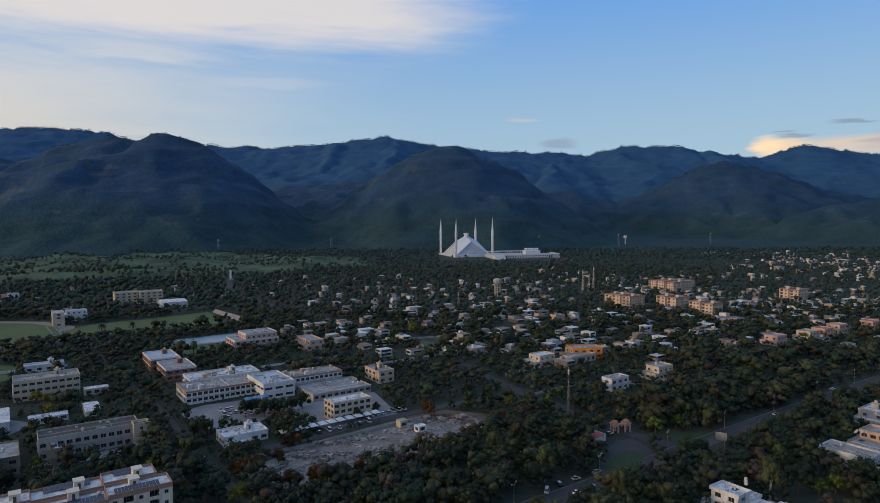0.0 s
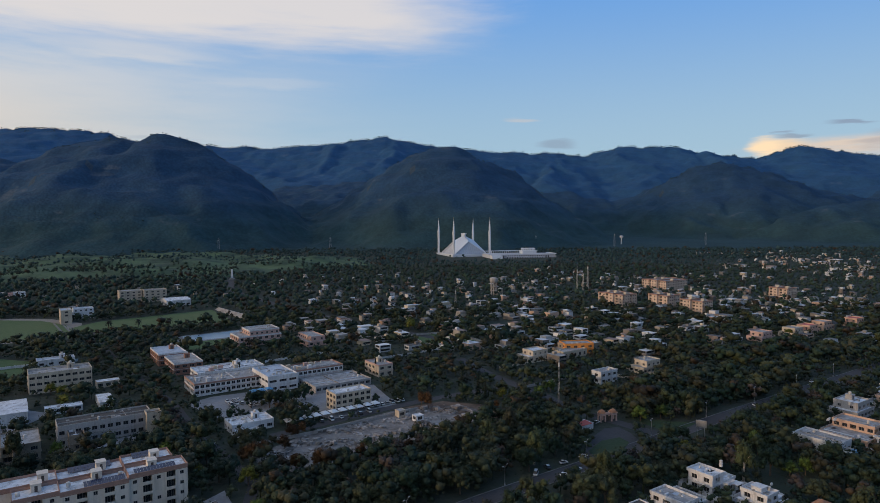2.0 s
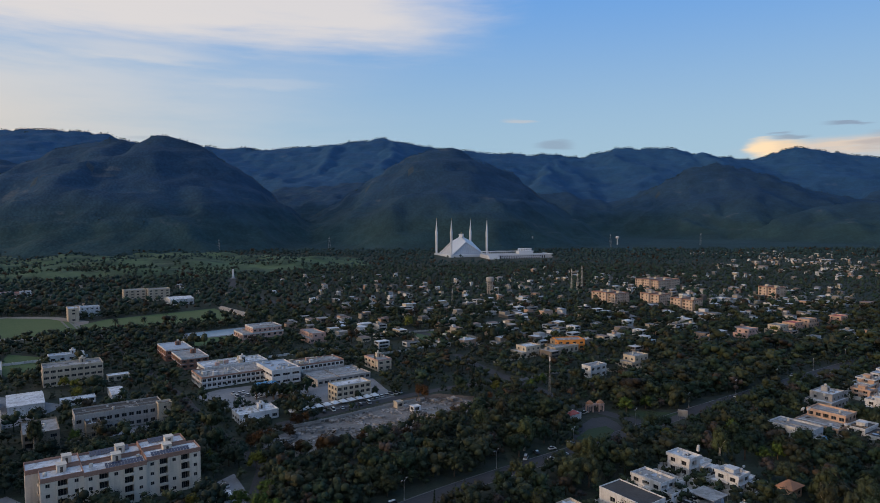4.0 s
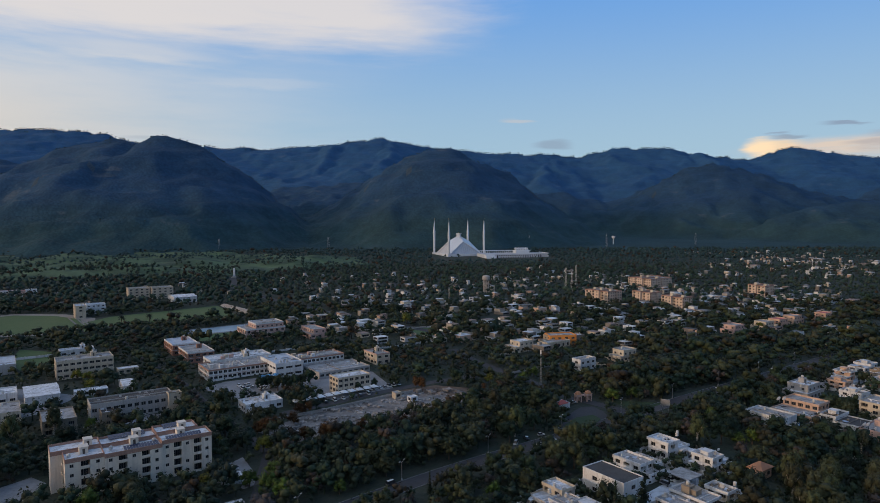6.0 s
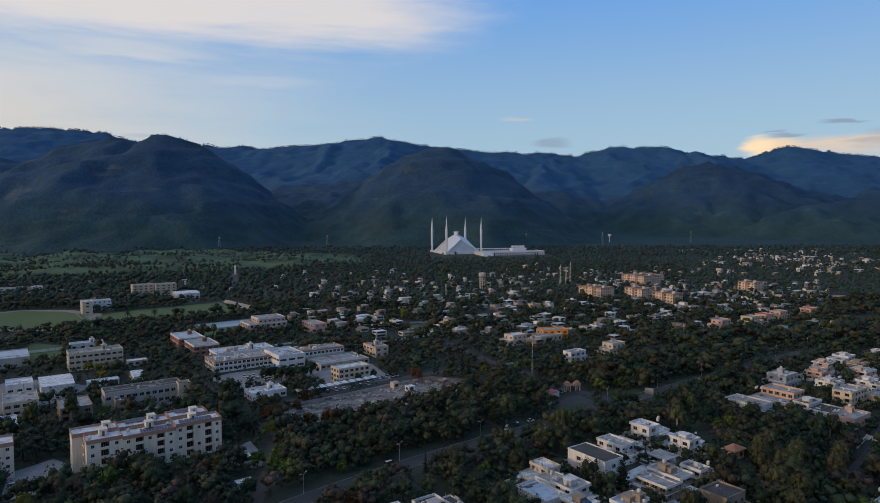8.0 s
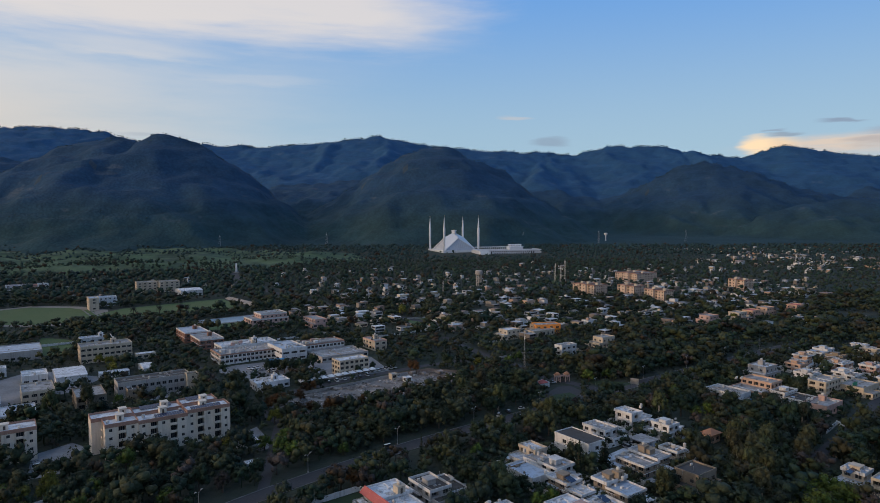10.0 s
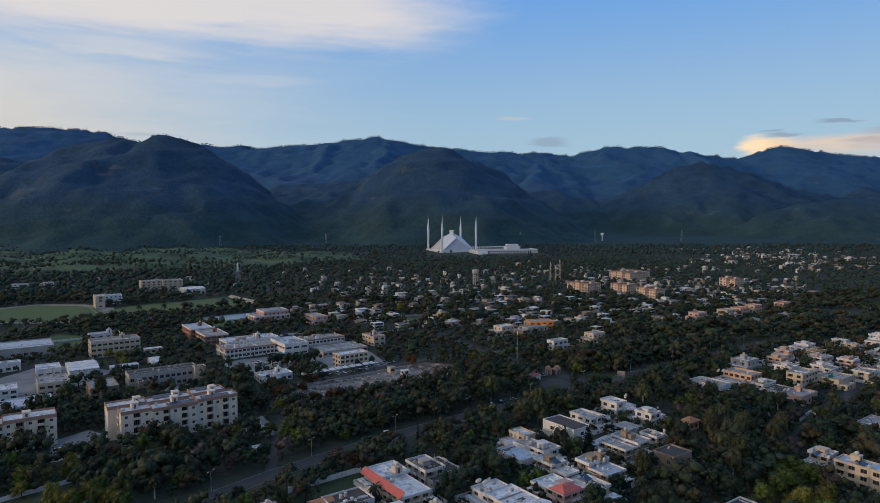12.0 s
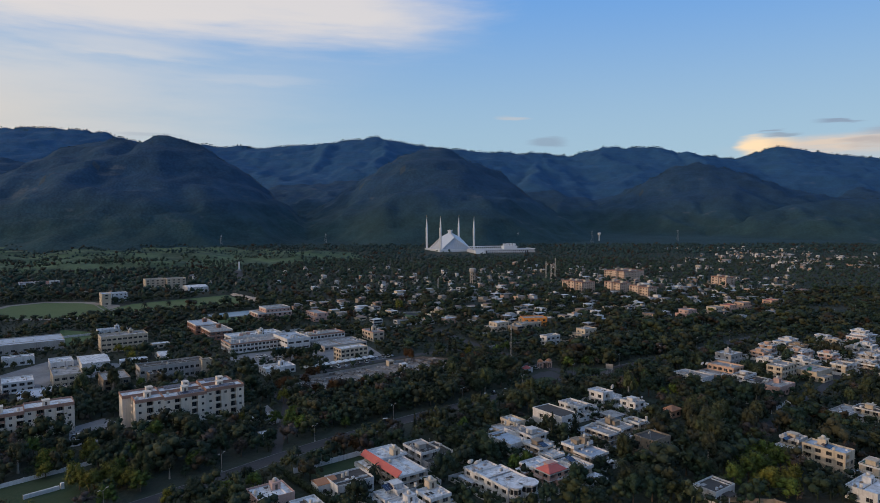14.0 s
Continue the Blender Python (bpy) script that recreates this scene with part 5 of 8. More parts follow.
house("brown unpainted house with dark roof", 112.8, 139.9, 17.3, 12.3, 8, 2, "tan", "dark", "step clutter balcony")
house("pale house with grey weathered roof", 98.0, 199.3, 17.1, 14.3, 6, 2, "white", "grey", "wing clutter")
house("pale two-storey house with white roof terrace", 117.6, 215.6, 15.4, 10.7, 7.5, 2, "white", "white", "step clutter")
house("white house with bluish white roof", 129.1, 199.7, 13.5, 10.0, 6.5, 2, "white", "white", "clutter balcony")
keep_out(141, 181, 10, 16)
house("small peach house with orange pyramid roof", 144.8, 189.7, 8.0, 5.1, 4.2, 1, "peach", "grey", "pyramid", parapet=0)
house("cream three-storey house with roof sheds", 181.7, 121.9, 8.6, 16.8, 9, 3, "cream", "blue", "stair solar balcony clutter")
house("cream house with solar panels on the roof", 176.4, 139.4, 15.0, 7.9, 6.5, 2, "cream", "blue", "solar clutter")
house("cream house with green painted roof", 194.8, 112.3, 12.9, 7.9, 6.5, 2, "cream", "green", "clutter")
house("white house with railed roof terrace", 178.9, 94.7, 15.4, 10.7, 4.5, 1, "white", "white", "stair clutter")
house("white house with dark courtyard roof", 120.8, 99.7, 13.0, 9.1, 4.2, 1, "white", "dark", "porch")
house("low grey house with flat slab roof", 235.2, 182.0, 18.7, 10.2, 4, 1, "grey", "grey", "clutter porch")
house("cream house with brown upper floor", 247.5, 180.8, 15.0, 13.1, 6.5, 2, "cream", "dark", "step clutter")
house("peach villa with rounded terrace", 209.8, 261.6, 25.1, 19.9, 7, 2, "peach", "grey", "step dishes clutter")
house("grey villa with rooftop stair heads", 232.1, 294.5, 20.3, 14.0, 7, 2, "grey", "white", "step stair clutter")
house("low white house with railed roof", 186.6, 251.6, 12.8, 19.7, 5, 1, "white", "grey", "wing clutter")
house("white modern house with flat slabs", 219.7, 241.4, 15.6, 20.1, 6, 2, "white", "dark", "step clutter")
house("yellow three-storey house with stacked balconies", 246.7, 255.8, 19.3, 9.8, 9, 3, "cream", "grey", "balcony clutter")
house("pink house with roof terrace", 226.1, 227.5, 18.9, 11.5, 5, 1, "pink", "grey", "stair clutter dishes")
house("cream house with grey flat roof", 269.8, 258.6, 21.0, 13.0, 5, 1, "cream", "grey", "clutter wing")
house("small white house among trees", 303.9, 341.4, 21.0, 10.6, 6, 2, "white", "blue", "clutter")
house("wide low hall with bluish metal roof", -280.7, 371.8, 46.6, 32.5, 6, 1, "grey", "blue", "", name='hall', category='hall', group='college buildings', skip=0.3)
house("low white college block", -259.2, 322.2, 18.7, 10.3, 5, 1, "white", "white", "clutter", group='college buildings')
house("white single-storey classroom block", -225.2, 311.4, 13.4, 16.9, 5, 1, "white", "white", "clutter", group='college buildings')
house("cream two-storey block with stained parapet", -202.6, 273.6, 15.5, 23.0, 7, 2, "cream", "grey", "clutter", group='college buildings')
house("white two-storey college block", -223.7, 259.9, 15.7, 15.5, 6, 2, "white", "white", "clutter", group='college buildings')
house("low block with wide bluish roof", -198.6, 239.9, 23.9, 19.9, 4, 1, "white", "blue", "", group='college buildings')
house("white hall with shallow metal gable roof", -203.6, 310.4, 16.3, 27.3, 6, 1, "white", "white", "gable", name='hall', category='hall', group='college buildings', parapet=0)
house("tan two-storey house with dark roof", -169.2, 262.6, 14.2, 22.0, 7, 2, "tan", "grey", "clutter balcony", group='college buildings')
house("long low shed with pale roof", -181.7, 321.4, 17.1, 7.0, 3, 1, "white", "white", "", name='shed', category='shed', group='sheds', parapet=0.2)
house("long grey school block with rows of windows", -143.4, 284.5, 39.0, 13.6, 9, 2, "grey", "dark", "clutter", name='school', category='school', group='college buildings', bay=3.0, win=(2.2, 1.8), skip=0.02)
house("small tan wing of a school", -149.3, 270.0, 6.0, 11.0, 6.6, 2, "tan", "dark", "", group='college buildings', win=(1.5, 1.5))
house("cream stair block at the end of a school", -122.5, 288.5, 6.5, 6.0, 9.6, 3, "cream", "grey", "", group='college buildings', win=(1.3, 1.2))
house("three-storey cream school with window bands", -207.6, 366.9, 32.2, 16.3, 11, 3, "cream", "grey", "stair", name='school', category='school', group='college buildings', bay=3.4, win=(2.6, 1.5), skip=0.0)
house("low white pavilion with tin roof", -240.7, 423.6, 22.4, 9.2, 4, 1, "white", "blue", "stair clutter", group='college buildings')
house("tan shed with pale roof", -180.9, 369.0, 12.5, 6.6, 3.5, 1, "cream", "white", "", name='shed', category='shed', group='sheds', parapet=0.2)
house("small hut with a flat white roof", -68.5, 196.5, 9.0, 4.2, 2.8, 1, "white", "white", "", name='shed', category='shed', group='sheds', parapet=0.15)
house("small hut with a flat white roof", -60.8, 173.0, 6.5, 4.0, 2.7, 1, "grey", "white", "", name='shed', category='shed', group='sheds', parapet=0.15)
house("white marquee with ridged roof", -166.2, 332.8, 6.5, 18.1, 3.5, 1, "white", "white", "gable", name='marquee', category='tent', group='sheds', parapet=0)
for x, y, h, r in ((-167.5, 430.2, 7.4, "blue"), (-148.6, 405.8, 6.9, "grey")):
    house("red brick college block with pale bands", x, y, 18.0, 28.0, h, 2, "brick", r, "clutter stair", name='college', category='college', group='college buildings', bay=4.2, win=(2.8, 1.5), trim='wall_white', skip=0.0)
house("white two-storey clinic wing with dark windows", -109.5, 363.7, 41.3, 24.1, 6.4, 2, "white", "grey", "clutter", name='clinic_wing', category='clinic', group='clinic wings', trim="band_red", bay=2.8, win=(2.2, 1.7), skip=0.0)
house("white clinic wing with cluttered flat roof", -113.5, 383.6, 40.9, 18.7, 6.8, 2, "white", "white", "clutter stair", name='clinic_wing', category='clinic', group='clinic wings', bay=3.0, skip=0.05)
house("bright white clinic block with window band", -80.3, 365.5, 18.2, 28.0, 8.4, 2, "white", "blue", "clutter", name='clinic_block', category='clinic', group='clinic wings', bay=5.2, win=(4.4, 1.4), skip=0.0)
house("white two-storey clinic wing among trees", -60.5, 382.1, 36.1, 16.3, 7, 2, "white", "grey", "clutter", name='clinic_wing', category='clinic', group='clinic wings', trim="band_red", bay=2.8, win=(2.2, 1.7), skip=0.0)
house("low white building with pale weathered roof", -77.5, 291.2, 20.3, 12.5, 4, 1, "white", "white", "wing clutter stair", group='clinic wings')
house("cream three-storey office with flat roof", -31.5, 321.5, 21.2, 11.5, 9, 3, "cream", "white", "clutter", name='office', category='office', group='offices', bay=3.2, win=(2.3, 1.7), skip=0.05)
house("low grey market block with flat slab roof", -43.9, 365.2, 36.2, 25.0, 3.2, 1, "grey", "grey", "clutter", name='market_block', category='market', group='offices', skip=0.3)
house("pink stone college block with white frames", -119.8, 486.1, 33.6, 22.9, 11, 3, "pink", "grey", "step clutter", name='college', category='college', group='college buildings', bay=3.4, win=(2.2, 2.0), trim='wall_white', skip=0.0)
house("low pink annex with flat roofs", -76.6, 484.1, 16.5, 30.5, 6, 2, "pink", "grey", "step clutter", group='college buildings')
house("cream house with pink trim and white stair head", -18.2, 389.2, 10.5, 18.3, 7, 2, "cream", "grey", "stair clutter", trim='wall_pink')
house("cream four-storey hostel beside a playing field", -311.2, 706.5, 23.1, 14.2, 13, 4, "cream", "grey", "", name='hostel', category='hostel', group='hostels', bay=3.6, win=(2.4, 1.5), skip=0.0)
house("cream four-storey hostel beside a playing field", -287.4, 714.4, 23.7, 14.5, 13, 4, "cream", "grey", "", name='hostel', category='hostel', group='hostels', bay=3.6, win=(2.4, 1.5), skip=0.0)
house("wide white hall with low gable roof", -254.3, 688.8, 24.9, 29.7, 6, 1, "white", "white", "gable", name='hall', category='hall', group='college buildings', parapet=0)
house("yellow and white tall block beside a field", -317.0, 582.6, 8.9, 20.1, 12, 4, "cream", "blue", "clutter", group='hostels')
house("white and blue blocks beside a field", -317.1, 607.5, 24.0, 14.0, 9, 3, "white", "blue", "clutter step", group='hostels')
house("bright orange two-storey building", 126.5, 441.0, 22.0, 13.0, 7, 2, "orange", "grey", "clutter", skip=0.05, rot=6)
house("cream building with white colonnaded front", 119.0, 428.0, 24.0, 9.0, 4.6, 1, "cream", "grey", "clutter", bay=3.0, win=(2.2, 2.4), skip=0.0)
house("low tan annex with flat roof", 141.0, 452.0, 14.0, 9.0, 4.2, 1, "tan", "white", "clutter")
house("white two-storey house beside a garden wall", 122.6, 362.0, 15.1, 7.5, 7, 2, "white", "grey", "clutter")
house("cream two-storey house with balconies", 158.0, 385.8, 19.9, 11.7, 7, 2, "cream", "grey", "balcony step clutter")


# ---- apartment blocks ----
def apartment(cx, cy, sx, sy, h, label, double=True, storeys=4):
    """Two parallel slabs of flats joined by stair towers, with balconies and a coloured parapet band."""
    root = thing("apartment_block", cx, cy, label, "apartment block", ROT, "apartment blocks")
    keep_out(cx, cy, sx, sy, ROT, 1.0)
    x, y = sx / 2, sy / 2
    n = max(1, int((sx - 0.8) / 3.4))
    bal = tuple(("F", k) for k in range(n) if k % 4 in (0, 3)) + (("L", 0),)
    gap = 0.8 if double else 0.0
    slabs = [(-y, -gap / 2, h, 0.0), (gap / 2, y, h + 0.5, -3.0)] if double else [(-y, y, h, 0.0)]
    for k, (y0, y1, hh, shift) in enumerate(slabs):
        # each slab is three bays of flats, stepped a little in plan and height
        cuts = [-x + (4.0 if double and k == 0 else 0.0), -x + sx * 0.30, -x + sx * 0.66, x + shift]
        for q, (a, b) in enumerate(zip(cuts, cuts[1:])):
            dy_, dh = (0.0, -0.7, 0.0)[q] if k == 0 else 0.0, (0.0, -0.5, 0.3)[q]
            top, ya = hh + dh, y0 + dy_
            n = max(1, int((b - a - 0.8) / 3.4))
            bal = tuple(("F", i) for i in range(n) if i % 2 == 1) + (("L", 0),)
            block(root, a + 0.005, ya, b - 0.005, y1, top, storeys, "wall_apartment", "roof_white", bay=3.4, deep=True, win=(1.3, 1.3), parapet=0.9, trim="band_red", balcony=bal if k == 0 else (),
                  skip=0.05, sides=("F" if k == 0 else "") + ("L" if q == 0 else ""), ledge=False, panes=False)
            part("band", Mesh().box(a - 0.12 if q == 0 else a, ya - 0.12, top - 0.75, b, ya - 0.062, top - 0.36), "band_red", root, "brick-red band under the parapet")
            if k == 0:
                for i in range(1, n, 2):
                    c = a + (b - a) * (i + 0.5) / n
                    part("pilaster", Mesh().box(c - 1.75, ya - 0.4, -1.2, c - 1.4, ya - 0.02, top - 0.76), "wall_apartment", root)
    for fx in (-0.62, 0.0, 0.62):
        for yy in ((-gap / 2 - 2.2, gap / 2 + 2.2 + 2.0) if double else (0.0,)):
            stair_box(root, fx * x + (2.2 if yy > 0 else 0.0), yy, h + (0.5 if yy > 0 else 0), 3.0, 3.6, 2.6, "wall_apartment", "roof_white", tank=False)
    rng = random.Random(int(cx))
    for fx in (-0.8, -0.3, 0.25, 0.8):
        part("water_tank", Mesh().lathe(fx * x, -y * 0.5, [(0.01, h - 0.02), (0.7, h - 0.02), (0.72, h + 1.2), (0.2, h + 1.5), (0.01, h + 1.5)], 9), "tank_plastic", root)
    return root


apartment(-109.5, 205.0, 57.0, 20.0, 14.4, "cream four-storey apartment block with red-brown parapet")
apartment(-184.0, 177.0, 60.0, 12.0, 13.6, "cream four-storey apartment block with narrow windows", double=False)
tr = turn(ROT)
for a, b, nx, up in ((2, -7.6, 12, 13.9), (18, -7.6, 13, 14.7), (-1, 8.0, 13, 14.4), (17, 8.0, 8, 15.2)):
    px, py = tr(a, b)
    solar_array(-109.5 + px, 205.0 + py, float(ground_z(-109.5, 205.0)) + up, ROT, nx, 2, 12)


def flats(cx, cy, bars, sx, depth, h=12.5):
    """A block of flats in a sawtooth of bars; cx, cy is the corner where the long west front meets the south front."""
    root = thing("flats_block", cx, cy, "peach four-storey block of flats with red-brown roof edge", "apartment block", ROT, "blocks of flats")
    rng = random.Random(int(cx))
    for k in range(bars):
        dx_, top = (1.6, -1.2, 0.6)[k % 3], h + (0.0, 0.9, 0.3)[k % 3]
        y0 = k * depth
        bal = tuple(("F", i) for i in range(0, 9, 3)) if k == 0 else ()
        block(root, dx_, y0 + 0.01, dx_ + sx, y0 + depth, top, 4, "wall_flats", "roof_grey", bay=3.4, win=(1.7, 1.4), parapet=0.9, trim="band_red", sides="FL" if k == 0 else "L", ledge=False, panes=False, skip=0.05, balcony=bal + (("L", 0),), rng=rng)
        part("stair_head", Mesh().box(dx_ + sx * 0.4, y0 + 3, top - 0.05, dx_ + sx * 0.4 + 3.4, y0 + 6.6, top + 2.6), "wall_cream", root)
        part("water_tank", Mesh().tube(dx_ + sx * 0.7, y0 + 4, top, top + 1.4, 0.8, 0.75, 8), "tank_plastic", root)
    mx, my = turn(ROT)(sx / 2, depth * bars / 2)
    keep_out(cx + mx, cy + my, sx, depth * bars, ROT, 1.0)


flats(231.5, 643, 3, 24, 11)
flats(276, 632, 2, 22, 11)
flats(295, 592, 2, 18, 12)
flats(329, 761, 3, 46, 12)
flats(439, 682, 2, 22, 10)
for x, y, w, r in ((324, 490, "cream", "grey"), (344, 501, "peach", "red"), (368, 517, "peach", "grey"), (288, 475, "pink", "grey"), (408, 531, "peach", "red"), (120, 440, "tan", "grey"), (90, 421, "cream", "white")):
    house("%s two-storey house beside a street" % {"cream": "cream", "peach": "peach", "pink": "pink", "orange": "bright orange", "tan": "tan"}[w], x, y, 20, 13, 6.5, 2, w, r, "step")

EAST = [(349, 361), (340, 340), (292, 306), (281, 283), (309, 298), (330, 288), (316, 270), (357, 324), (297, 268), (264, 308), (256, 284), (372, 352), (336, 312), (300, 322), (390, 372), (350, 298), (278, 325)]
TONE = [("white", "white"), ("cream", "grey"), ("peach", "grey"), ("white", "grey"), ("pink", "blue"), ("grey", "white"), ("tan", "dark")]
WORD = {"white": "white", "peach": "peach", "cream": "cream", "tan": "tan", "pink": "pinkish", "grey": "grey", "dark": "dark", "blue": "bluish"}
for k, (x, y) in enumerate(EAST):
    w, r = TONE[k % 7]
    house("%s two-storey house with %s roof terrace" % (WORD[w], WORD[r]), x, y, 12 + 2.5 * (k % 3), 9.5 + k % 4, 5.6 + 0.5 * (k % 3), 2, w, r, "clutter", bay=4.2, win=(2.2, 1.5))

house("long low building with red tiled roof", -485, 741, 24, 10, 5.5, 2, "white", "red", "clutter")
house("low white house with red roof terrace", -473, 750, 14, 10, 4.5, 1, "pink", "red", "clutter")
house("pale blue house beside trees", -460, 754, 12, 9, 5.5, 2, "white", "blue", "clutter")

# ---- houses farther off ----
PROTO = []
for k, (sx, sy, h, st, extra) in enumerate(((11, 8.5, 5.6, 2, "step"), (12, 8, 5.4, 2, ""), (10, 8, 3.4, 1, ""), (14, 9, 5.6, 2, "step"), (10, 7, 5.2, 2, ""), (14, 7, 3.5, 1, ""))):
    root = thing("house", 0, -4000 - 40 * k, "flat-roofed plastered town house among trees", "house", ROT, "houses of the far quarter")
    far_kw = dict(panes=False, ledge=False, skip=0, parapet=0)
    if extra == "step":
        block(root, -sx / 2, -sy / 2, sx / 2, sy / 2, h / 2, 1, "wall_mixed", "roof_mixed", bay=16, win=(8.5, 1.5), sides="FL", **far_kw)
        block(root, -sx * 0.15, -sy * 0.3, sx * 0.5 - 0.2, sy * 0.5 - 0.2, h, 2, "wall_mixed", "roof_mixed", z0=h / 2 - 0.2, sides="", **far_kw)
    else:
        block(root, -sx / 2, -sy / 2, sx / 2, sy / 2, h, st, "wall_mixed", "roof_mixed", bay=16, win=(8.5, 1.5), sides="FL", **far_kw)
        if k % 2:
            part("stair_head", Mesh().box(1, -1, h - 0.05, 3.4, 1.6, h + 1.7), "wall_mixed", root)
    PROTO.append((root, sx, sy))
STREETS = [
    [(-450, 734), (-424, 817), (-257, 766), (-301, 822), (-252, 840), (-367, 647), (-345, 655), (-208, 866), (-161, 752), (-173, 866), (-483, 698), (-466, 710), (-440, 700), (-413, 722), (-330, 780), (-290, 806), (-180, 735), (-150, 700), (-210, 730), (-130, 820), (-150, 930)],
    [(500, 738), (521, 704), (470, 690), (792, 1047), (917, 1108), (896, 1018), (774, 1080), (1045, 1177), (820, 1060), (850, 1085), (940, 1050), (880, 1130), (720, 1010), (690, 970), (740, 1030), (660, 925), (980, 1120), (1000, 1090), (610, 1010), (630, 980)],
    [(-122, 909), (-96, 894), (-74, 914), (-51, 798), (-10, 956), (28, 806), (-4, 734), (5, 718), (-17, 699), (11, 677), (29, 690), (-35, 630), (-16, 618), (2, 634), (-84, 600), (-70, 578), (-54, 563), (-40, 543), (-22, 522), (4, 583)],
    [(19, 559), (34, 548), (43, 655), (49, 620), (55, 596), (72, 583), (88, 594), (101, 578), (118, 609), (127, 594), (142, 586), (83, 665), (70, 640), (95, 641), (44, 503), (34, 530), (81, 534), (65, 518), (141, 713), (76, 740)],
    [(112, 692), (133, 762), (180, 955), (215, 996), (244, 1041), (98, 482), (107, 460), (124, 484), (140, 476), (152, 455), (-18, 488), (-4, 496), (247, 912), (241, 952), (309, 860), (332, 858), (277, 771), (292, 763), (234, 747), (184, 689)],
    [(382, 766), (394, 748), (341, 690), (404, 752), (372, 679), (403, 700), (380, 638), (349, 621), (340, 594), (398, 621), (415, 616), (445, 635), (462, 623), (474, 598), (319, 567), (336, 565), (362, 571), (289, 551), (246, 521), (262, 535)],
    [(264, 576), (219, 572), (197, 595), (176, 580), (188, 609), (197, 555), (173, 468), (195, 457), (243, 451), (130, 470), (653, 948), (651, 1001), (755, 1066), (809, 1120), (694, 929), (747, 969), (560, 1045), (574, 1024)],
    [(134, 497), (129, 512), (149, 478), (148, 505), (185, 494), (187, 486), (160, 462), (200, 485), (203, 467), (255, 535), (257, 528), (242, 526), (292, 574), (306, 584), (255, 510), (247, 470), (278, 613), (298, 502), (300, 496), (332, 594), (361, 600), (367, 600), (376, 588), (418, 648), (389, 678), (363, 642), (425, 740), (448, 769), (404, 753), (404, 730), (481, 737), (429, 639), (467, 684), (490, 709), (476, 659), (396, 804), (398, 790), (406, 790), (126, 613), (114, 594), (134, 620), (194, 609), (222, 600), (231, 607), (173, 423), (166, 409), (123, 375), (105, 412), (98, 423), (487, 614), (502, 622), (423, 549)],
]
rng = random.Random(11)
spots = [(x, y) for s in STREETS for x, y in s]


def free(x, y, r):
    for cx, cy, hx, hy, rot in KEEP_OUT:
        dx_, dy_ = turn(-rot)(x - cx, y - cy)
        if abs(dx_) < hx + r and abs(dy_) < hy + r:
            return False
    return True


def inside(poly, x, y):
    c = False
    for (ax, ay), (bx, by) in zip(poly, poly[1:] + poly[:1]):
        if (ay > y) != (by > y) and x < (bx - ax) * (y - ay) / (by - ay) + ax:
            c = not c
    return c


def on_road(x, y, r=0.0):
    return any((np.hypot(l[:, 0] - x, l[:, 1] - y) < w + r).any() for l, w in ROAD_FINE)


ROAD_FINE = []
for line, w in ROADS:
    seg = np.linalg.norm(np.diff(line, axis=0), axis=1)
    s = np.r_[0, np.cumsum(seg)]
    q = np.arange(0, s[-1], 3.0)
    ROAD_FINE.append((np.stack([np.interp(q, s, line[:, 0]), np.interp(q, s, line[:, 1])], 1), w))
for row in range(64):
    for k in range(86):
        x, y = -230 + 21.5 * k + rng.uniform(-5, 5), 455 + 17.5 * row + rng.uniform(-4, 4)
        if (x < 0.22 * y - 240 and y < 640) or x < -150 + 0.02 * y or x > 0.72 * y + 60 or y > (980 - 0.1 * abs(x - 300) if x < 640 else 1400):
            continue
        # clearings of woodland between the quarters
        w = noise.noise((x / 150.0, y / 110.0, 2.0))
        if w < -0.22 - (0.15 if x > 280 else 0) or rng.random() < (0.46 if x < 240 else 0.36) + (0.22 if x < 520 and y > 860 else 0.3 if x < 700 and y > 830 else 0.28 if y > 1020 else 0.0) or (x > 400 and y < 1.12 * x + 60 and y < 900) or 780 < y < 870 and x > 330:
            continue
        spots.append((x, y))
WIDE = [(624, 1026), (681, 1023), (742, 1084), (786, 1117), (830, 1152), (739, 991), (725, 937), (808, 1037), (869, 1078), (894, 1077), (998, 1255), (1046, 1284), (900, 1188), (750, 910), (789, 1221), (661, 1135), (603, 1080), (588, 1103), (491, 619), (510, 626), (484, 627), (824, 959), (882, 998), (842, 928), (818, 929), (923, 1105), (940, 1104), (798, 981), (930, 1131)]
spots += WIDE
placed = []
CROWD = Mesh()
spots = [s for s in spots[:191] if s[1] < 690] + [s for s in spots[191:] if s[1] < 690] + [s for s in spots if s[1] >= 690]
counted = 0
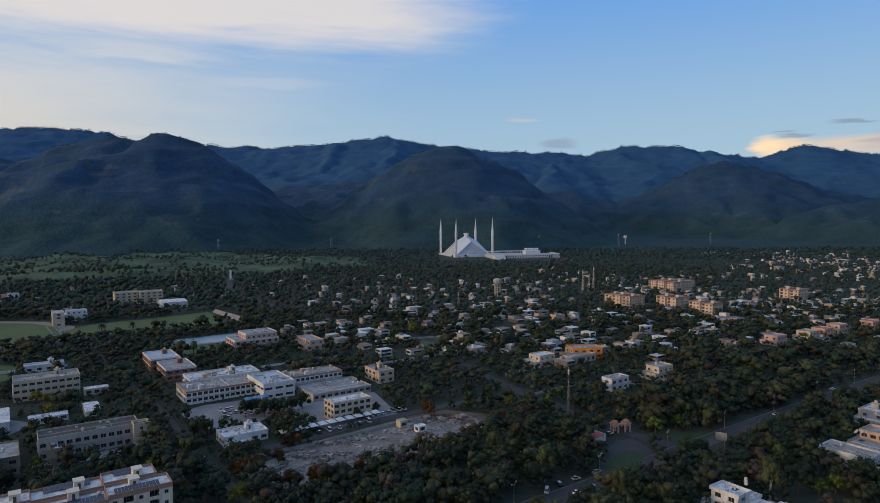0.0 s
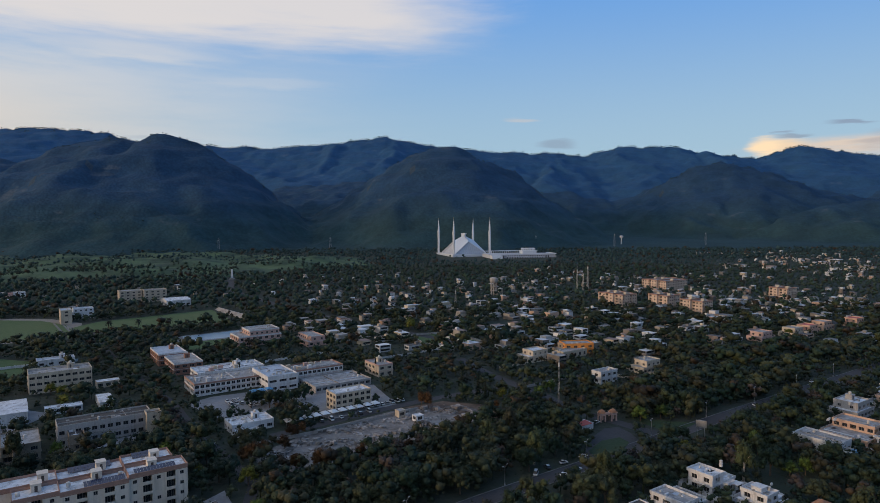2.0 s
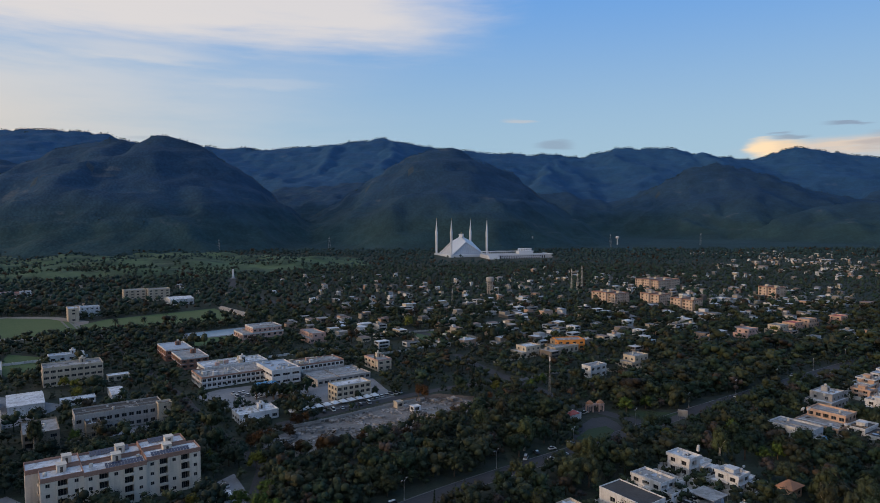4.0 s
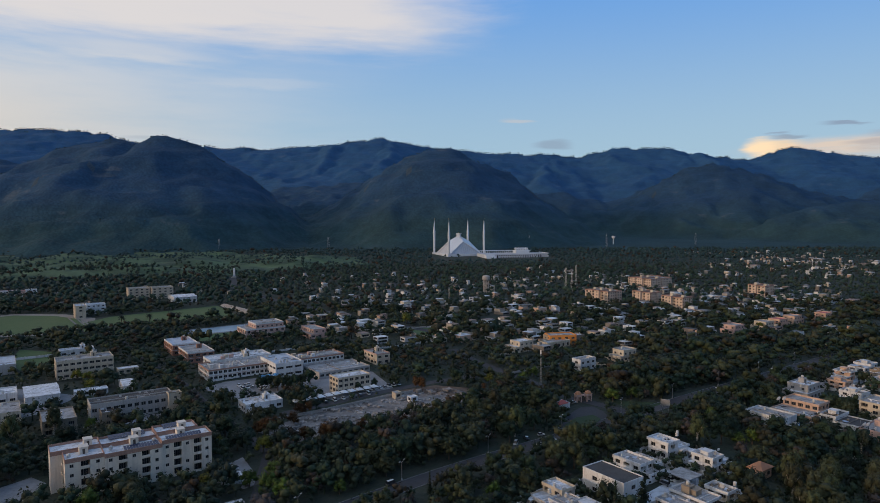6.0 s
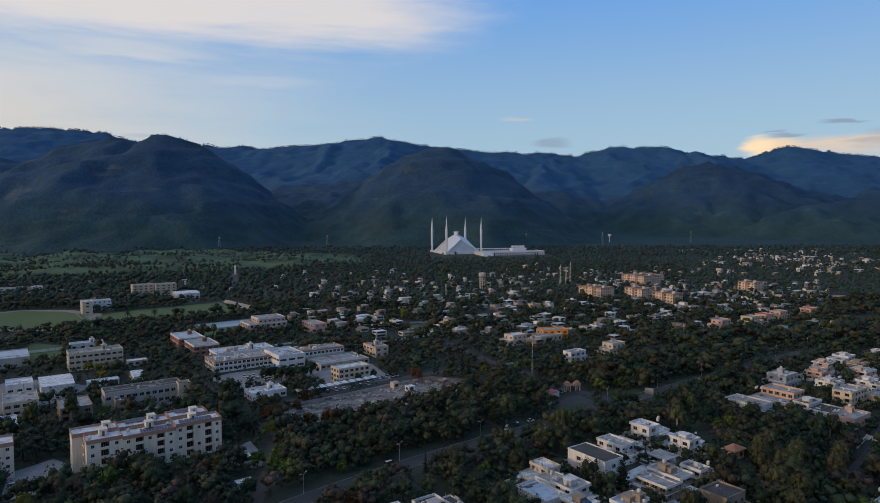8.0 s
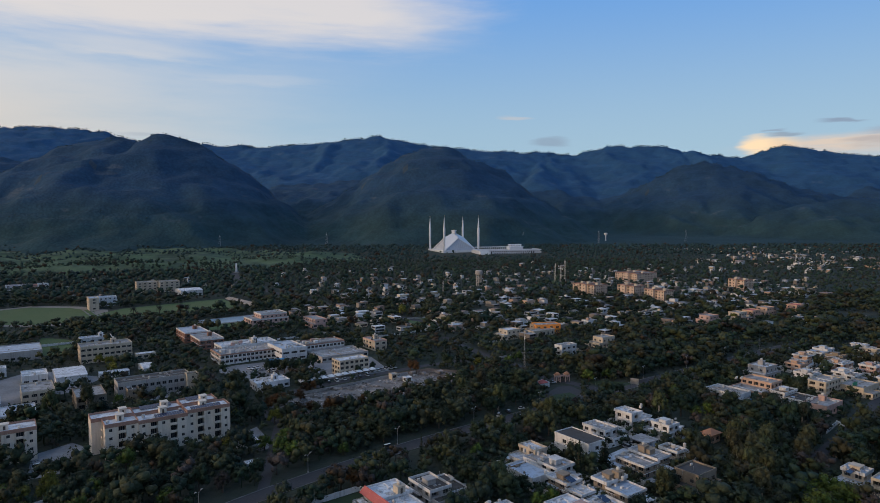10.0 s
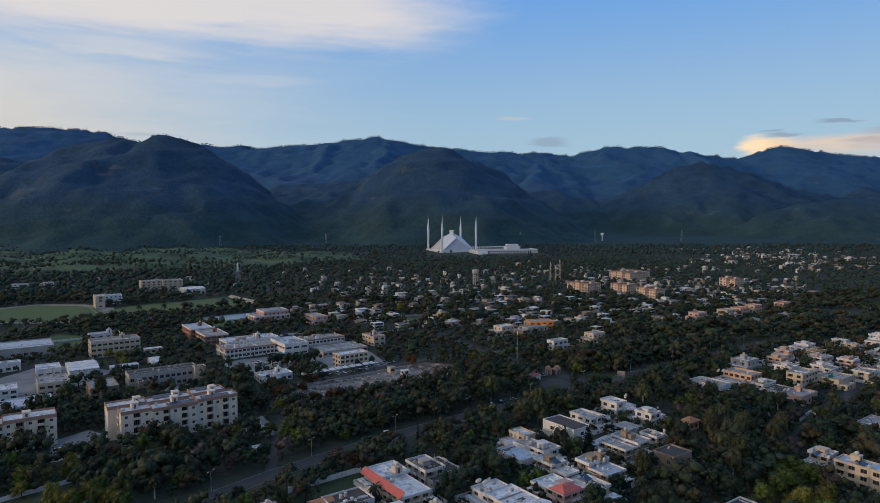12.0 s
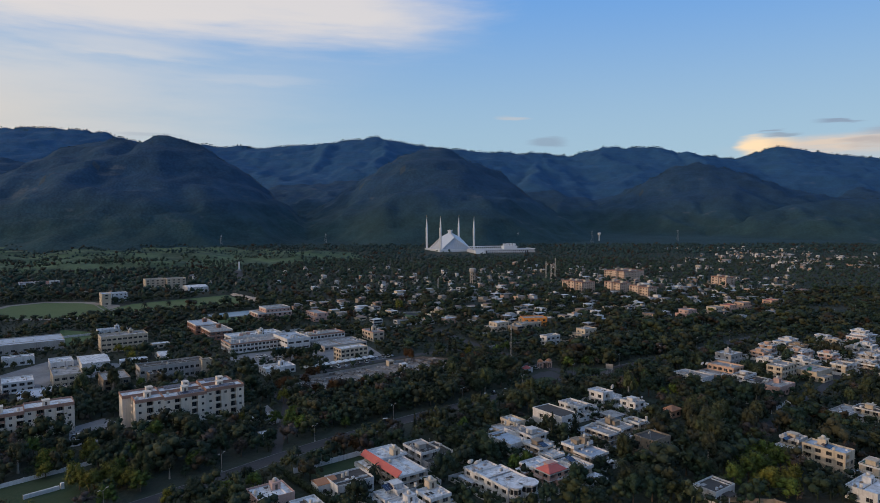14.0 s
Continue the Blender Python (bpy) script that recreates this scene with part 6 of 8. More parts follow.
for x, y in spots:
    root, sx, sy = PROTO[rng.randrange(6)]
    if not free(x, y, 6) or on_road(x, y, 6) or any(inside(p, x, y) for p in POLY_OUT) or any(math.hypot(x - a, y - b) < 13.5 for a, b in placed) or len(placed) > 1150:
        continue
    placed.append((x, y))
    turned = rng.random() < 0.4
    rot = ROT + (90 if turned else rng.choice((0, 0, 180)))
    z = float(ground_z(x, y))
    keep_out(x, y, sy if turned else sx, sx if turned else sy, ROT, -0.6)
    if y < 690 and counted < 105:
        counted += 1
        copy_thing(root, pose(x, y, z, 0, 0, rot))
        continue
    # the far quarter, too many to count: stepped volumes with roof slabs and dark openings
    s = rng.uniform(1.2, 1.9) if (x, y) in WIDE else rng.uniform(0.75, 1.05) if y < 690 else rng.uniform(0.42, 0.85)
    h = rng.choice((3.2, 3.4, 4.8, 5.4))
    tr = turn(rot)
    vols = [(-sx / 2, -sy / 2, sx * rng.uniform(0.0, 0.5), sy / 2, h), (sx * rng.uniform(-0.1, 0.0), -sy * rng.uniform(0.2, 0.45), sx / 2, sy * 0.4, h * rng.choice((0.55, 0.7, 1.25)))]
    for x0, y0, x1, y1, top in vols:
        for mi, zb, zt, o in ((0, -1.5, top, 0.0), (1, top, top + 0.35, 0.3), (2, top * 0.55, top * 0.85, 0.0)):
            k = len(CROWD.v)
            if mi == 2:
                a0, a1 = x0 + (x1 - x0) * 0.2, x0 + (x1 - x0) * rng.uniform(0.55, 0.85)
                CROWD.quad(*[(x + u * s, y + v * s, z + w) for (u, v), w in ((tr(a0, y0 - 0.05), zb), (tr(a1, y0 - 0.05), zb), (tr(a1, y0 - 0.05), zt), (tr(a0, y0 - 0.05), zt))], mi=2)
                continue
            CROWD.box(x0 - o, y0 - o, zb, x1 + o, y1 + o, zt, mi=mi)
            CROWD.v[k:] = [(x + tr(q[0], q[1])[0] * s, y + tr(q[0], q[1])[1] * s, z + q[2]) for q in CROWD.v[k:]]
part("far_houses", CROWD, ["wall_far", "roof_far", "glass"])
tagged(bpy.data.objects["far_houses"], "many small flat-roofed houses far off among trees", "houses", kind="stuff")
for root, _, _ in PROTO:
    for o in (*root.children_recursive, root):
        bpy.data.objects.remove(o)


# ---- the great mosque ----
def mosque(cx, cy, z):
    """A tent-like prayer hall of eight folded planes between four tall pencil minarets, on a broad marble terrace."""
    root = thing("mosque", cx, cy, "white marble mosque with four pencil minarets", "mosque", 0, z=z)
    A0 = [154, 64, -26, 244]
    R = 60.0
    corner = [(R * math.cos(radians(a)), R * math.sin(radians(a))) for a in A0]
    top, apex = 43.0, 32.0
    base = [(0.90 * x, 0.90 * y, 5.0) for x, y in corner]
    mids = []
    for k in range(4):
        a, b = corner[k], corner[(k + 1) % 4]
        mids.append(((a[0] + b[0]) / 2 * 0.60, (a[1] + b[1]) / 2 * 0.60, apex))
    peak = [(0.05 * x, 0.05 * y, top) for x, y in corner]
    th = 1.1

    def slab(M, a, b, c, d=None):
        pts = [Vector(p) for p in (a, b, c, d) if p is not None]
        n = (pts[1] - pts[0]).cross(pts[2] - pts[0]).normalized()
        if n.z < 0:
            pts.reverse()
            n.negate()
        low = [p - n * th for p in pts]
        M.quad(*pts)
        M.quad(*low[::-1])
        for i in range(len(pts)):
            j = (i + 1) % len(pts)
            M.quad(low[i], low[j], pts[j], pts[i])

    for k in range(4):
        c0, c1, m = base[k], base[(k + 1) % 4], mids[k]
        for a, p in ((c0, peak[k]), (c1, peak[(k + 1) % 4])):
            M = Mesh()
            slab(M, p, m, a)
            part("roof_plane", M, "marble", root, "folded white marble roof plane")
        # recessed face of glass and pale fins
        n = Vector((m[0], m[1], 0)).normalized()
        inn = n * 2.5
        f0, f1, fm = [Vector(p) - inn for p in (c0, c1, m)]
        face = part("facade", Mesh().quad(f0, f1, fm), "marble_grey", root, "tall triangular face with pale screen")
        for i in range(1, 16):
            t = i / 16
            a = f0.lerp(f1, t)
            s = 1 - abs(2 * t - 1)
            b = a + (fm - f0.lerp(f1, 0.5)) * s
            F = Mesh()
            w = (f1 - f0).normalized() * 0.25
            o = n * 0.5
            F.quad(a - w + o, a + w + o, b + w + o, b - w + o)
            F.quad(a + w + o, a + w, b + w, b + w + o)
            F.quad(a - w, a - w + o, b - w + o, b - w)
            part("fin", F, "marble_blue", face)
    part("lantern", Mesh().box(-4, -4, top - 1.5, 4, 4, top + 4.5).box(-5, -5, top + 4.5, -2.4, 5, top + 6.0).box(2.4, -5, top + 4.5, 5, 5, top + 6.0), "marble", root, m=pose(0, 0, 0, 0, 0, 64))
    fin = part("finial", Mesh().tube(0, 0, top + 4.5, top + 8, 0.25, 0.1, 6).lathe(0, 0, [(0.05, top + 8), (0.6, top + 8.4), (0.6, top + 8.9), (0.05, top + 9.3)], 8), "gold", root)
    for x, y in corner:
        M = Mesh()
        s = 2.3
        M.lathe(x, y, [(2.9, 0), (2.9, 4), (2.3, 4.5), (2.45, 30), (2.75, 52), (2.75, 54), (2.2, 55), (2.0, 60), (0.25, 79), (0.02, 81)], 8)
        mn = part("minaret", M, "marble", root, "slender white pencil minaret with pointed top")
        for a in range(4):
            q = radians(45 + 90 * a)
            part("groove", Mesh().box(-0.2, 2.15, 5, 0.2, 2.75, 51), "marble_blue", mn, m=pose(x, y, 0, 0, 0, math.degrees(q)))
        part("finial", Mesh().lathe(x, y, [(0.05, 80), (0.35, 81), (0.35, 81.6), (0.04, 83.5)], 6), "gold", mn)
    # hall plinth and terrace to the east
    part("plinth", Mesh().box(-46, -46, -6, 46, 46, 5), "marble", root, m=pose(0, 0, 0, 0, 0, 19))
    T = pose(92, -62, 0, 0, 0, 12)
    part("terrace", Mesh().box(-52, -24, -8, 96, 26, 6.5), "marble_grey", root, "broad pale marble terrace", m=T)
    part("terrace", Mesh().box(-20, -30, -8, 66, -24.01, 2.5), "marble_grey", root, m=T)
    part("parapet", Mesh().box(-52, -24.3, 6.5, 96, -23.8, 8.0).box(95.6, -23.8, 6.5, 96.1, 26, 8.0), "marble", root, m=T)
    arcade = part("arcade", Mesh().box(-50, 18, 6.45, 40, 25, 7.2).box(-50, 18, 11.4, 40, 25, 12.6), "marble", root, "roofed white arcade", m=T)
    for k in range(19):
        part("pillar", Mesh().box(-49.5 + 4.9 * k, 18.2, 7.2, -48.7 + 4.9 * k, 19.0, 11.4), "marble", arcade)
    pav = part("pavilion", Mesh().box(30, 2, 6.45, 62, 20, 11.5).box(28.5, 0.5, 11.5, 63.5, 21.5, 13.0), "marble", root, "white roof pavilion with rounded vents", m=T)
    for k in range(4):
        for j in range(2):
            part("roof_vent", Mesh().lathe(34 + 8 * k, 6 + 9 * j, [(1.4, 13), (1.4, 15.8), (2.6, 16.6), (2.6, 17.8), (0.1, 18.6)], 8), "marble", pav)
    for k in range(26):
        part("opening", Mesh().box(-49 + 5 * k, -24.06, -2, -46.5 + 5 * k, -23.98, 4.5), "glass", root, m=T)
    for k in range(15):
        part("opening", Mesh().box(-18 + 5.6 * k, -30.06, -4, -15.5 + 5.6 * k, -29.98, 1.4), "glass", root, m=T)
    part("stairs", Mesh().box(-52, -40, -8, -30, -24.31, 0).box(-52, -36, 0, -30, -24.31, 3).box(-52, -32, 3, -30, -24.31, 6), "marble", root, m=T)
    return root


mosque(128, 1362, 27.0)
keep_out(128, 1345, 130, 130, 0)
keep_out(215, 1290, 190, 90, 12)
keep_out(190, 1225, 250, 80, 0)


# ---- towers, masts ----
def water_tower(x, y):
    root = thing("water_tower", x, y, "pale concrete water tower on a ring of columns", "water tower")
    for k in range(8):
        a = 2 * math.pi * k / 8
        part("column", Mesh().tube(3.6 * math.cos(a), 3.6 * math.sin(a), -1, 16, 0.42, 0.38, 6), "concrete", root)
    for z in (5, 10.5):
        part("ring_beam", Mesh().lathe(0, 0, [(3.2, z), (4.1, z), (4.1, z + 0.6), (3.2, z + 0.6), (3.2, z)], 16), "concrete", root)
    part("core", Mesh().tube(0, 0, -1, 16, 0.6, 0.6, 8), "concrete", root)
    part("bowl", Mesh().lathe(0, 0, [(0.1, 15.2), (4.2, 15.5), (5.0, 17.0), (5.0, 20.4), (4.2, 21.2), (1.2, 21.8), (0.1, 21.9)], 18), "concrete", root)
    keep_out(x, y, 14, 14, 0)


water_tower(107, 742)


def mast(x, y, h, label="slender steel radio mast with cross bracing", w=1.0):
    root = thing("radio_mast", x, y, label, "mast", 20, "radio masts")
    n = int(h / 5)
    for sx, sy in ((-1, -1), (1, -1), (1, 1), (-1, 1)):
        part("leg", Mesh().tube(sx * w, sy * w, -1, h, 0.14 if w > 0.6 else 0.06, 0.11 if w > 0.6 else 0.04, 5, x1=sx * w * 0.35, y1=sy * w * 0.35), "tank_plastic" if h > 25 and w < 2 else "steel", root)
    B = Mesh()
    for k in range(n):
        z0, z1 = h * k / n, h * (k + 1) / n
        r0, r1 = w * (1 - 0.65 * z0 / h), w * (1 - 0.65 * z1 / h)
        for (ax, ay), (bx, by) in (((-1, -1), (1, -1)), ((1, -1), (1, 1)), ((1, 1), (-1, 1)), ((-1, 1), (-1, -1))):
            B.tube(ax * r0, ay * r0, z0, z1, 0.03, 0.03, 4, x1=bx * r1, y1=by * r1)
            B.tube(bx * r0, by * r0, z0, z1, 0.03, 0.03, 4, x1=ax * r1, y1=ay * r1)
    part("bracing", B, "steel", root)
    part("antenna", Mesh().tube(0, 0, h, h + 4, 0.06, 0.03, 5), "steel", root)
    for k in range(3):
        part("antenna_panel", Mesh().box(-0.2, w * 0.5, h - 4, 0.2, w * 0.5 + 0.2, h - 1.6), "paint_white", root, m=pose(0, 0, 0, 0, 0, 120 * k))


for x, y, h in ((213, 752, 30), (219, 746, 26), (226, 751, 34), (52, 640, 20)):
    mast(x, y, h)
mast(84, 322, 24, "thin steel mast beside a side street", 0.45)
for x, y in ((-420, 1420), (-620, 1440), (-900, 1450), (-180, 1500), (330, 1560), (560, 1640), (840, 1700)):
    mast(x, y, 34, "grey lattice power pylon below the hills", 2.6)


def look_out(x, y):
    root = thing("observation_tower", x, y, "white mushroom-shaped tower in woods", "tower")
    part("shaft", Mesh().tube(0, 0, -2, 18, 2.0, 1.6, 8), "wall_white", root)
    part("head", Mesh().lathe(0, 0, [(1.6, 16), (5.0, 19), (5.2, 23), (4.0, 24), (0.1, 24.5)], 12), "wall_white", root)


look_out(612, 1735)
m_root = thing("monument", -257, 925, "pale stone monument at the end of an avenue", "monument")
part("shaft", Mesh().box(-1.6, -1.6, -1, 1.6, 1.6, 15, taper=0.6), "marble_blue", m_root)
part("base", Mesh().box(-3.6, -3.6, -1, 3.6, 3.6, 1.0).box(-2.6, -2.6, 1.0, 2.6, 2.6, 2.0), "concrete", m_root)
keep_out(-257, 925, 14, 14, 0)


# ---- street furniture ----
def street_lamp(h=7.5):
    root = thing("street_lamp", 0, -4000, "tall grey steel street lamp with two arms", "street lamp", 0, "avenue lamps")
    part("pole", Mesh().tube(0, 0, -0.5, h, 0.13, 0.07, 7), "steel", root)
    part("base", Mesh().tube(0, 0, -0.3, 0.7, 0.28, 0.24, 8), "concrete", root)
    for s in (-1, 1):
        arm = part("arm", Mesh().tube(0, 0, h - 0.3, h + 0.4, 0.06, 0.05, 6, x1=0, y1=1.9 * s), "steel", root)
        part("lamp_head", Mesh().box(-0.18, 1.7 * s - 0.45, h + 0.33, 0.18, 1.7 * s + 0.55, h + 0.5).box(-0.12, 1.7 * s - 0.3, h + 0.27, 0.12, 1.7 * s + 0.4, h + 0.329, mi=1), ["steel", "lamp_glass"], arm)
    return root


lamp = street_lamp()
av = ROAD_FINE[0][0]
# farther east the crowns close over the avenue
ROAD_FINE[0] = (av[av[:, 0] < 300], ROAD_FINE[0][1])
ROAD_FINE.append((av[av[:, 0] >= 300], 1.5))
dist = np.r_[0, np.cumsum(np.linalg.norm(np.diff(av, axis=0), axis=1))]
for k in range(24):
    s = 130 + 46 * k
    if s > dist[-1] - 5:
        break
    x, y = np.interp(s, dist, av[:, 0]), np.interp(s, dist, av[:, 1])
    x2, y2 = np.interp(s + 2, dist, av[:, 0]), np.interp(s + 2, dist, av[:, 1])
    d = math.hypot(x2 - x, y2 - y)
    x, y = x - 5.0 * (y2 - y) / d, y + 5.0 * (x2 - x) / d
    copy_thing(lamp, pose(x, y, float(ground_z(x, y)), 0, 0, math.degrees(math.atan2(y2 - y, x2 - x))))
for o in (*lamp.children_recursive, lamp):
    bpy.data.objects.remove(o)


def car_proto(name, label, L=4.3, W=1.75, H=1.45, van=False):
    root = thing(name, 0, -4000, label, "van" if van else "car", 0, "parked vehicles")
    x, w = L / 2, W / 2
    B = Mesh()
    prof = [(-x, 0.35), (-x, 0.85), (-x + 0.25, 0.95), (x - 0.15, 0.85), (x, 0.7), (x, 0.35)]
    for (a, za), (b, zb) in zip(prof, prof[1:] + prof[:1]):
        B.quad((a, -w, za), (b, -w, zb), (b, w, zb), (a, w, za))
    B.quad(*[(a, -w, z) for a, z in prof][::-1])
    B.quad(*[(a, w, z) for a, z in prof])
    f, r = (x - 0.5, x - 0.9) if van else (x - 1.1, x - 1.85)
    k = Mesh()
    k.quad((-x + 0.2, -w + 0.05, 0.9), (f, -w + 0.05, 0.88), (r, -w + 0.22, H), (-x + 0.6, -w + 0.22, H))
    k.quad((f, w - 0.05, 0.88), (-x + 0.2, w - 0.05, 0.9), (-x + 0.6, w - 0.22, H), (r, w - 0.22, H))
    k.quad((f, -w + 0.05, 0.88), (f, w - 0.05, 0.88), (r, w - 0.22, H), (r, -w + 0.22, H))
    k.quad((-x + 0.2, w - 0.05, 0.9), (-x + 0.2, -w + 0.05, 0.9), (-x + 0.6, -w + 0.22, H), (-x + 0.6, w - 0.22, H))
    part("body", B, "car_paint", root)
    part("glazing", k, "glass", root)
    part("car_roof", Mesh().box(-x + 0.6, -w + 0.22, H - 0.02, r, w - 0.22, H + 0.05, taper=0.04), "car_paint", root)
    for sx in (-x + 0.75, x - 0.8):
        for sy in (-w + 0.1, w - 0.1):
            part("wheel", Mesh().tube(0, 0, -0.1, 0.1, 0.33, 0.33, 10), "rubber", root, m=pose(sx, sy, 0.33, 90, 0, 0))
    return root


CARS = [car_proto("car", "parked saloon car with plain paint"), car_proto("car", "small parked hatchback car", 3.6, 1.6, 1.5), car_proto("van", "white minivan parked on paving", 4.4, 1.7, 1.9, True)]
rng = random.Random(5)


def park(x, y, rot):
    c = rng.choice(CARS)
    copy_thing(c, pose(x, y, float(ground_z(x, y)) + 0.08, 0, 0, rot))


tr = turn(ROT)
for r in range(4):
    for k in range(9):
        if rng.random() < 0.5:
            a, b = tr(k * 2.9, -r * 7.0)
            park(-103 + a + rng.uniform(-0.3, 0.3), 338 + b, ROT + 90 + rng.choice((0, 180)) + rng.uniform(-4, 4))
for k in range(9):
    a, b = tr(k * 5.4 - 2, 0)
    park(-55 + a, 289.5 + b, ROT + 80)
for k in range(8):
    a, b = tr(k * 3.2, 0)
    park(-22 + a, 318 + b, ROT + 90)
for x, y, r in ((-150, 178, 40), (-147, 175, 42), (-144, 172.5, 38), (-141, 170, 40), (-68, 204, 120), (-65, 199, 118), (-62, 195, 125), (-70, 210, 122), (63, 228, 32), (70, 233, 30), (58, 236, 100), (66, 240, 20),
                (52, 230, 70), (76, 246, 35), (103, 184, -58), (107, 187.5, -58), (111, 190, -60), (-88, 267, 130), (-5, 190.5, 36), (190, 311, 31), (250, 353, 31), (110, 258, 31), (28, 112, 40), (95, 288, 40), (31, 121, 120)):
    park(x, y, r)
for root in CARS:
    for o in (*root.children_recursive, root):
        bpy.data.objects.remove(o)


def shade(x, y, rot, canvas="canvas_white", label="white canvas shade over a parking bay"):
    root = thing("shade_canopy", x, y, label, "canopy", rot, "parking shades")
    for sx, sy in ((-1.8, -2.2), (1.8, -2.2), (1.8, 2.2), (-1.8, 2.2)):
        part("post", Mesh().tube(sx, sy, -0.3, 2.4, 0.06, 0.06, 5), "steel", root)
    c = [(-2.1, -2.6, 2.4), (2.1, -2.6, 2.4), (2.1, 2.6, 2.4), (-2.1, 2.6, 2.4)]
    t = [(-0.5, 0, 3.5), (0.5, 0, 3.5)]
    C = Mesh().quad(c[0], c[1], t[1], t[0]).quad(c[1], c[2], t[1]).quad(c[2], c[3], t[0], t[1]).quad(c[3], c[0], t[0])
    C.box(-2.1, -2.6, 2.2, 2.1, -2.55, 2.4).box(-2.1, 2.55, 2.2, 2.1, 2.6, 2.4)
    part("canvas", C, canvas, root)


for k in range(11):
    a, b = tr(k * 4.9, 0)
    shade(-59 + a, 294 + b, ROT)
for k in range(3):
    a, b = tr(k * 4.4, 0)
    shade(-88 + a, 345 + b, ROT, "canvas_blue", "blue canvas shade over a parking bay")


def wall_line(pts, h=2.0, mat_="wall_white", label="plastered boundary wall with capped top", thick=0.25):
    line = [np.array(p, float) for p in pts]
    root = thing("boundary_wall", line[0][0], line[0][1], label, "wall", 0, "boundary walls", z=0)
    for a, b in zip(line, line[1:]):
        n = max(1, int(np.linalg.norm(b - a) / 8))
        d = (b - a) / np.linalg.norm(b - a)
        nn = np.array([-d[1], d[0]]) * thick / 2
        for k in range(n):
            p, q = a + (b - a) * k / n, a + (b - a) * (k + 1) / n
            M = Mesh()
            zp, zq = float(ground_z(*p)), float(ground_z(*q))
            o = line[0]
            lo = [(*(p - nn - o), zp - 0.4), (*(q - nn - o), zq - 0.4), (*(q + nn - o), zq - 0.4), (*(p + nn - o), zp - 0.4)]
            hi = [(v[0], v[1], v[2] + 0.4 + h) for v in lo]
            M.quad(*hi)
            for i in range(4):
                j = (i + 1) % 4
                M.quad(lo[i], lo[j], hi[j], hi[i])
            part("panel", M, mat_, root)
            part("pier", Mesh().box(p[0] - o[0] - 0.22, p[1] - o[1] - 0.22, zp - 0.4, p[0] - o[0] + 0.22, p[1] - o[1] + 0.22, zp + h + 0.25), mat_, root)
    return root


wall_line([(-155, 122), (-138, 137), (-128, 146)], 1.8)
wall_line([(-41, 131), (-15, 148.5), (-3, 133)], 2.2)
wall_line([(-68, 268), (-44, 281), (-20, 297), (6, 314)], 1.6, "concrete", "grey concrete site wall with posts")
wall_line([(124, 378), (150, 362), (172, 348)], 2.0, "wall_cream", "pale yellow garden wall")
wall_line([(-63, 400), (-30, 420), (0, 437), (30, 456)], 1.5, "wall_white", "long white boundary wall")
wall_line([(-120, 408), (-80, 432), (-50, 450)], 1.5, "wall_white", "long white boundary wall")
wall_line([(3, 505), (34, 515), (62, 476), (14, 470), (3, 505)], 1.6, "wall_grey", "weathered wall round a playground")
wall_line([(62, 395), (84, 408), (104, 420)], 1.6, "wall_cream", "pale plaster wall along a side street")
wall_line([(70, 350), (96, 366), (112, 374)], 1.6, "wall_grey", "grey plaster wall beside trees")
wall_line([(118, 96), (140, 92), (150, 80)], 1.8, "wall_tan", "tan garden wall")
wall_line([(143, 399), (152, 384), (162, 368)], 1.8, "wall_cream", "cream boundary wall below a house")
wall_line([(27, 507), (44, 479), (60, 453)], 1.5, "wall_white", "long white boundary wall")
wall_line([(192, 221), (195.5, 205), (200, 191)], 2.0, "wall_white", "white boundary wall")
wall_line([(206, 196), (219, 207), (228, 198)], 2.0, "wall_white", "white boundary wall")
wall_line([(-300, 392), (-262, 414), (-230, 432)], 1.8, "wall_white", "long white boundary wall")
wall_line([(84, 196), (62, 182), (40, 168)], 2.0, "wall_white", "white boundary wall")


def gatehouse():
    root = thing("gatehouse", 101.4, 291.5, "pink gatehouse with twin towers and tiled caps", "gatehouse", 12)
    for x in (-3.1, 3.1):
        M = Mesh()
        for sx, sy in ((-1.3, -1.3), (1.3, -1.3), (1.3, 1.3), (-1.3, 1.3)):
            M.box(x + sx - 0.3, sy - 0.3, -0.5, x + sx + 0.3, sy + 0.3, 3.2)
        M.box(x - 1.6, -1.6, 3.2, x + 1.6, 1.6, 4.3)
        tw = part("tower", M, "wall_pink", root)
        part("cornice", Mesh().box(x - 1.85, -1.85, 4.301, x + 1.85, 1.85, 4.5), "wall_peach", tw)
        part("cap", Mesh().lathe(x, 0, [(2.1, 4.5), (1.75, 5.1), (1.1, 5.7), (0.3, 6.05), (0.02, 6.1)], 8), "tile_orange", tw, "domed cap of orange tiles")
    part("beam", Mesh().box(-1.49, -0.7, 3.3, 1.49, 0.7, 4.1), "wall_pink", root)
    part("gate_leaf", Mesh().box(-1.4, -0.08, 0.1, 1.4, 0.0, 2.3), "frame_dark", root)
    keep_out(101.4, 291.5, 11, 7, 12)


gatehouse()
house("white guard hut with red tiled roof", 86, 281, 8, 6, 3.2, 1, "white", "grey", "hip", "hut", "guard_hut", "huts", parapet=0)
house("small white site hut", 5.5, 297, 4.5, 4, 3.0, 1, "white", "white", "", "hut", "site_hut", "huts", parapet=0.2)
house("small cream site hut", -3.5, 304, 4, 4, 3.4, 1, "cream", "grey", "", "hut", "site_hut", "huts", parapet=0.2)


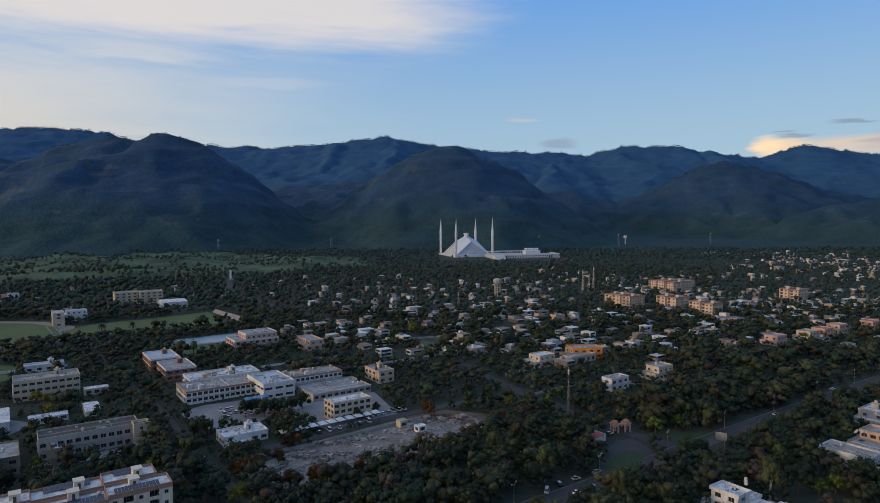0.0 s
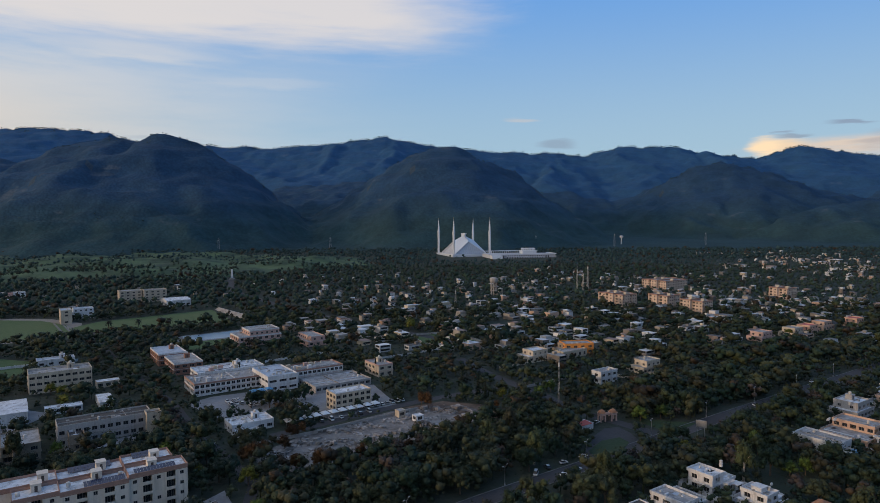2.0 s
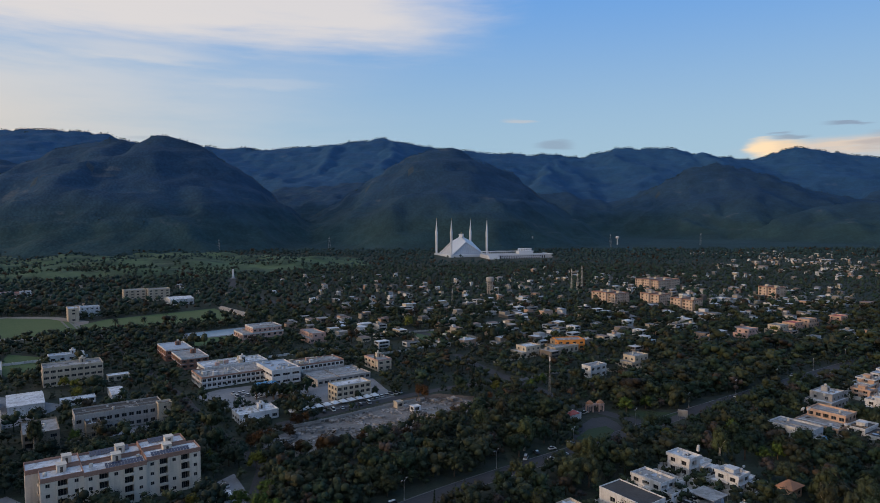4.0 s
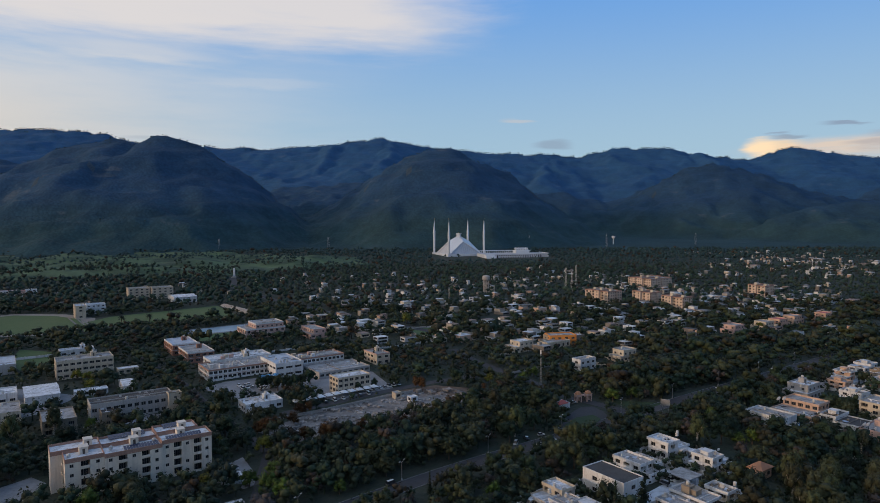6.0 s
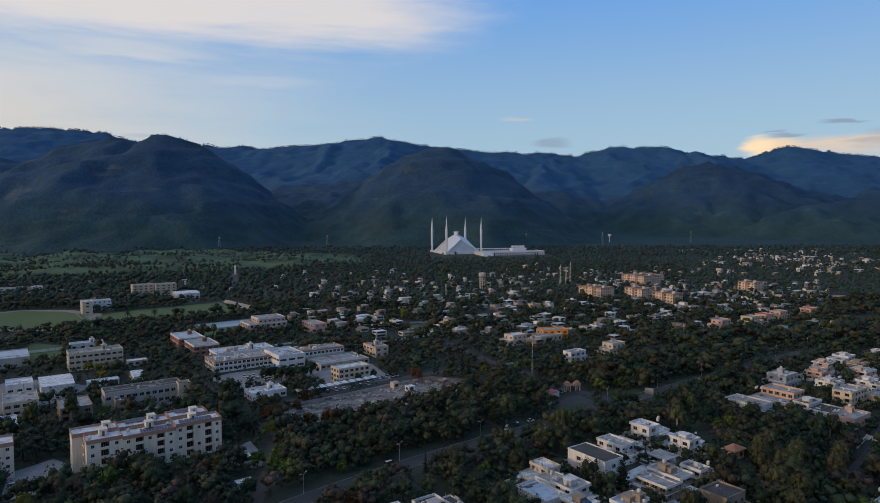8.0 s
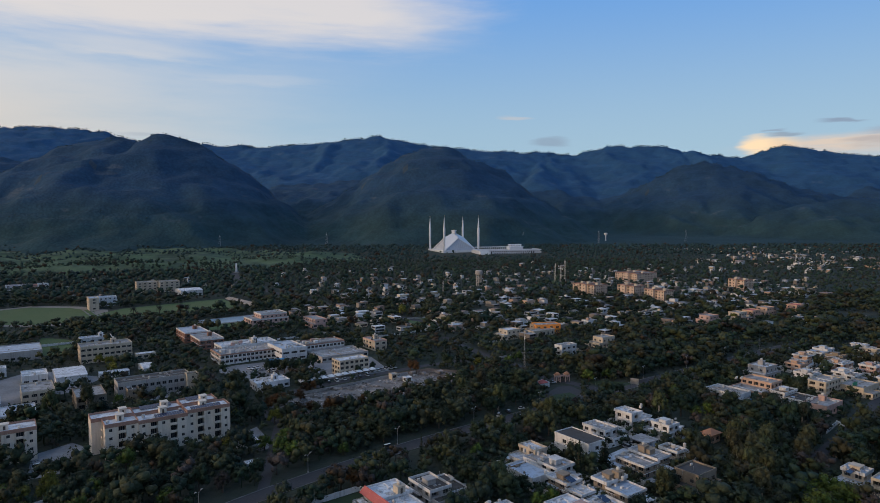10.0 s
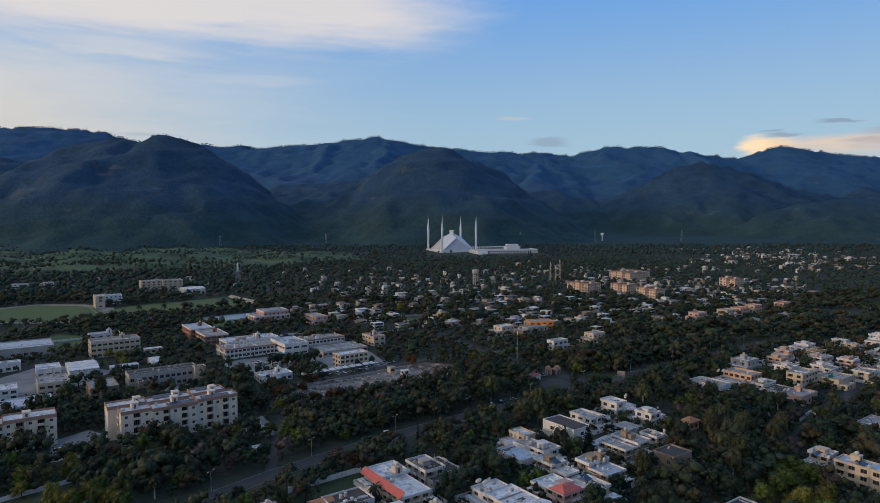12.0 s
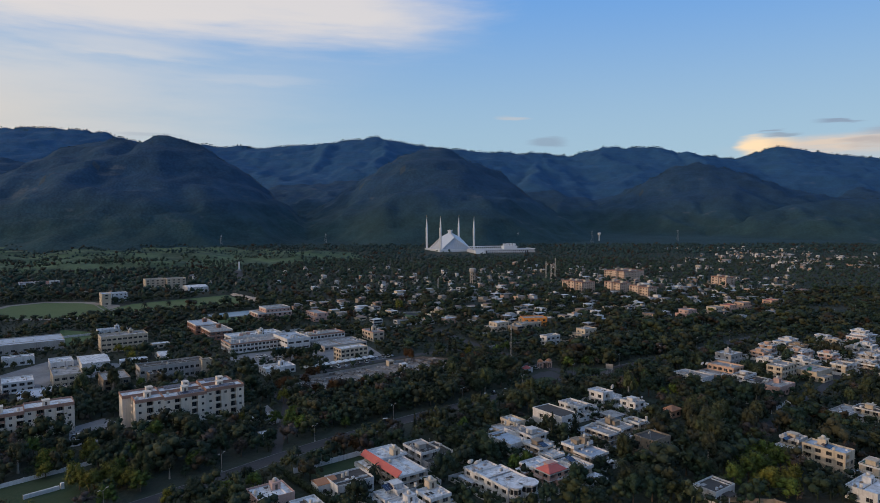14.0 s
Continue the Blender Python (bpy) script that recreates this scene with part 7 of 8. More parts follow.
def hoarding(x, y):
    root = thing("billboard", x, y, "grey roadside billboard on two posts", "billboard", -30)
    for s in (-1.5, 1.5):
        part("post", Mesh().tube(s, 0.2, -0.5, 8.0, 0.18, 0.16, 6), "steel", root)
    part("board", Mesh().box(-2.3, -0.15, 5.6, 2.3, 0.1, 9.0), "steel", root)
    part("sheet", Mesh().box(-2.2, -0.19, 5.7, 2.2, -0.155, 8.9), "frame", root)
    keep_out(x, y, 8, 8, 0)


hoarding(137, 264)


def roof_screen(x, y, z, rot):
    root = thing("tarp_screen", x, y, "bright green tarpaulin screen on a flat roof", "screen", rot, z=z)
    part("sheet", Mesh().box(-3.2, -0.05, 0.2, 3.2, 0.05, 2.6), "green_sheet", root)
    for px in (-3.2, 0.0, 3.2):
        part("post", Mesh().box(px - 0.06, 0.06, 0, px + 0.06, 0.18, 2.7), "steel", root)


keep_out(-34, 114, 33, 2.5, -53.7, 0.5)
roof_screen(263.5, 253.5, float(ground_z(269.8, 258.6)) + 5.0, ROT)
shade(194, 240, ROT, "canvas_blue", "blue canvas shade beside a house")


def hedge(x0, y0, x1, y1):
    """A clipped row of tall shrubs: many leaf masses along a line."""
    n = int(math.hypot(x1 - x0, y1 - y0) / 1.1)
    rh = np.random.RandomState(17)
    root = thing("hedge", x0, y0, "tall olive-green garden hedge beside a house", "hedge")
    blobs = [((x1 - x0) * k / n + rh.uniform(-0.3, 0.3), (y1 - y0) * k / n + rh.uniform(-0.3, 0.3), rh.uniform(1.5, 2.4), rh.uniform(1.0, 1.5), rh.uniform(1.5, 2.1)) for k in range(n + 1)]
    V, F = crown_arrays(rh, blobs, 90 * n, 0.2, ICO1)
    part("foliage", arrays_mesh("foliage", V, F, ["leaf_olive"], smooth=True), None, root)
    M = Mesh()
    for k in range(0, n + 1, 2):
        M.tube(blobs[k][0], blobs[k][1], -0.3, 1.6, 0.08, 0.05, 5)
    part("stems", M, "bark", root)


def carport():
    root = thing("carport", 112, 187, "flat grey carport roof on steel posts", "carport", ROT)
    part("roof", Mesh().box(-4.8, -5, 3.0, 4.8, 5, 3.25), "roof_grey", root)
    for x in (-4.5, 0, 4.5):
        for y in (-4.7, 4.7):
            part("post", Mesh().tube(x, y, -0.3, 3.0, 0.1, 0.1, 6), "steel", root)
    keep_out(112, 187, 12, 12)


carport()


def stand(x, y, rot):
    root = thing("spectator_stand", x, y, "long pale concrete stand beside a field", "stand", rot)
    for k in range(5):
        part("step", Mesh().box(-36, -3 + 1.2 * k, -0.5, 36, -1.8 + 1.2 * k, 0.5 + 0.5 * k), "concrete", root)
    keep_out(x, y, 74, 9, rot)


stand(-177, 623, -52)
t_root = thing("orange_tiled_roof", -26.5, 112.6, "small white outbuilding with orange tiled roof", "outbuilding", ROT)
part("wall", Mesh().box(-4, -3, -0.8, 4, 3, 4.6), "wall_white", t_root)
part("gable_roof", Mesh().gable(-4, -3, 4, 3, 4.7, 1.1), "tile_orange", t_root)
part("window", window_meshes(1.4, 1.3)[1], None, t_root, m=pose(-2, -3.02, 1.4))
keep_out(-26.5, 112.6, 8, 6)
b_root = thing("white_fence", -133.5, 118, "long low white painted wall in a garden", "wall", 42)
part("panel", Mesh().box(-6, -0.4, -0.3, 6, 0.4, 1.6), "wall_white", b_root)
part("pier", Mesh().box(6.4, -0.6, -0.3, 7.6, 0.6, 2.4), "wall_white", b_root)

# broken concrete heaped over the building site
rng = random.Random(3)
H = Mesh()
site = [(-66, 252), (-44, 239), (-10, 264), (28, 290), (38, 310), (20, 322), (-8, 309), (-45, 283)]
count = 0
while count < 900:
    x, y = rng.uniform(-70, 42), rng.uniform(236, 325)
    if not inside(site, x, y) or noise.noise((x / 9, y / 7, 1)) < -0.05:
        continue
    r = rng.uniform(0.25, 1.0) * (1.8 if rng.random() < 0.08 else 1.0)
    z = float(ground_z(x, y)) + 0.05 + max(0, noise.noise((x / 14, y / 10, 5))) * 2.6
    k = len(H.v)
    a = rng.uniform(0, 3)
    for sx, sy, sz in ((-1, -1, -1), (1, -1, -1), (1, 1, -1), (-1, 1, -1), (-1, -1, 1), (1, -1, 1), (1, 1, 1), (-1, 1, 1)):
        u, v = turn(math.degrees(a))(sx * r * rng.uniform(0.6, 1.2), sy * r * rng.uniform(0.4, 0.9))
        H.v.append((x + u, y + v, z + (sz * r * rng.uniform(0.15, 0.6) if sz > 0 else -1.0)))
    for q in ((4, 5, 6, 7), (0, 1, 5, 4), (1, 2, 6, 5), (2, 3, 7, 6), (3, 0, 4, 7)):
        H.f.append(tuple(k + i for i in q))
        H.m.append(0)
    count += 1
part("rubble", H, "rubble")
tagged(bpy.data.objects["rubble"], "heaps of broken concrete and stone", "rubble", kind="stuff")


# ---- trees ----
def ico(sub=0):
    bm = bmesh.new()
    bmesh.ops.create_icosphere(bm, subdivisions=sub + 1, radius=1)
    v = np.array([p.co[:] for p in bm.verts])
    f = np.array([[p.index for p in q.verts] for q in bm.faces])
    bm.free()
    return v, f


ICO0, ICO1 = ico(0), ico(1)
OCTA = (np.array([(1, 0, 0), (-1, 0, 0), (0, 1, 0), (0, -1, 0), (0, 0, 1), (0, 0, -1)], float),
        np.array([(0, 2, 4), (2, 1, 4), (1, 3, 4), (3, 0, 4), (2, 0, 5), (1, 2, 5), (3, 1, 5), (0, 3, 5)]))


def crown_arrays(rs, blobs, cards, size, core=ICO0, spread=1.0, inner=0.66):
    """A crown: lumpy leaf masses and many small leaf sprays standing out of them. Returns verts and triangles; unit is metres."""
    V, F, k = [], [], 0
    for x, y, z, rx, rz in blobs:
        lump = rs.uniform(-0.24, 0.20, (len(core[0]), 1))
        v = core[0] * (1 + lump)
        a = rs.uniform(0, 6.28)
        v = np.stack([v[:, 0] * math.cos(a) - v[:, 1] * math.sin(a), v[:, 0] * math.sin(a) + v[:, 1] * math.cos(a), v[:, 2]], 1)
        V.append(v * (rx * inner, rx * inner, rz * inner) + (x, y, z))
        F.append(core[1] + k)
        k += len(v)
    b = np.array(blobs)
    w = (b[:, 3] ** 2)
    pick = rs.choice(len(b), cards, p=w / w.sum())
    d = rs.normal(size=(cards, 3))
    d[:, 2] = d[:, 2] + 0.35
    d /= np.linalg.norm(d, axis=1)[:, None]
    r = rs.uniform(0.64, 1.16, (cards, 1)) * spread
    c = b[pick, :3] + d * r * np.stack([b[pick, 3], b[pick, 3], b[pick, 4]], 1)
    # each spray is a bent pair of triangles lying roughly along the crown's surface
    n = d + rs.normal(size=(cards, 3)) * 0.7
    n /= np.linalg.norm(n, axis=1)[:, None]
    u = np.cross(n, rs.normal(size=(cards, 3)))
    u /= np.linalg.norm(u, axis=1)[:, None]
    v = np.cross(n, u)
    s = size * rs.uniform(0.6, 1.35, (cards, 1))
    q = np.stack([c - u * s, c + v * s * 0.62 - n * s * 0.25, c + u * s * 1.1, c - v * s * 0.62 - n * s * 0.2], 1).reshape(-1, 3)
    i = k + 4 * np.arange(cards)
    F.append(np.stack([i, i + 1, i + 2], 1))
    F.append(np.stack([i, i + 2, i + 3], 1))
    V.append(q)
    return np.concatenate(V), np.concatenate(F)


def arrays_mesh(name, V, F, mats, slots=None, smooth=False):
    me = bpy.data.meshes.new(name)
    me.vertices.add(len(V))
    me.vertices.foreach_set("co", np.ascontiguousarray(V, dtype=np.float32).ravel())
    me.loops.add(F.size)
    me.loops.foreach_set("vertex_index", np.ascontiguousarray(F, dtype=np.int32).ravel())
    me.polygons.add(len(F))
    me.polygons.foreach_set("loop_start", np.arange(len(F), dtype=np.int32) * 3)
    me.polygons.foreach_set("loop_total", np.full(len(F), 3, dtype=np.int32))
    for m in mats:
        me.materials.append(MATS[m])
    if slots is not None:
        me.polygons.foreach_set("material_index", slots.astype(np.int32))
    if smooth:
        me.polygons.foreach_set("use_smooth", np.ones(len(F), bool))
    me.update(calc_edges=True)
    return me


def broad_blobs(rs, h, w, n, lift=0.15):
    """Overlapping leaf masses: a broad middle and smaller ones round it, larger low down, uneven."""
    out = [(0, 0, h * 0.60, w * 0.27, h * 0.30)]
    for k in range(n):
        a, u = 2.4 * k + rs.uniform(-0.5, 0.5), (k + rs.uniform(0.0, 0.9)) / n
        zc = h * (lift + 0.16 + (0.66 - lift) * u)
        r = w * rs.uniform(0.24, 0.40) * (1.12 - 0.66 * u)
        q = w * rs.uniform(0.13, 0.24)
        out.append((r * math.cos(a), r * math.sin(a), zc, q, min(q * h / w * rs.uniform(0.8, 1.1), h * 0.24)))
    return out


def limbs(M, rs, h, w, r, n=5):
    M.tube(0, 0, -0.6, h * 0.3, r * 1.25, r * 0.85, 7)
    M.tube(0, 0, h * 0.3, h * 0.68, r * 0.85, r * 0.35, 6, x1=rs.uniform(-0.3, 0.3), y1=rs.uniform(-0.3, 0.3))
    for k in range(n):
        a = 2 * math.pi * k / n + rs.uniform(-0.4, 0.4)
        q = w * rs.uniform(0.2, 0.3)
        M.tube(0, 0, h * rs.uniform(0.24, 0.4), h * rs.uniform(0.52, 0.72), r * 0.45, r * 0.12, 5, x1=q * math.cos(a), y1=q * math.sin(a))


TREES = {}
rs = np.random.RandomState(4)


def tree_proto(key, label, leafmat, h, w, nb, cards, size, bark="bark", category="tree", blobs=None, core=ICO0, lift=0.15, spread=1.0):
    root = thing("tree", 0, -4200, label, category, 0, "trees of the town")
    M = Mesh()
    limbs(M, rs, h, w, 0.028 * h)
    part("trunk", M, bark, root)
    V, F = crown_arrays(rs, blobs or broad_blobs(rs, h, w, nb, lift), cards, size, core, spread)
    part("crown", arrays_mesh("crown", V, F, [leafmat], smooth=True), None, root)
    TREES.setdefault(key, []).append(root)


for k in range(6):
    tree_proto("green", "broad dark green tree with a dense crown", "leaf_green", 9.0 + k * 0.8, 9.6 + k * 0.5, 13 + k % 3, 1050, 0.26)
for k in range(2):
    tree_proto("autumn", "tree with rust-orange autumn leaves", "leaf_autumn", 7.5 + k, 7.5, 10, 900, 0.26)
    tree_proto("yellow", "leafy yellow-green tree in a garden", "leaf_yellow", 8 + k, 8.4, 11, 900, 0.26)
    tree_proto("bright", "bright green rounded tree", "leaf_bright", 8.5 + k, 9.6, 12, 900, 0.26)
    tree_proto("tall", "tall olive eucalyptus with pale trunk", "leaf_olive", 15 + 2 * k, 9, 13, 900, 0.32, "bark_pale", lift=0.25)
    tree_proto("bare", "half-bare brownish tree with thin twigs", "leaf_bare", 8.5 + k, 7.5, 10, 420, 0.30, core=OCTA)
    hc = 12.0 + 3 * k
    tree_proto("cypress", "dark narrow conifer beside houses", "leaf_dark", hc, 3, 0, 300, 0.30, core=ICO0,
               blobs=[(0, 0, hc * (0.14 + 0.1 * i), 1.9 * (1 - 0.095 * i), hc * 0.09) for i in range(9)])


hc = 14.0
tree_proto("conifer", "broad dark conifer standing among villas", "leaf_dark", hc, 7, 0, 1100, 0.32, core=ICO0,
           blobs=[(0.5 * math.cos(2.4 * i), 0.5 * math.sin(2.4 * i), hc * (0.13 + 0.085 * i), 3.5 * (1 - 0.09 * i), hc * 0.10) for i in range(10)])


def palm():
    root = thing("palm", 0, -4200, "date palm with arching fronds", "palm", 0, "palms")
    part("trunk", Mesh().tube(0, 0, -0.5, 5.5, 0.32, 0.25, 8), "bark", root)
    M = Mesh()
    for k in range(26):
        a, up = 2.4 * k, 0.9 - 0.055 * k
        px, prev = 0.0, None
        for s in range(6):
            t = s / 5
            x, z = 3.0 * t, 5.5 + up * 3.0 * t - 2.6 * t * t * (1.1 - 0.4 * up)
            w = 0.34 * math.sin(math.pi * min(0.95, 0.15 + 0.8 * t))
            ca, sa = math.cos(a), math.sin(a)
            cur = [(x * ca - w * sa, x * sa + w * ca, z - 0.12), (x * ca, x * sa, z), (x * ca + w * sa, x * sa - w * ca, z - 0.12)]
            if prev:
                M.quad(prev[0], prev[1], cur[1], cur[0])
                M.quad(prev[1], prev[2], cur[2], cur[1])
            prev = cur
    part("crown", M, "leaf_green", root)
    return root


TREES["palm"] = [palm()]
hedge(-44, 127.5, -24.5, 101)
rng = random.Random(21)
NEAR = []


def blocked(x, y, r):
    return not free(x, y, r) or on_road(x, y, r * 0.4) or any(inside(p, x, y) for p in POLY_OUT)


def plant(kind, x, y, s=1.0):
    c = copy_thing(rng.choice(TREES[kind]), pose(x, y, float(ground_z(x, y)), 0, 0, rng.uniform(0, 360)))
    c.scale = (s * rng.uniform(0.92, 1.08), s * rng.uniform(0.92, 1.08), s)
    NEAR.append((x, y))


# trees that stand out by colour, height or shape
for kind, x, y, s in (
    ("autumn", -46, 240, 1.0), ("autumn", -55, 262, 0.9), ("autumn", -38, 246, 0.8), ("autumn", 8, 322, 0.9), ("autumn", -70, 250, 0.8), ("autumn", 46, 305, 0.9),
    ("yellow", 4, 532, 1.2), ("yellow", -196, 348, 0.9), ("yellow", -186, 330, 0.9), ("yellow", -205, 352, 0.8), ("yellow", 318, 486, 0.9), ("yellow", 262, 398, 1.0), ("yellow", 54, 330, 0.9),
    ("bright", 133, 107, 1.05), ("bright", 141, 111, 1.15), ("yellow", 143, 101, 1.1), ("bright", 148, 96, 1.05), ("bright", 150, 115, 1.0), ("yellow", 137, 98, 0.9), ("bright", 50, 128, 0.8), ("bright", 56, 131, 0.75), ("bright", 118, 290, 1.0), ("bright", 130, 294, 0.9), ("bright", 74, 330, 0.9), ("bright", 84, 342, 0.8),
    ("autumn", -18, 152, 0.9), ("bright", -51, 184, 1.0), ("bright", -46, 181, 0.95), ("yellow", -62, 226, 0.9), ("yellow", -116, 118, 1.0), ("yellow", -108, 123, 1.1), ("bright", -110, 131, 0.95), ("yellow", -140, 133, 0.9), ("yellow", -102, 121, 0.9), ("bright", -104, 106, 0.9), ("yellow", -129, 150, 0.9), ("bright", -60, 192, 0.9), ("bright", -52, 200, 0.9),
    ("tall", 150, 178, 1.0), ("tall", 158, 168, 1.05), ("tall", 165, 176, 0.95), ("tall", 140, 150, 0.9), ("tall", 152, 158, 1.0), ("tall", 172, 162, 0.9), ("tall", 145, 168, 0.9), ("tall", 180, 172, 0.85), ("tall", 36, 262, 0.9), ("tall", 48, 270, 0.95),
    ("tall", 262, 205, 0.8), ("tall", 270, 212, 0.8), ("tall", 250, 200, 0.75),
    ("cypress", 72, 153, 1.1), ("conifer", 84.5, 160, 1.05), ("green", 27, 149, 1.1), ("green", 33, 141, 1.05), ("green", 38.5, 148, 1.0), ("green", 40, 136, 1.05), ("green", 46.5, 141, 0.9), ("green", 28, 161, 0.9), ("green", 103, 139, 0.8), ("cypress", 10, 180, 0.7), ("cypress", 40, 330, 1.1), ("cypress", 44, 328, 1.0), ("cypress", 33, 352, 1.0), ("cypress", -30, 376, 0.9), ("cypress", -20, 384, 1.0), ("cypress", -105, 380, 0.9),
    ("bare", -4, 250, 1.0), ("bare", -14, 246, 1.0), ("bare", 6, 256, 1.0), ("bare", -24, 240, 0.9), ("bare", 62, 206, 0.8), ("bare", 186, 126, 0.8), ("bare", 150, 94, 0.7), ("bare", -166, 258, 0.8),
    ("yellow", -112, 126, 1.25), ("yellow", -121, 121, 1.05), ("yellow", -144, 141, 1.05), ("yellow", -131, 152, 1.1), ("yellow", -138, 147, 0.8), ("yellow", 147, 106, 1.1), ("yellow", 151, 101, 1.05), ("yellow", 158, 108, 0.9), ("bright", 147, 127, 1.15), ("bright", 158, 133, 1.1), ("bright", 163, 129, 1.0), ("bright", 160, 120, 1.1), ("bright", 148, 116, 1.1), ("tall", 143, 166, 1.0), ("tall", 150, 164, 0.95), ("tall", 143, 142, 1.0), ("tall", 134, 130, 0.85), ("tall", 168, 158, 1.0), ("tall", 138, 153, 0.9), ("yellow", -116, 122, 0.9), ("yellow", -110, 126, 1.0), ("bright", -143, 140, 1.00), ("yellow", -127, 129, 0.90), ("bright", -97, 118, 1.00), ("tall", -90, 129, 0.60), ("bright", -84, 139, 0.90), ("yellow", -132, 148, 0.80), ("bright", -113, 147, 0.90), ("bright", -62, 107, 0.90), ("yellow", -82, 106, 0.80), ("bright", -158, 157, 0.90), ("tall", -143, 151, 0.60), ("bright", -54, 116, 0.80),
    ("autumn", -35, 238, 1.15), ("autumn", -66, 248, 1.1), ("autumn", -63, 256, 0.9), ("autumn", -54, 277, 0.9), ("autumn", -50, 280, 0.8), ("autumn", 11, 321, 1.0), ("autumn", -20, 248, 0.9), ("autumn", 0, 255, 0.9),
    ("green", -84, 322, 0.8), ("green", -79, 325, 0.9), ("green", -74, 321, 0.85), ("green", -70, 327, 0.9), ("green", -65, 324, 0.8), ("green", -62, 330, 0.9), ("green", -57, 334, 0.85), ("green", -26, 316, 0.5), ("green", -17, 325, 0.5),
    ("palm", -8, 121, 1.1), ("palm", 93, 122, 1.0), ("palm", 100, 118, 1.0), ("palm", -262, 548, 1.2), ("palm", -240, 556, 1.2), ("palm", -215, 562, 1.2),
):
    plant(kind, x, y, s)
# the woods nearest to the flight, tree by tree
tries = 0
while len(NEAR) < 277 and tries < 20000:
    tries += 1
    y = rng.uniform(92, 262)
    x = rng.uniform(-0.62 * (y + 120), 0.66 * (y + 120))
    if blocked(x, y, 3.6 if x > -30 and y < 236 else 2.6) or any((a - x) ** 2 + (b - y) ** 2 < 36 for a, b in NEAR):
        continue
    south = y < np.interp(x, [p[0] for p in AVENUE], [p[1] for p in AVENUE])
    if south and x > -20 and y < 240 and noise.noise((x / 26, y / 26, 4)) < -0.6:
        continue
    if (x > 150 or x < -60 and y < 215) and any(not free(x, y + step, 0) for step in (6.0, 12.0, 18.0)) and rng.random() < 0.8:
        continue
    if any((np.hypot(av[:, 0] - x, av[:, 1] - y - step) < 7.0).any() for step in (4.0, 9.0, 14.0)) and rng.random() < (0.75 if x < 60 else 0.2):
        continue
    t = rng.random()
    if x < -70 and t > 0.72:
        t = rng.uniform(0.87, 1.0)
    plant("green" if t < 0.80 else "bare" if t < 0.84 else "autumn" if t < 0.865 else "tall" if t < 0.91 else "bright" if t < 0.97 else "yellow", x, y, rng.uniform(0.68, 1.12))
for roots in TREES.values():
    for root in roots:
        for o in (*root.children_recursive, root):
            bpy.data.objects.remove(o)


# ---- woods, too many to count ----
def woods(name, label, points, heights, templates, leafmat, seed):
    """One mesh of many trees: each a turned and scaled template."""
    r = np.random.RandomState(seed)
    Vs, Fs, Ts, k = [], [], [], 0
    pick = r.randint(len(templates), size=len(points))
    for t, (V, F) in enumerate(templates):
        p = points[pick == t]
        h = heights[pick == t]
        n = len(p)
        if not n:
            continue
        a = r.uniform(0, 2 * np.pi, n)
        c, s = np.cos(a)[:, None], np.sin(a)[:, None]
        w = (h * r.uniform(0.9, 1.35, n))[:, None]
        X = (V[None, :, 0] * c - V[None, :, 1] * s) * w + p[:, 0:1]
        Y = (V[None, :, 0] * s + V[None, :, 1] * c) * w + p[:, 1:2]
        Z = V[None, :, 2] * h[:, None] + p[:, 2:3]
        Vs.append(np.stack([X, Y, Z], -1).reshape(-1, 3))
        Fs.append((F[None] + (k + len(V) * np.arange(n))[:, None, None]).reshape(-1, 3))
        Ts.append(np.repeat(r.uniform(size=n), len(V)))
        k += n * len(V)
    me = arrays_mesh(name, np.concatenate(Vs), np.concatenate(Fs), [leafmat], smooth=True)
    me.attributes.new("tint", "FLOAT", "POINT").data.foreach_set("value", np.concatenate(Ts).astype(np.float32))
    return tagged(new(name, me), label, "woods", kind="stuff")


def template(cards, nb, size, core=ICO0, w=0.95, trunk=True, inner=0.66):
    V, F = crown_arrays(rs, broad_blobs(rs, 1.0, w, nb, 0.12), cards, size, core, 1.0, inner)
    if not trunk:
        return V, F
    # a short tapered trunk
    T = Mesh().tube(0, 0, -0.06, 0.5, 0.03, 0.015, 4, cap=False)
    tv = np.array(T.v)
    tf = np.array([q for f in T.f for q in ((f[0], f[1], f[2]), (f[0], f[2], f[3]))]) + len(V)
    return np.concatenate([V, tv]), np.concatenate([F, tf])


CLOSE = [template(118, 6, 0.045, w=1.0) for _ in range(8)]
MID = [template(30, 4, 0.060, w=1.05, inner=0.76) for _ in range(8)]
FAR = [template(8, 1, 0.11, w=1.1, trunk=False, inner=0.78) for _ in range(7)]
TINY = [template(4, 0, 0.16, w=1.1, trunk=False, inner=0.78) for _ in range(6)]
R = np.random.RandomState(8)


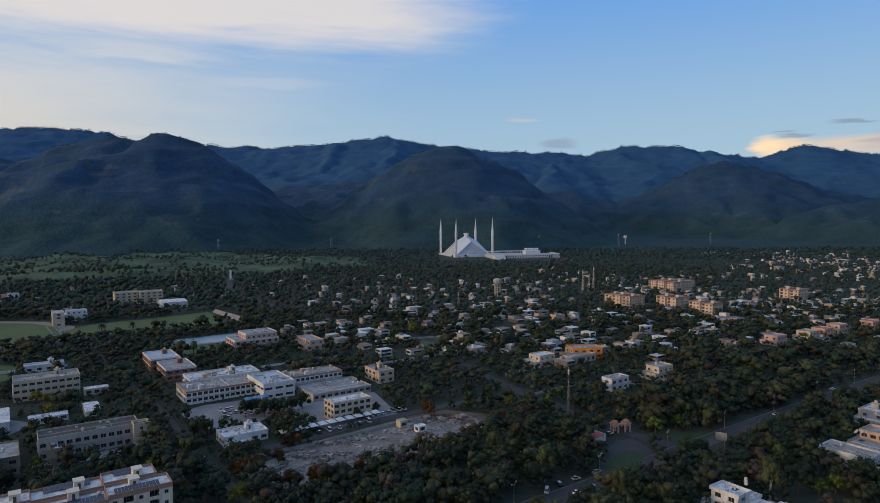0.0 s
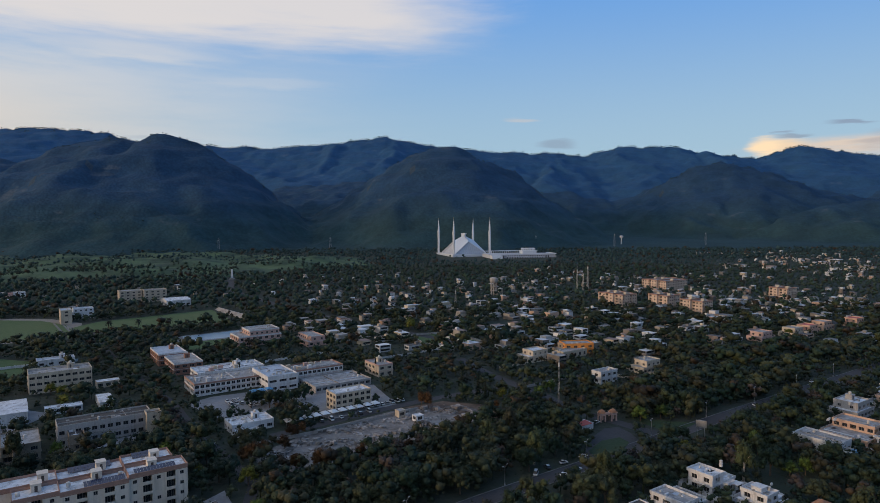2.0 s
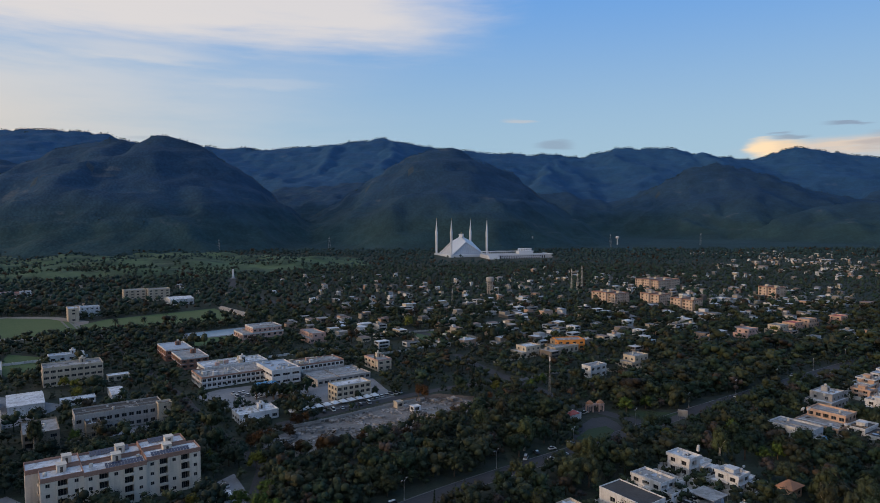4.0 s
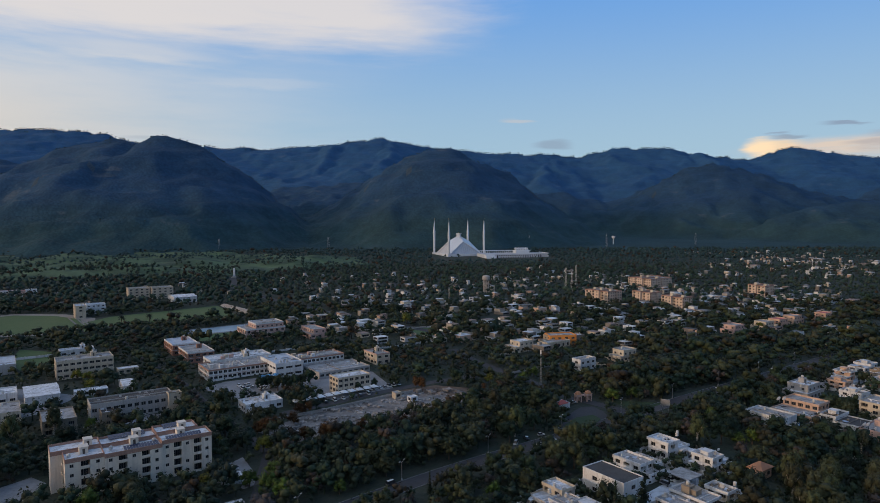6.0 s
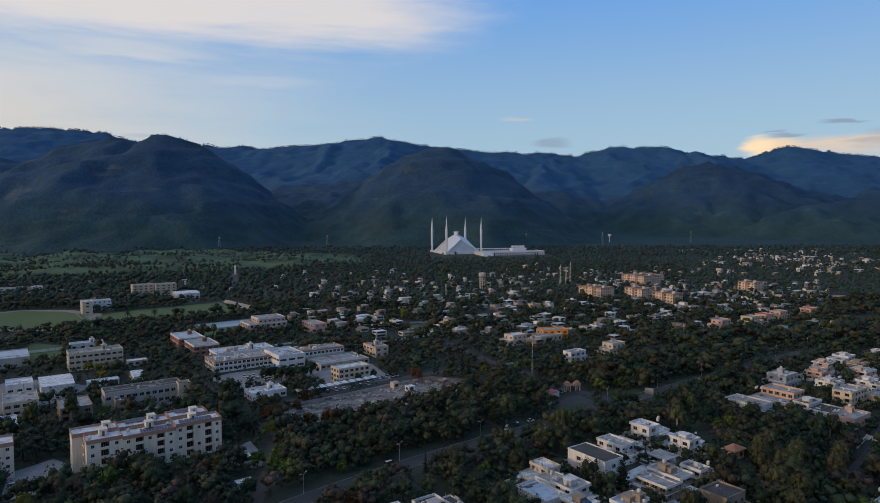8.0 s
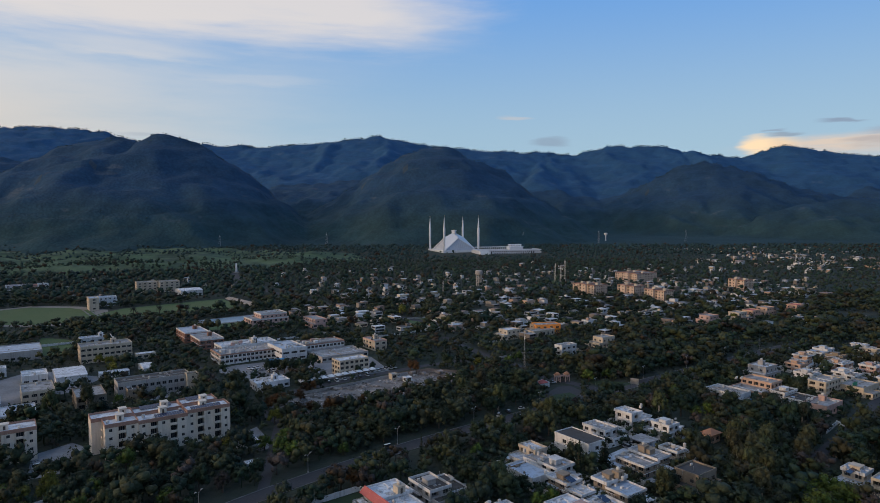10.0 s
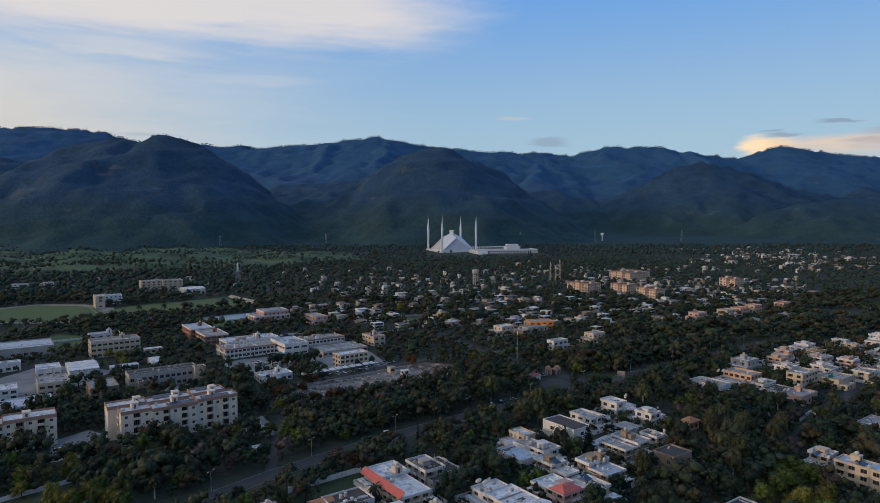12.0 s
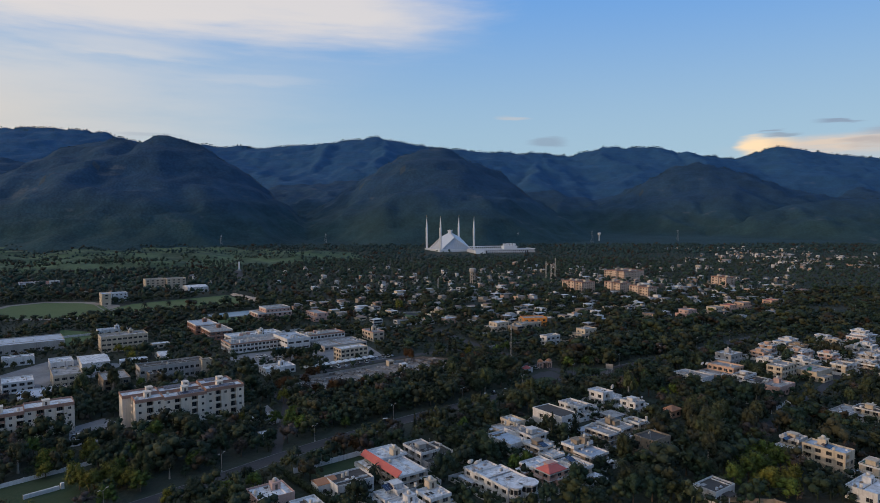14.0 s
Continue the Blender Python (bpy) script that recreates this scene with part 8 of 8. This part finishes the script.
def scatter(y0, y1, space, margin):
    """Jittered grid of tree places in the wedge that the flight overlooks, clear of buildings, roads and fields."""
    out = []
    rects = np.array(KEEP_OUT)
    ca, sa = np.cos(np.radians(rects[:, 4])), np.sin(np.radians(rects[:, 4]))
    y = y0
    while y < y1:
        half0, half1 = -0.64 * (y + 132) - 12, 0.82 * (y + 132) + 12
        xs = np.arange(half0, half1, space) + R.uniform(-0.42, 0.42, len(np.arange(half0, half1, space))) * space
        yy = y + R.uniform(-0.42, 0.42, len(xs)) * space
        dx_, dy_ = xs[:, None] - rects[None, :, 0], yy[:, None] - rects[None, :, 1]
        lx, ly = dx_ * ca + dy_ * sa, -dx_ * sa + dy_ * ca
        ok = ~((np.abs(lx) < rects[:, 2] + margin) & (np.abs(ly) < rects[:, 3] + margin)).any(1)
        for j, (l, w) in enumerate(ROAD_FINE):
            d2 = (xs[:, None] - l[None, :, 0]) ** 2 + (yy[:, None] - l[None, :, 1]) ** 2
            # a wider verge along the open western stretch of the avenue
            ok &= d2.min(1) > (w + margin * 0.5 + (np.where(xs < 50, 2.2, 0.8) if j == 0 else 0.0)) ** 2
        for a, b in zip(xs[ok], yy[ok]):
            if not any(inside(p, a, b) for p in POLY_OUT):
                out.append((a, b))
        y += space * 0.9
    return np.array(out)


near = np.array(NEAR)
mid = np.concatenate([scatter(92, 330, 6.4, 2.4), scatter(330, 640, 7.2, 1.0)])
d = ((mid[:, None] - near[None]) ** 2).sum(-1).min(1)
mid = mid[d > 20]
quad = (mid[:, 0] < -120) & (mid[:, 1] > 228) & (mid[:, 1] < 350)
mid = mid[~(quad & (R.uniform(size=len(mid)) < 0.4))]
# gardens between the villas stay open
open_yard = np.array([y < 236 and x > -30 and not free(x, y, 4.2) for x, y in mid])
mid = mid[~open_yard]
park = (mid[:, 1] > 335) & (mid[:, 1] < 640) & (mid[:, 0] < 0.45 * mid[:, 1] - 40)
mid = mid[~(park & (R.uniform(size=len(mid)) < 0.06))]
dens = np.array([noise.noise((x / 60, y / 60, 7)) for x, y in mid])
south = mid[:, 1] < np.interp(mid[:, 0], [p[0] for p in AVENUE], [p[1] for p in AVENUE])
mid = mid[~(((dens < -0.42) & ~south) | (south & (dens < -0.62) & (mid[:, 0] > -20)))]
z = ground_z(mid[:, 0], mid[:, 1])
tall = (4.6 + 7.6 * R.uniform(size=len(mid)) ** 1.3) * np.where(R.uniform(size=len(mid)) < 0.10, 1.4, 1.0)
tall *= np.where((mid[:, 0] > 240) & (mid[:, 1] < 400), 0.8, np.where(mid[:, 1] > 450, 0.84, np.where((mid[:, 1] > 300) & (mid[:, 0] > 0.45 * mid[:, 1] - 20), 1.0, np.where(mid[:, 1] > 300, 0.74, 1.0))))
def before_front(x, y, rects):
    """True where a building stands within some 20 m to the north."""
    ca, sa = np.cos(np.radians(rects[:, 4])), np.sin(np.radians(rects[:, 4]))
    hit = np.zeros(len(x), bool)
    for step in (5.0, 11.0, 18.0):
        dx_, dy_ = x[:, None] - rects[None, :, 0], y[:, None] + step - rects[None, :, 1]
        hit |= ((np.abs(dx_ * ca + dy_ * sa) < rects[:, 2]) & (np.abs(-dx_ * sa + dy_ * ca) < rects[:, 3])).any(1)
    return hit


fronts = np.array([q for q in KEEP_OUT if q[1] > 228 or q[0] > 150])
tall *= np.where(before_front(mid[:, 0], mid[:, 1], fronts) & ((mid[:, 1] > 228) | (mid[:, 0] > 150)), np.where(mid[:, 1] > 420, np.where(mid[:, 0] > 90, 0.72, 0.86), 0.64), 1.0)
strip = np.zeros(len(mid), bool)
for step in (5.0, 10.0, 15.0):
    strip |= (np.hypot(mid[:, None, 0] - av[None, :, 0], mid[:, None, 1] + step - av[None, :, 1]) < 6.0).any(1)
tall *= np.where(strip & (mid[:, 0] > -90) & (mid[:, 0] < 290), np.where(mid[:, 0] < 60, 0.88, 1.0), 1.0)
k = mid[:, 1] < 335
kindred = R.uniform(size=len(mid))
rust = kindred < 0.06
olive = kindred > 0.80
twiggy = (kindred > 0.76) & ~olive & k
woods("woods", "mixed leafy woods along the avenue", np.c_[mid, z][k & ~rust & ~olive & ~twiggy], tall[k & ~rust & ~olive & ~twiggy], CLOSE, "wood_green", 1)
woods("woods", "mixed leafy woods between streets and houses", np.c_[mid, z][~k & ~rust & ~olive], tall[~k & ~rust & ~olive], MID, "wood_green", 4)
woods("woods", "olive-green trees along the avenue", np.c_[mid, z][olive & k], tall[olive & k] * 1.15, CLOSE, "wood_olive", 8)
woods("woods", "olive-green trees between streets and houses", np.c_[mid, z][olive & ~k], tall[olive & ~k] * 1.1, MID, "wood_olive", 10)
woods("woods", "greyish half-bare trees along the avenue", np.c_[mid, z][twiggy], tall[twiggy], CLOSE, "wood_bare", 9)
woods("woods", "scattered rust-brown autumn trees between streets", np.c_[mid, z][rust], tall[rust], MID, "wood_rust", 5)
# low scrub under and between the trees
scrub = scatter(228, 480, 5.4, -0.7)
scrub = scrub[np.array([noise.noise((x / 22, y / 22, 6)) > -0.25 for x, y in scrub])]
woods("undergrowth", "low dark scrub between trees and buildings", np.c_[scrub, ground_z(scrub[:, 0], scrub[:, 1])], R.uniform(1.3, 3.0, len(scrub)), TINY, "wood_green", 15)
# hedges and small garden trees close against the villas
low = scatter(92, 262, 3.7, -0.9)
low = low[np.array([x > -30 and not free(x, y, 4.4) for x, y in low])]
low = low[R.uniform(size=len(low)) < 0.72]
woods("shrubs", "hedges and small garden trees beside the villas", np.c_[low, ground_z(low[:, 0], low[:, 1])], 2.6 + 4.0 * R.uniform(size=len(low)) ** 1.5, MID, "wood_green", 14)
far = np.concatenate([scatter(640, 1080, 9.8, 0.4), scatter(1080, 1500, 11.5, 0.8)])
meadow = np.array([inside(MEADOW, x, y) for x, y in far])
clump = np.array([noise.noise((x / 95, y / 38, 9)) + 0.25 * noise.noise((x / 32, y / 26, 3)) for x, y in far])
keep = ~(meadow & (clump < 0.03))
far, meadow = far[keep], meadow[keep]
z = ground_z(far[:, 0], far[:, 1]) + np.array([hummock(x, y) if m else 0.0 for (x, y), m in zip(far, meadow)])
town = (far[:, 0] > -160) & (far[:, 0] < 1150) & (far[:, 1] < 1190)
tall = np.where(meadow, 0.8, np.where(town, np.where(far[:, 0] > 480, 0.66, 0.84), 1.0)) * R.uniform(4.2, 13.0, len(far))
homes = np.array([q for q in KEEP_OUT if 560 < q[1] < 1300])
tall *= np.where(before_front(far[:, 0], far[:, 1], homes), np.where(far[:, 0] < -140, 0.5, np.where(far[:, 1] < 820, 0.75, 1.0)), 1.0)
rust = R.uniform(size=len(far)) < 0.07
back = far[:, 1] > 1090
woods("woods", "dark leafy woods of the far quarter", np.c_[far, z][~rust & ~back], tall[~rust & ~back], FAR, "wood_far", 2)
woods("woods", "dark woods at the foot of the hills", np.c_[far, z][~rust & back], tall[~rust & back], TINY, "leaf_hill_haze", 7)
woods("woods", "scattered rust-brown trees of the far quarter", np.c_[far, z][rust], tall[rust], FAR, "wood_rust", 6)
# woods on the lower slopes, and the pines along the crests
pts = []
for x, y in R.uniform((-1900, 1440), (2500, 1470), (200, 2)):
    if -0.72 * (y + 130) < x < 0.82 * (y + 130):
        pts.append((x, y))
slope_count = len(pts)
for cr in ("back", "far_west", "west", "middle", "east"):
    c = CRESTS[cr][0]
    for (ax, ay, _), (bx, by, _) in zip(c, c[1:]):
        n = int(math.hypot(bx - ax, by - ay) / 2.0)
        for k in range(n):
            t = R.uniform()
            if R.uniform() < 0.75:
                pts.append((ax + (bx - ax) * t, ay + (by - ay) * t + R.normal() * (7 if k % 3 else 30)))
pts = np.array(pts)
z = hill_height(pts[:, 0], pts[:, 1])
low = np.arange(len(pts)) < slope_count
near_crest = pts[:, 1] < 2700
woods("hill_woods", "dark pines and scrub on the hills", np.c_[pts, z - 1.0], np.where(low, R.uniform(3.5, 6.5, len(pts)), np.where(near_crest, R.uniform(2.5, 7, len(pts)), R.uniform(5, 13, len(pts)))), TINY, "leaf_hill_haze", 3)
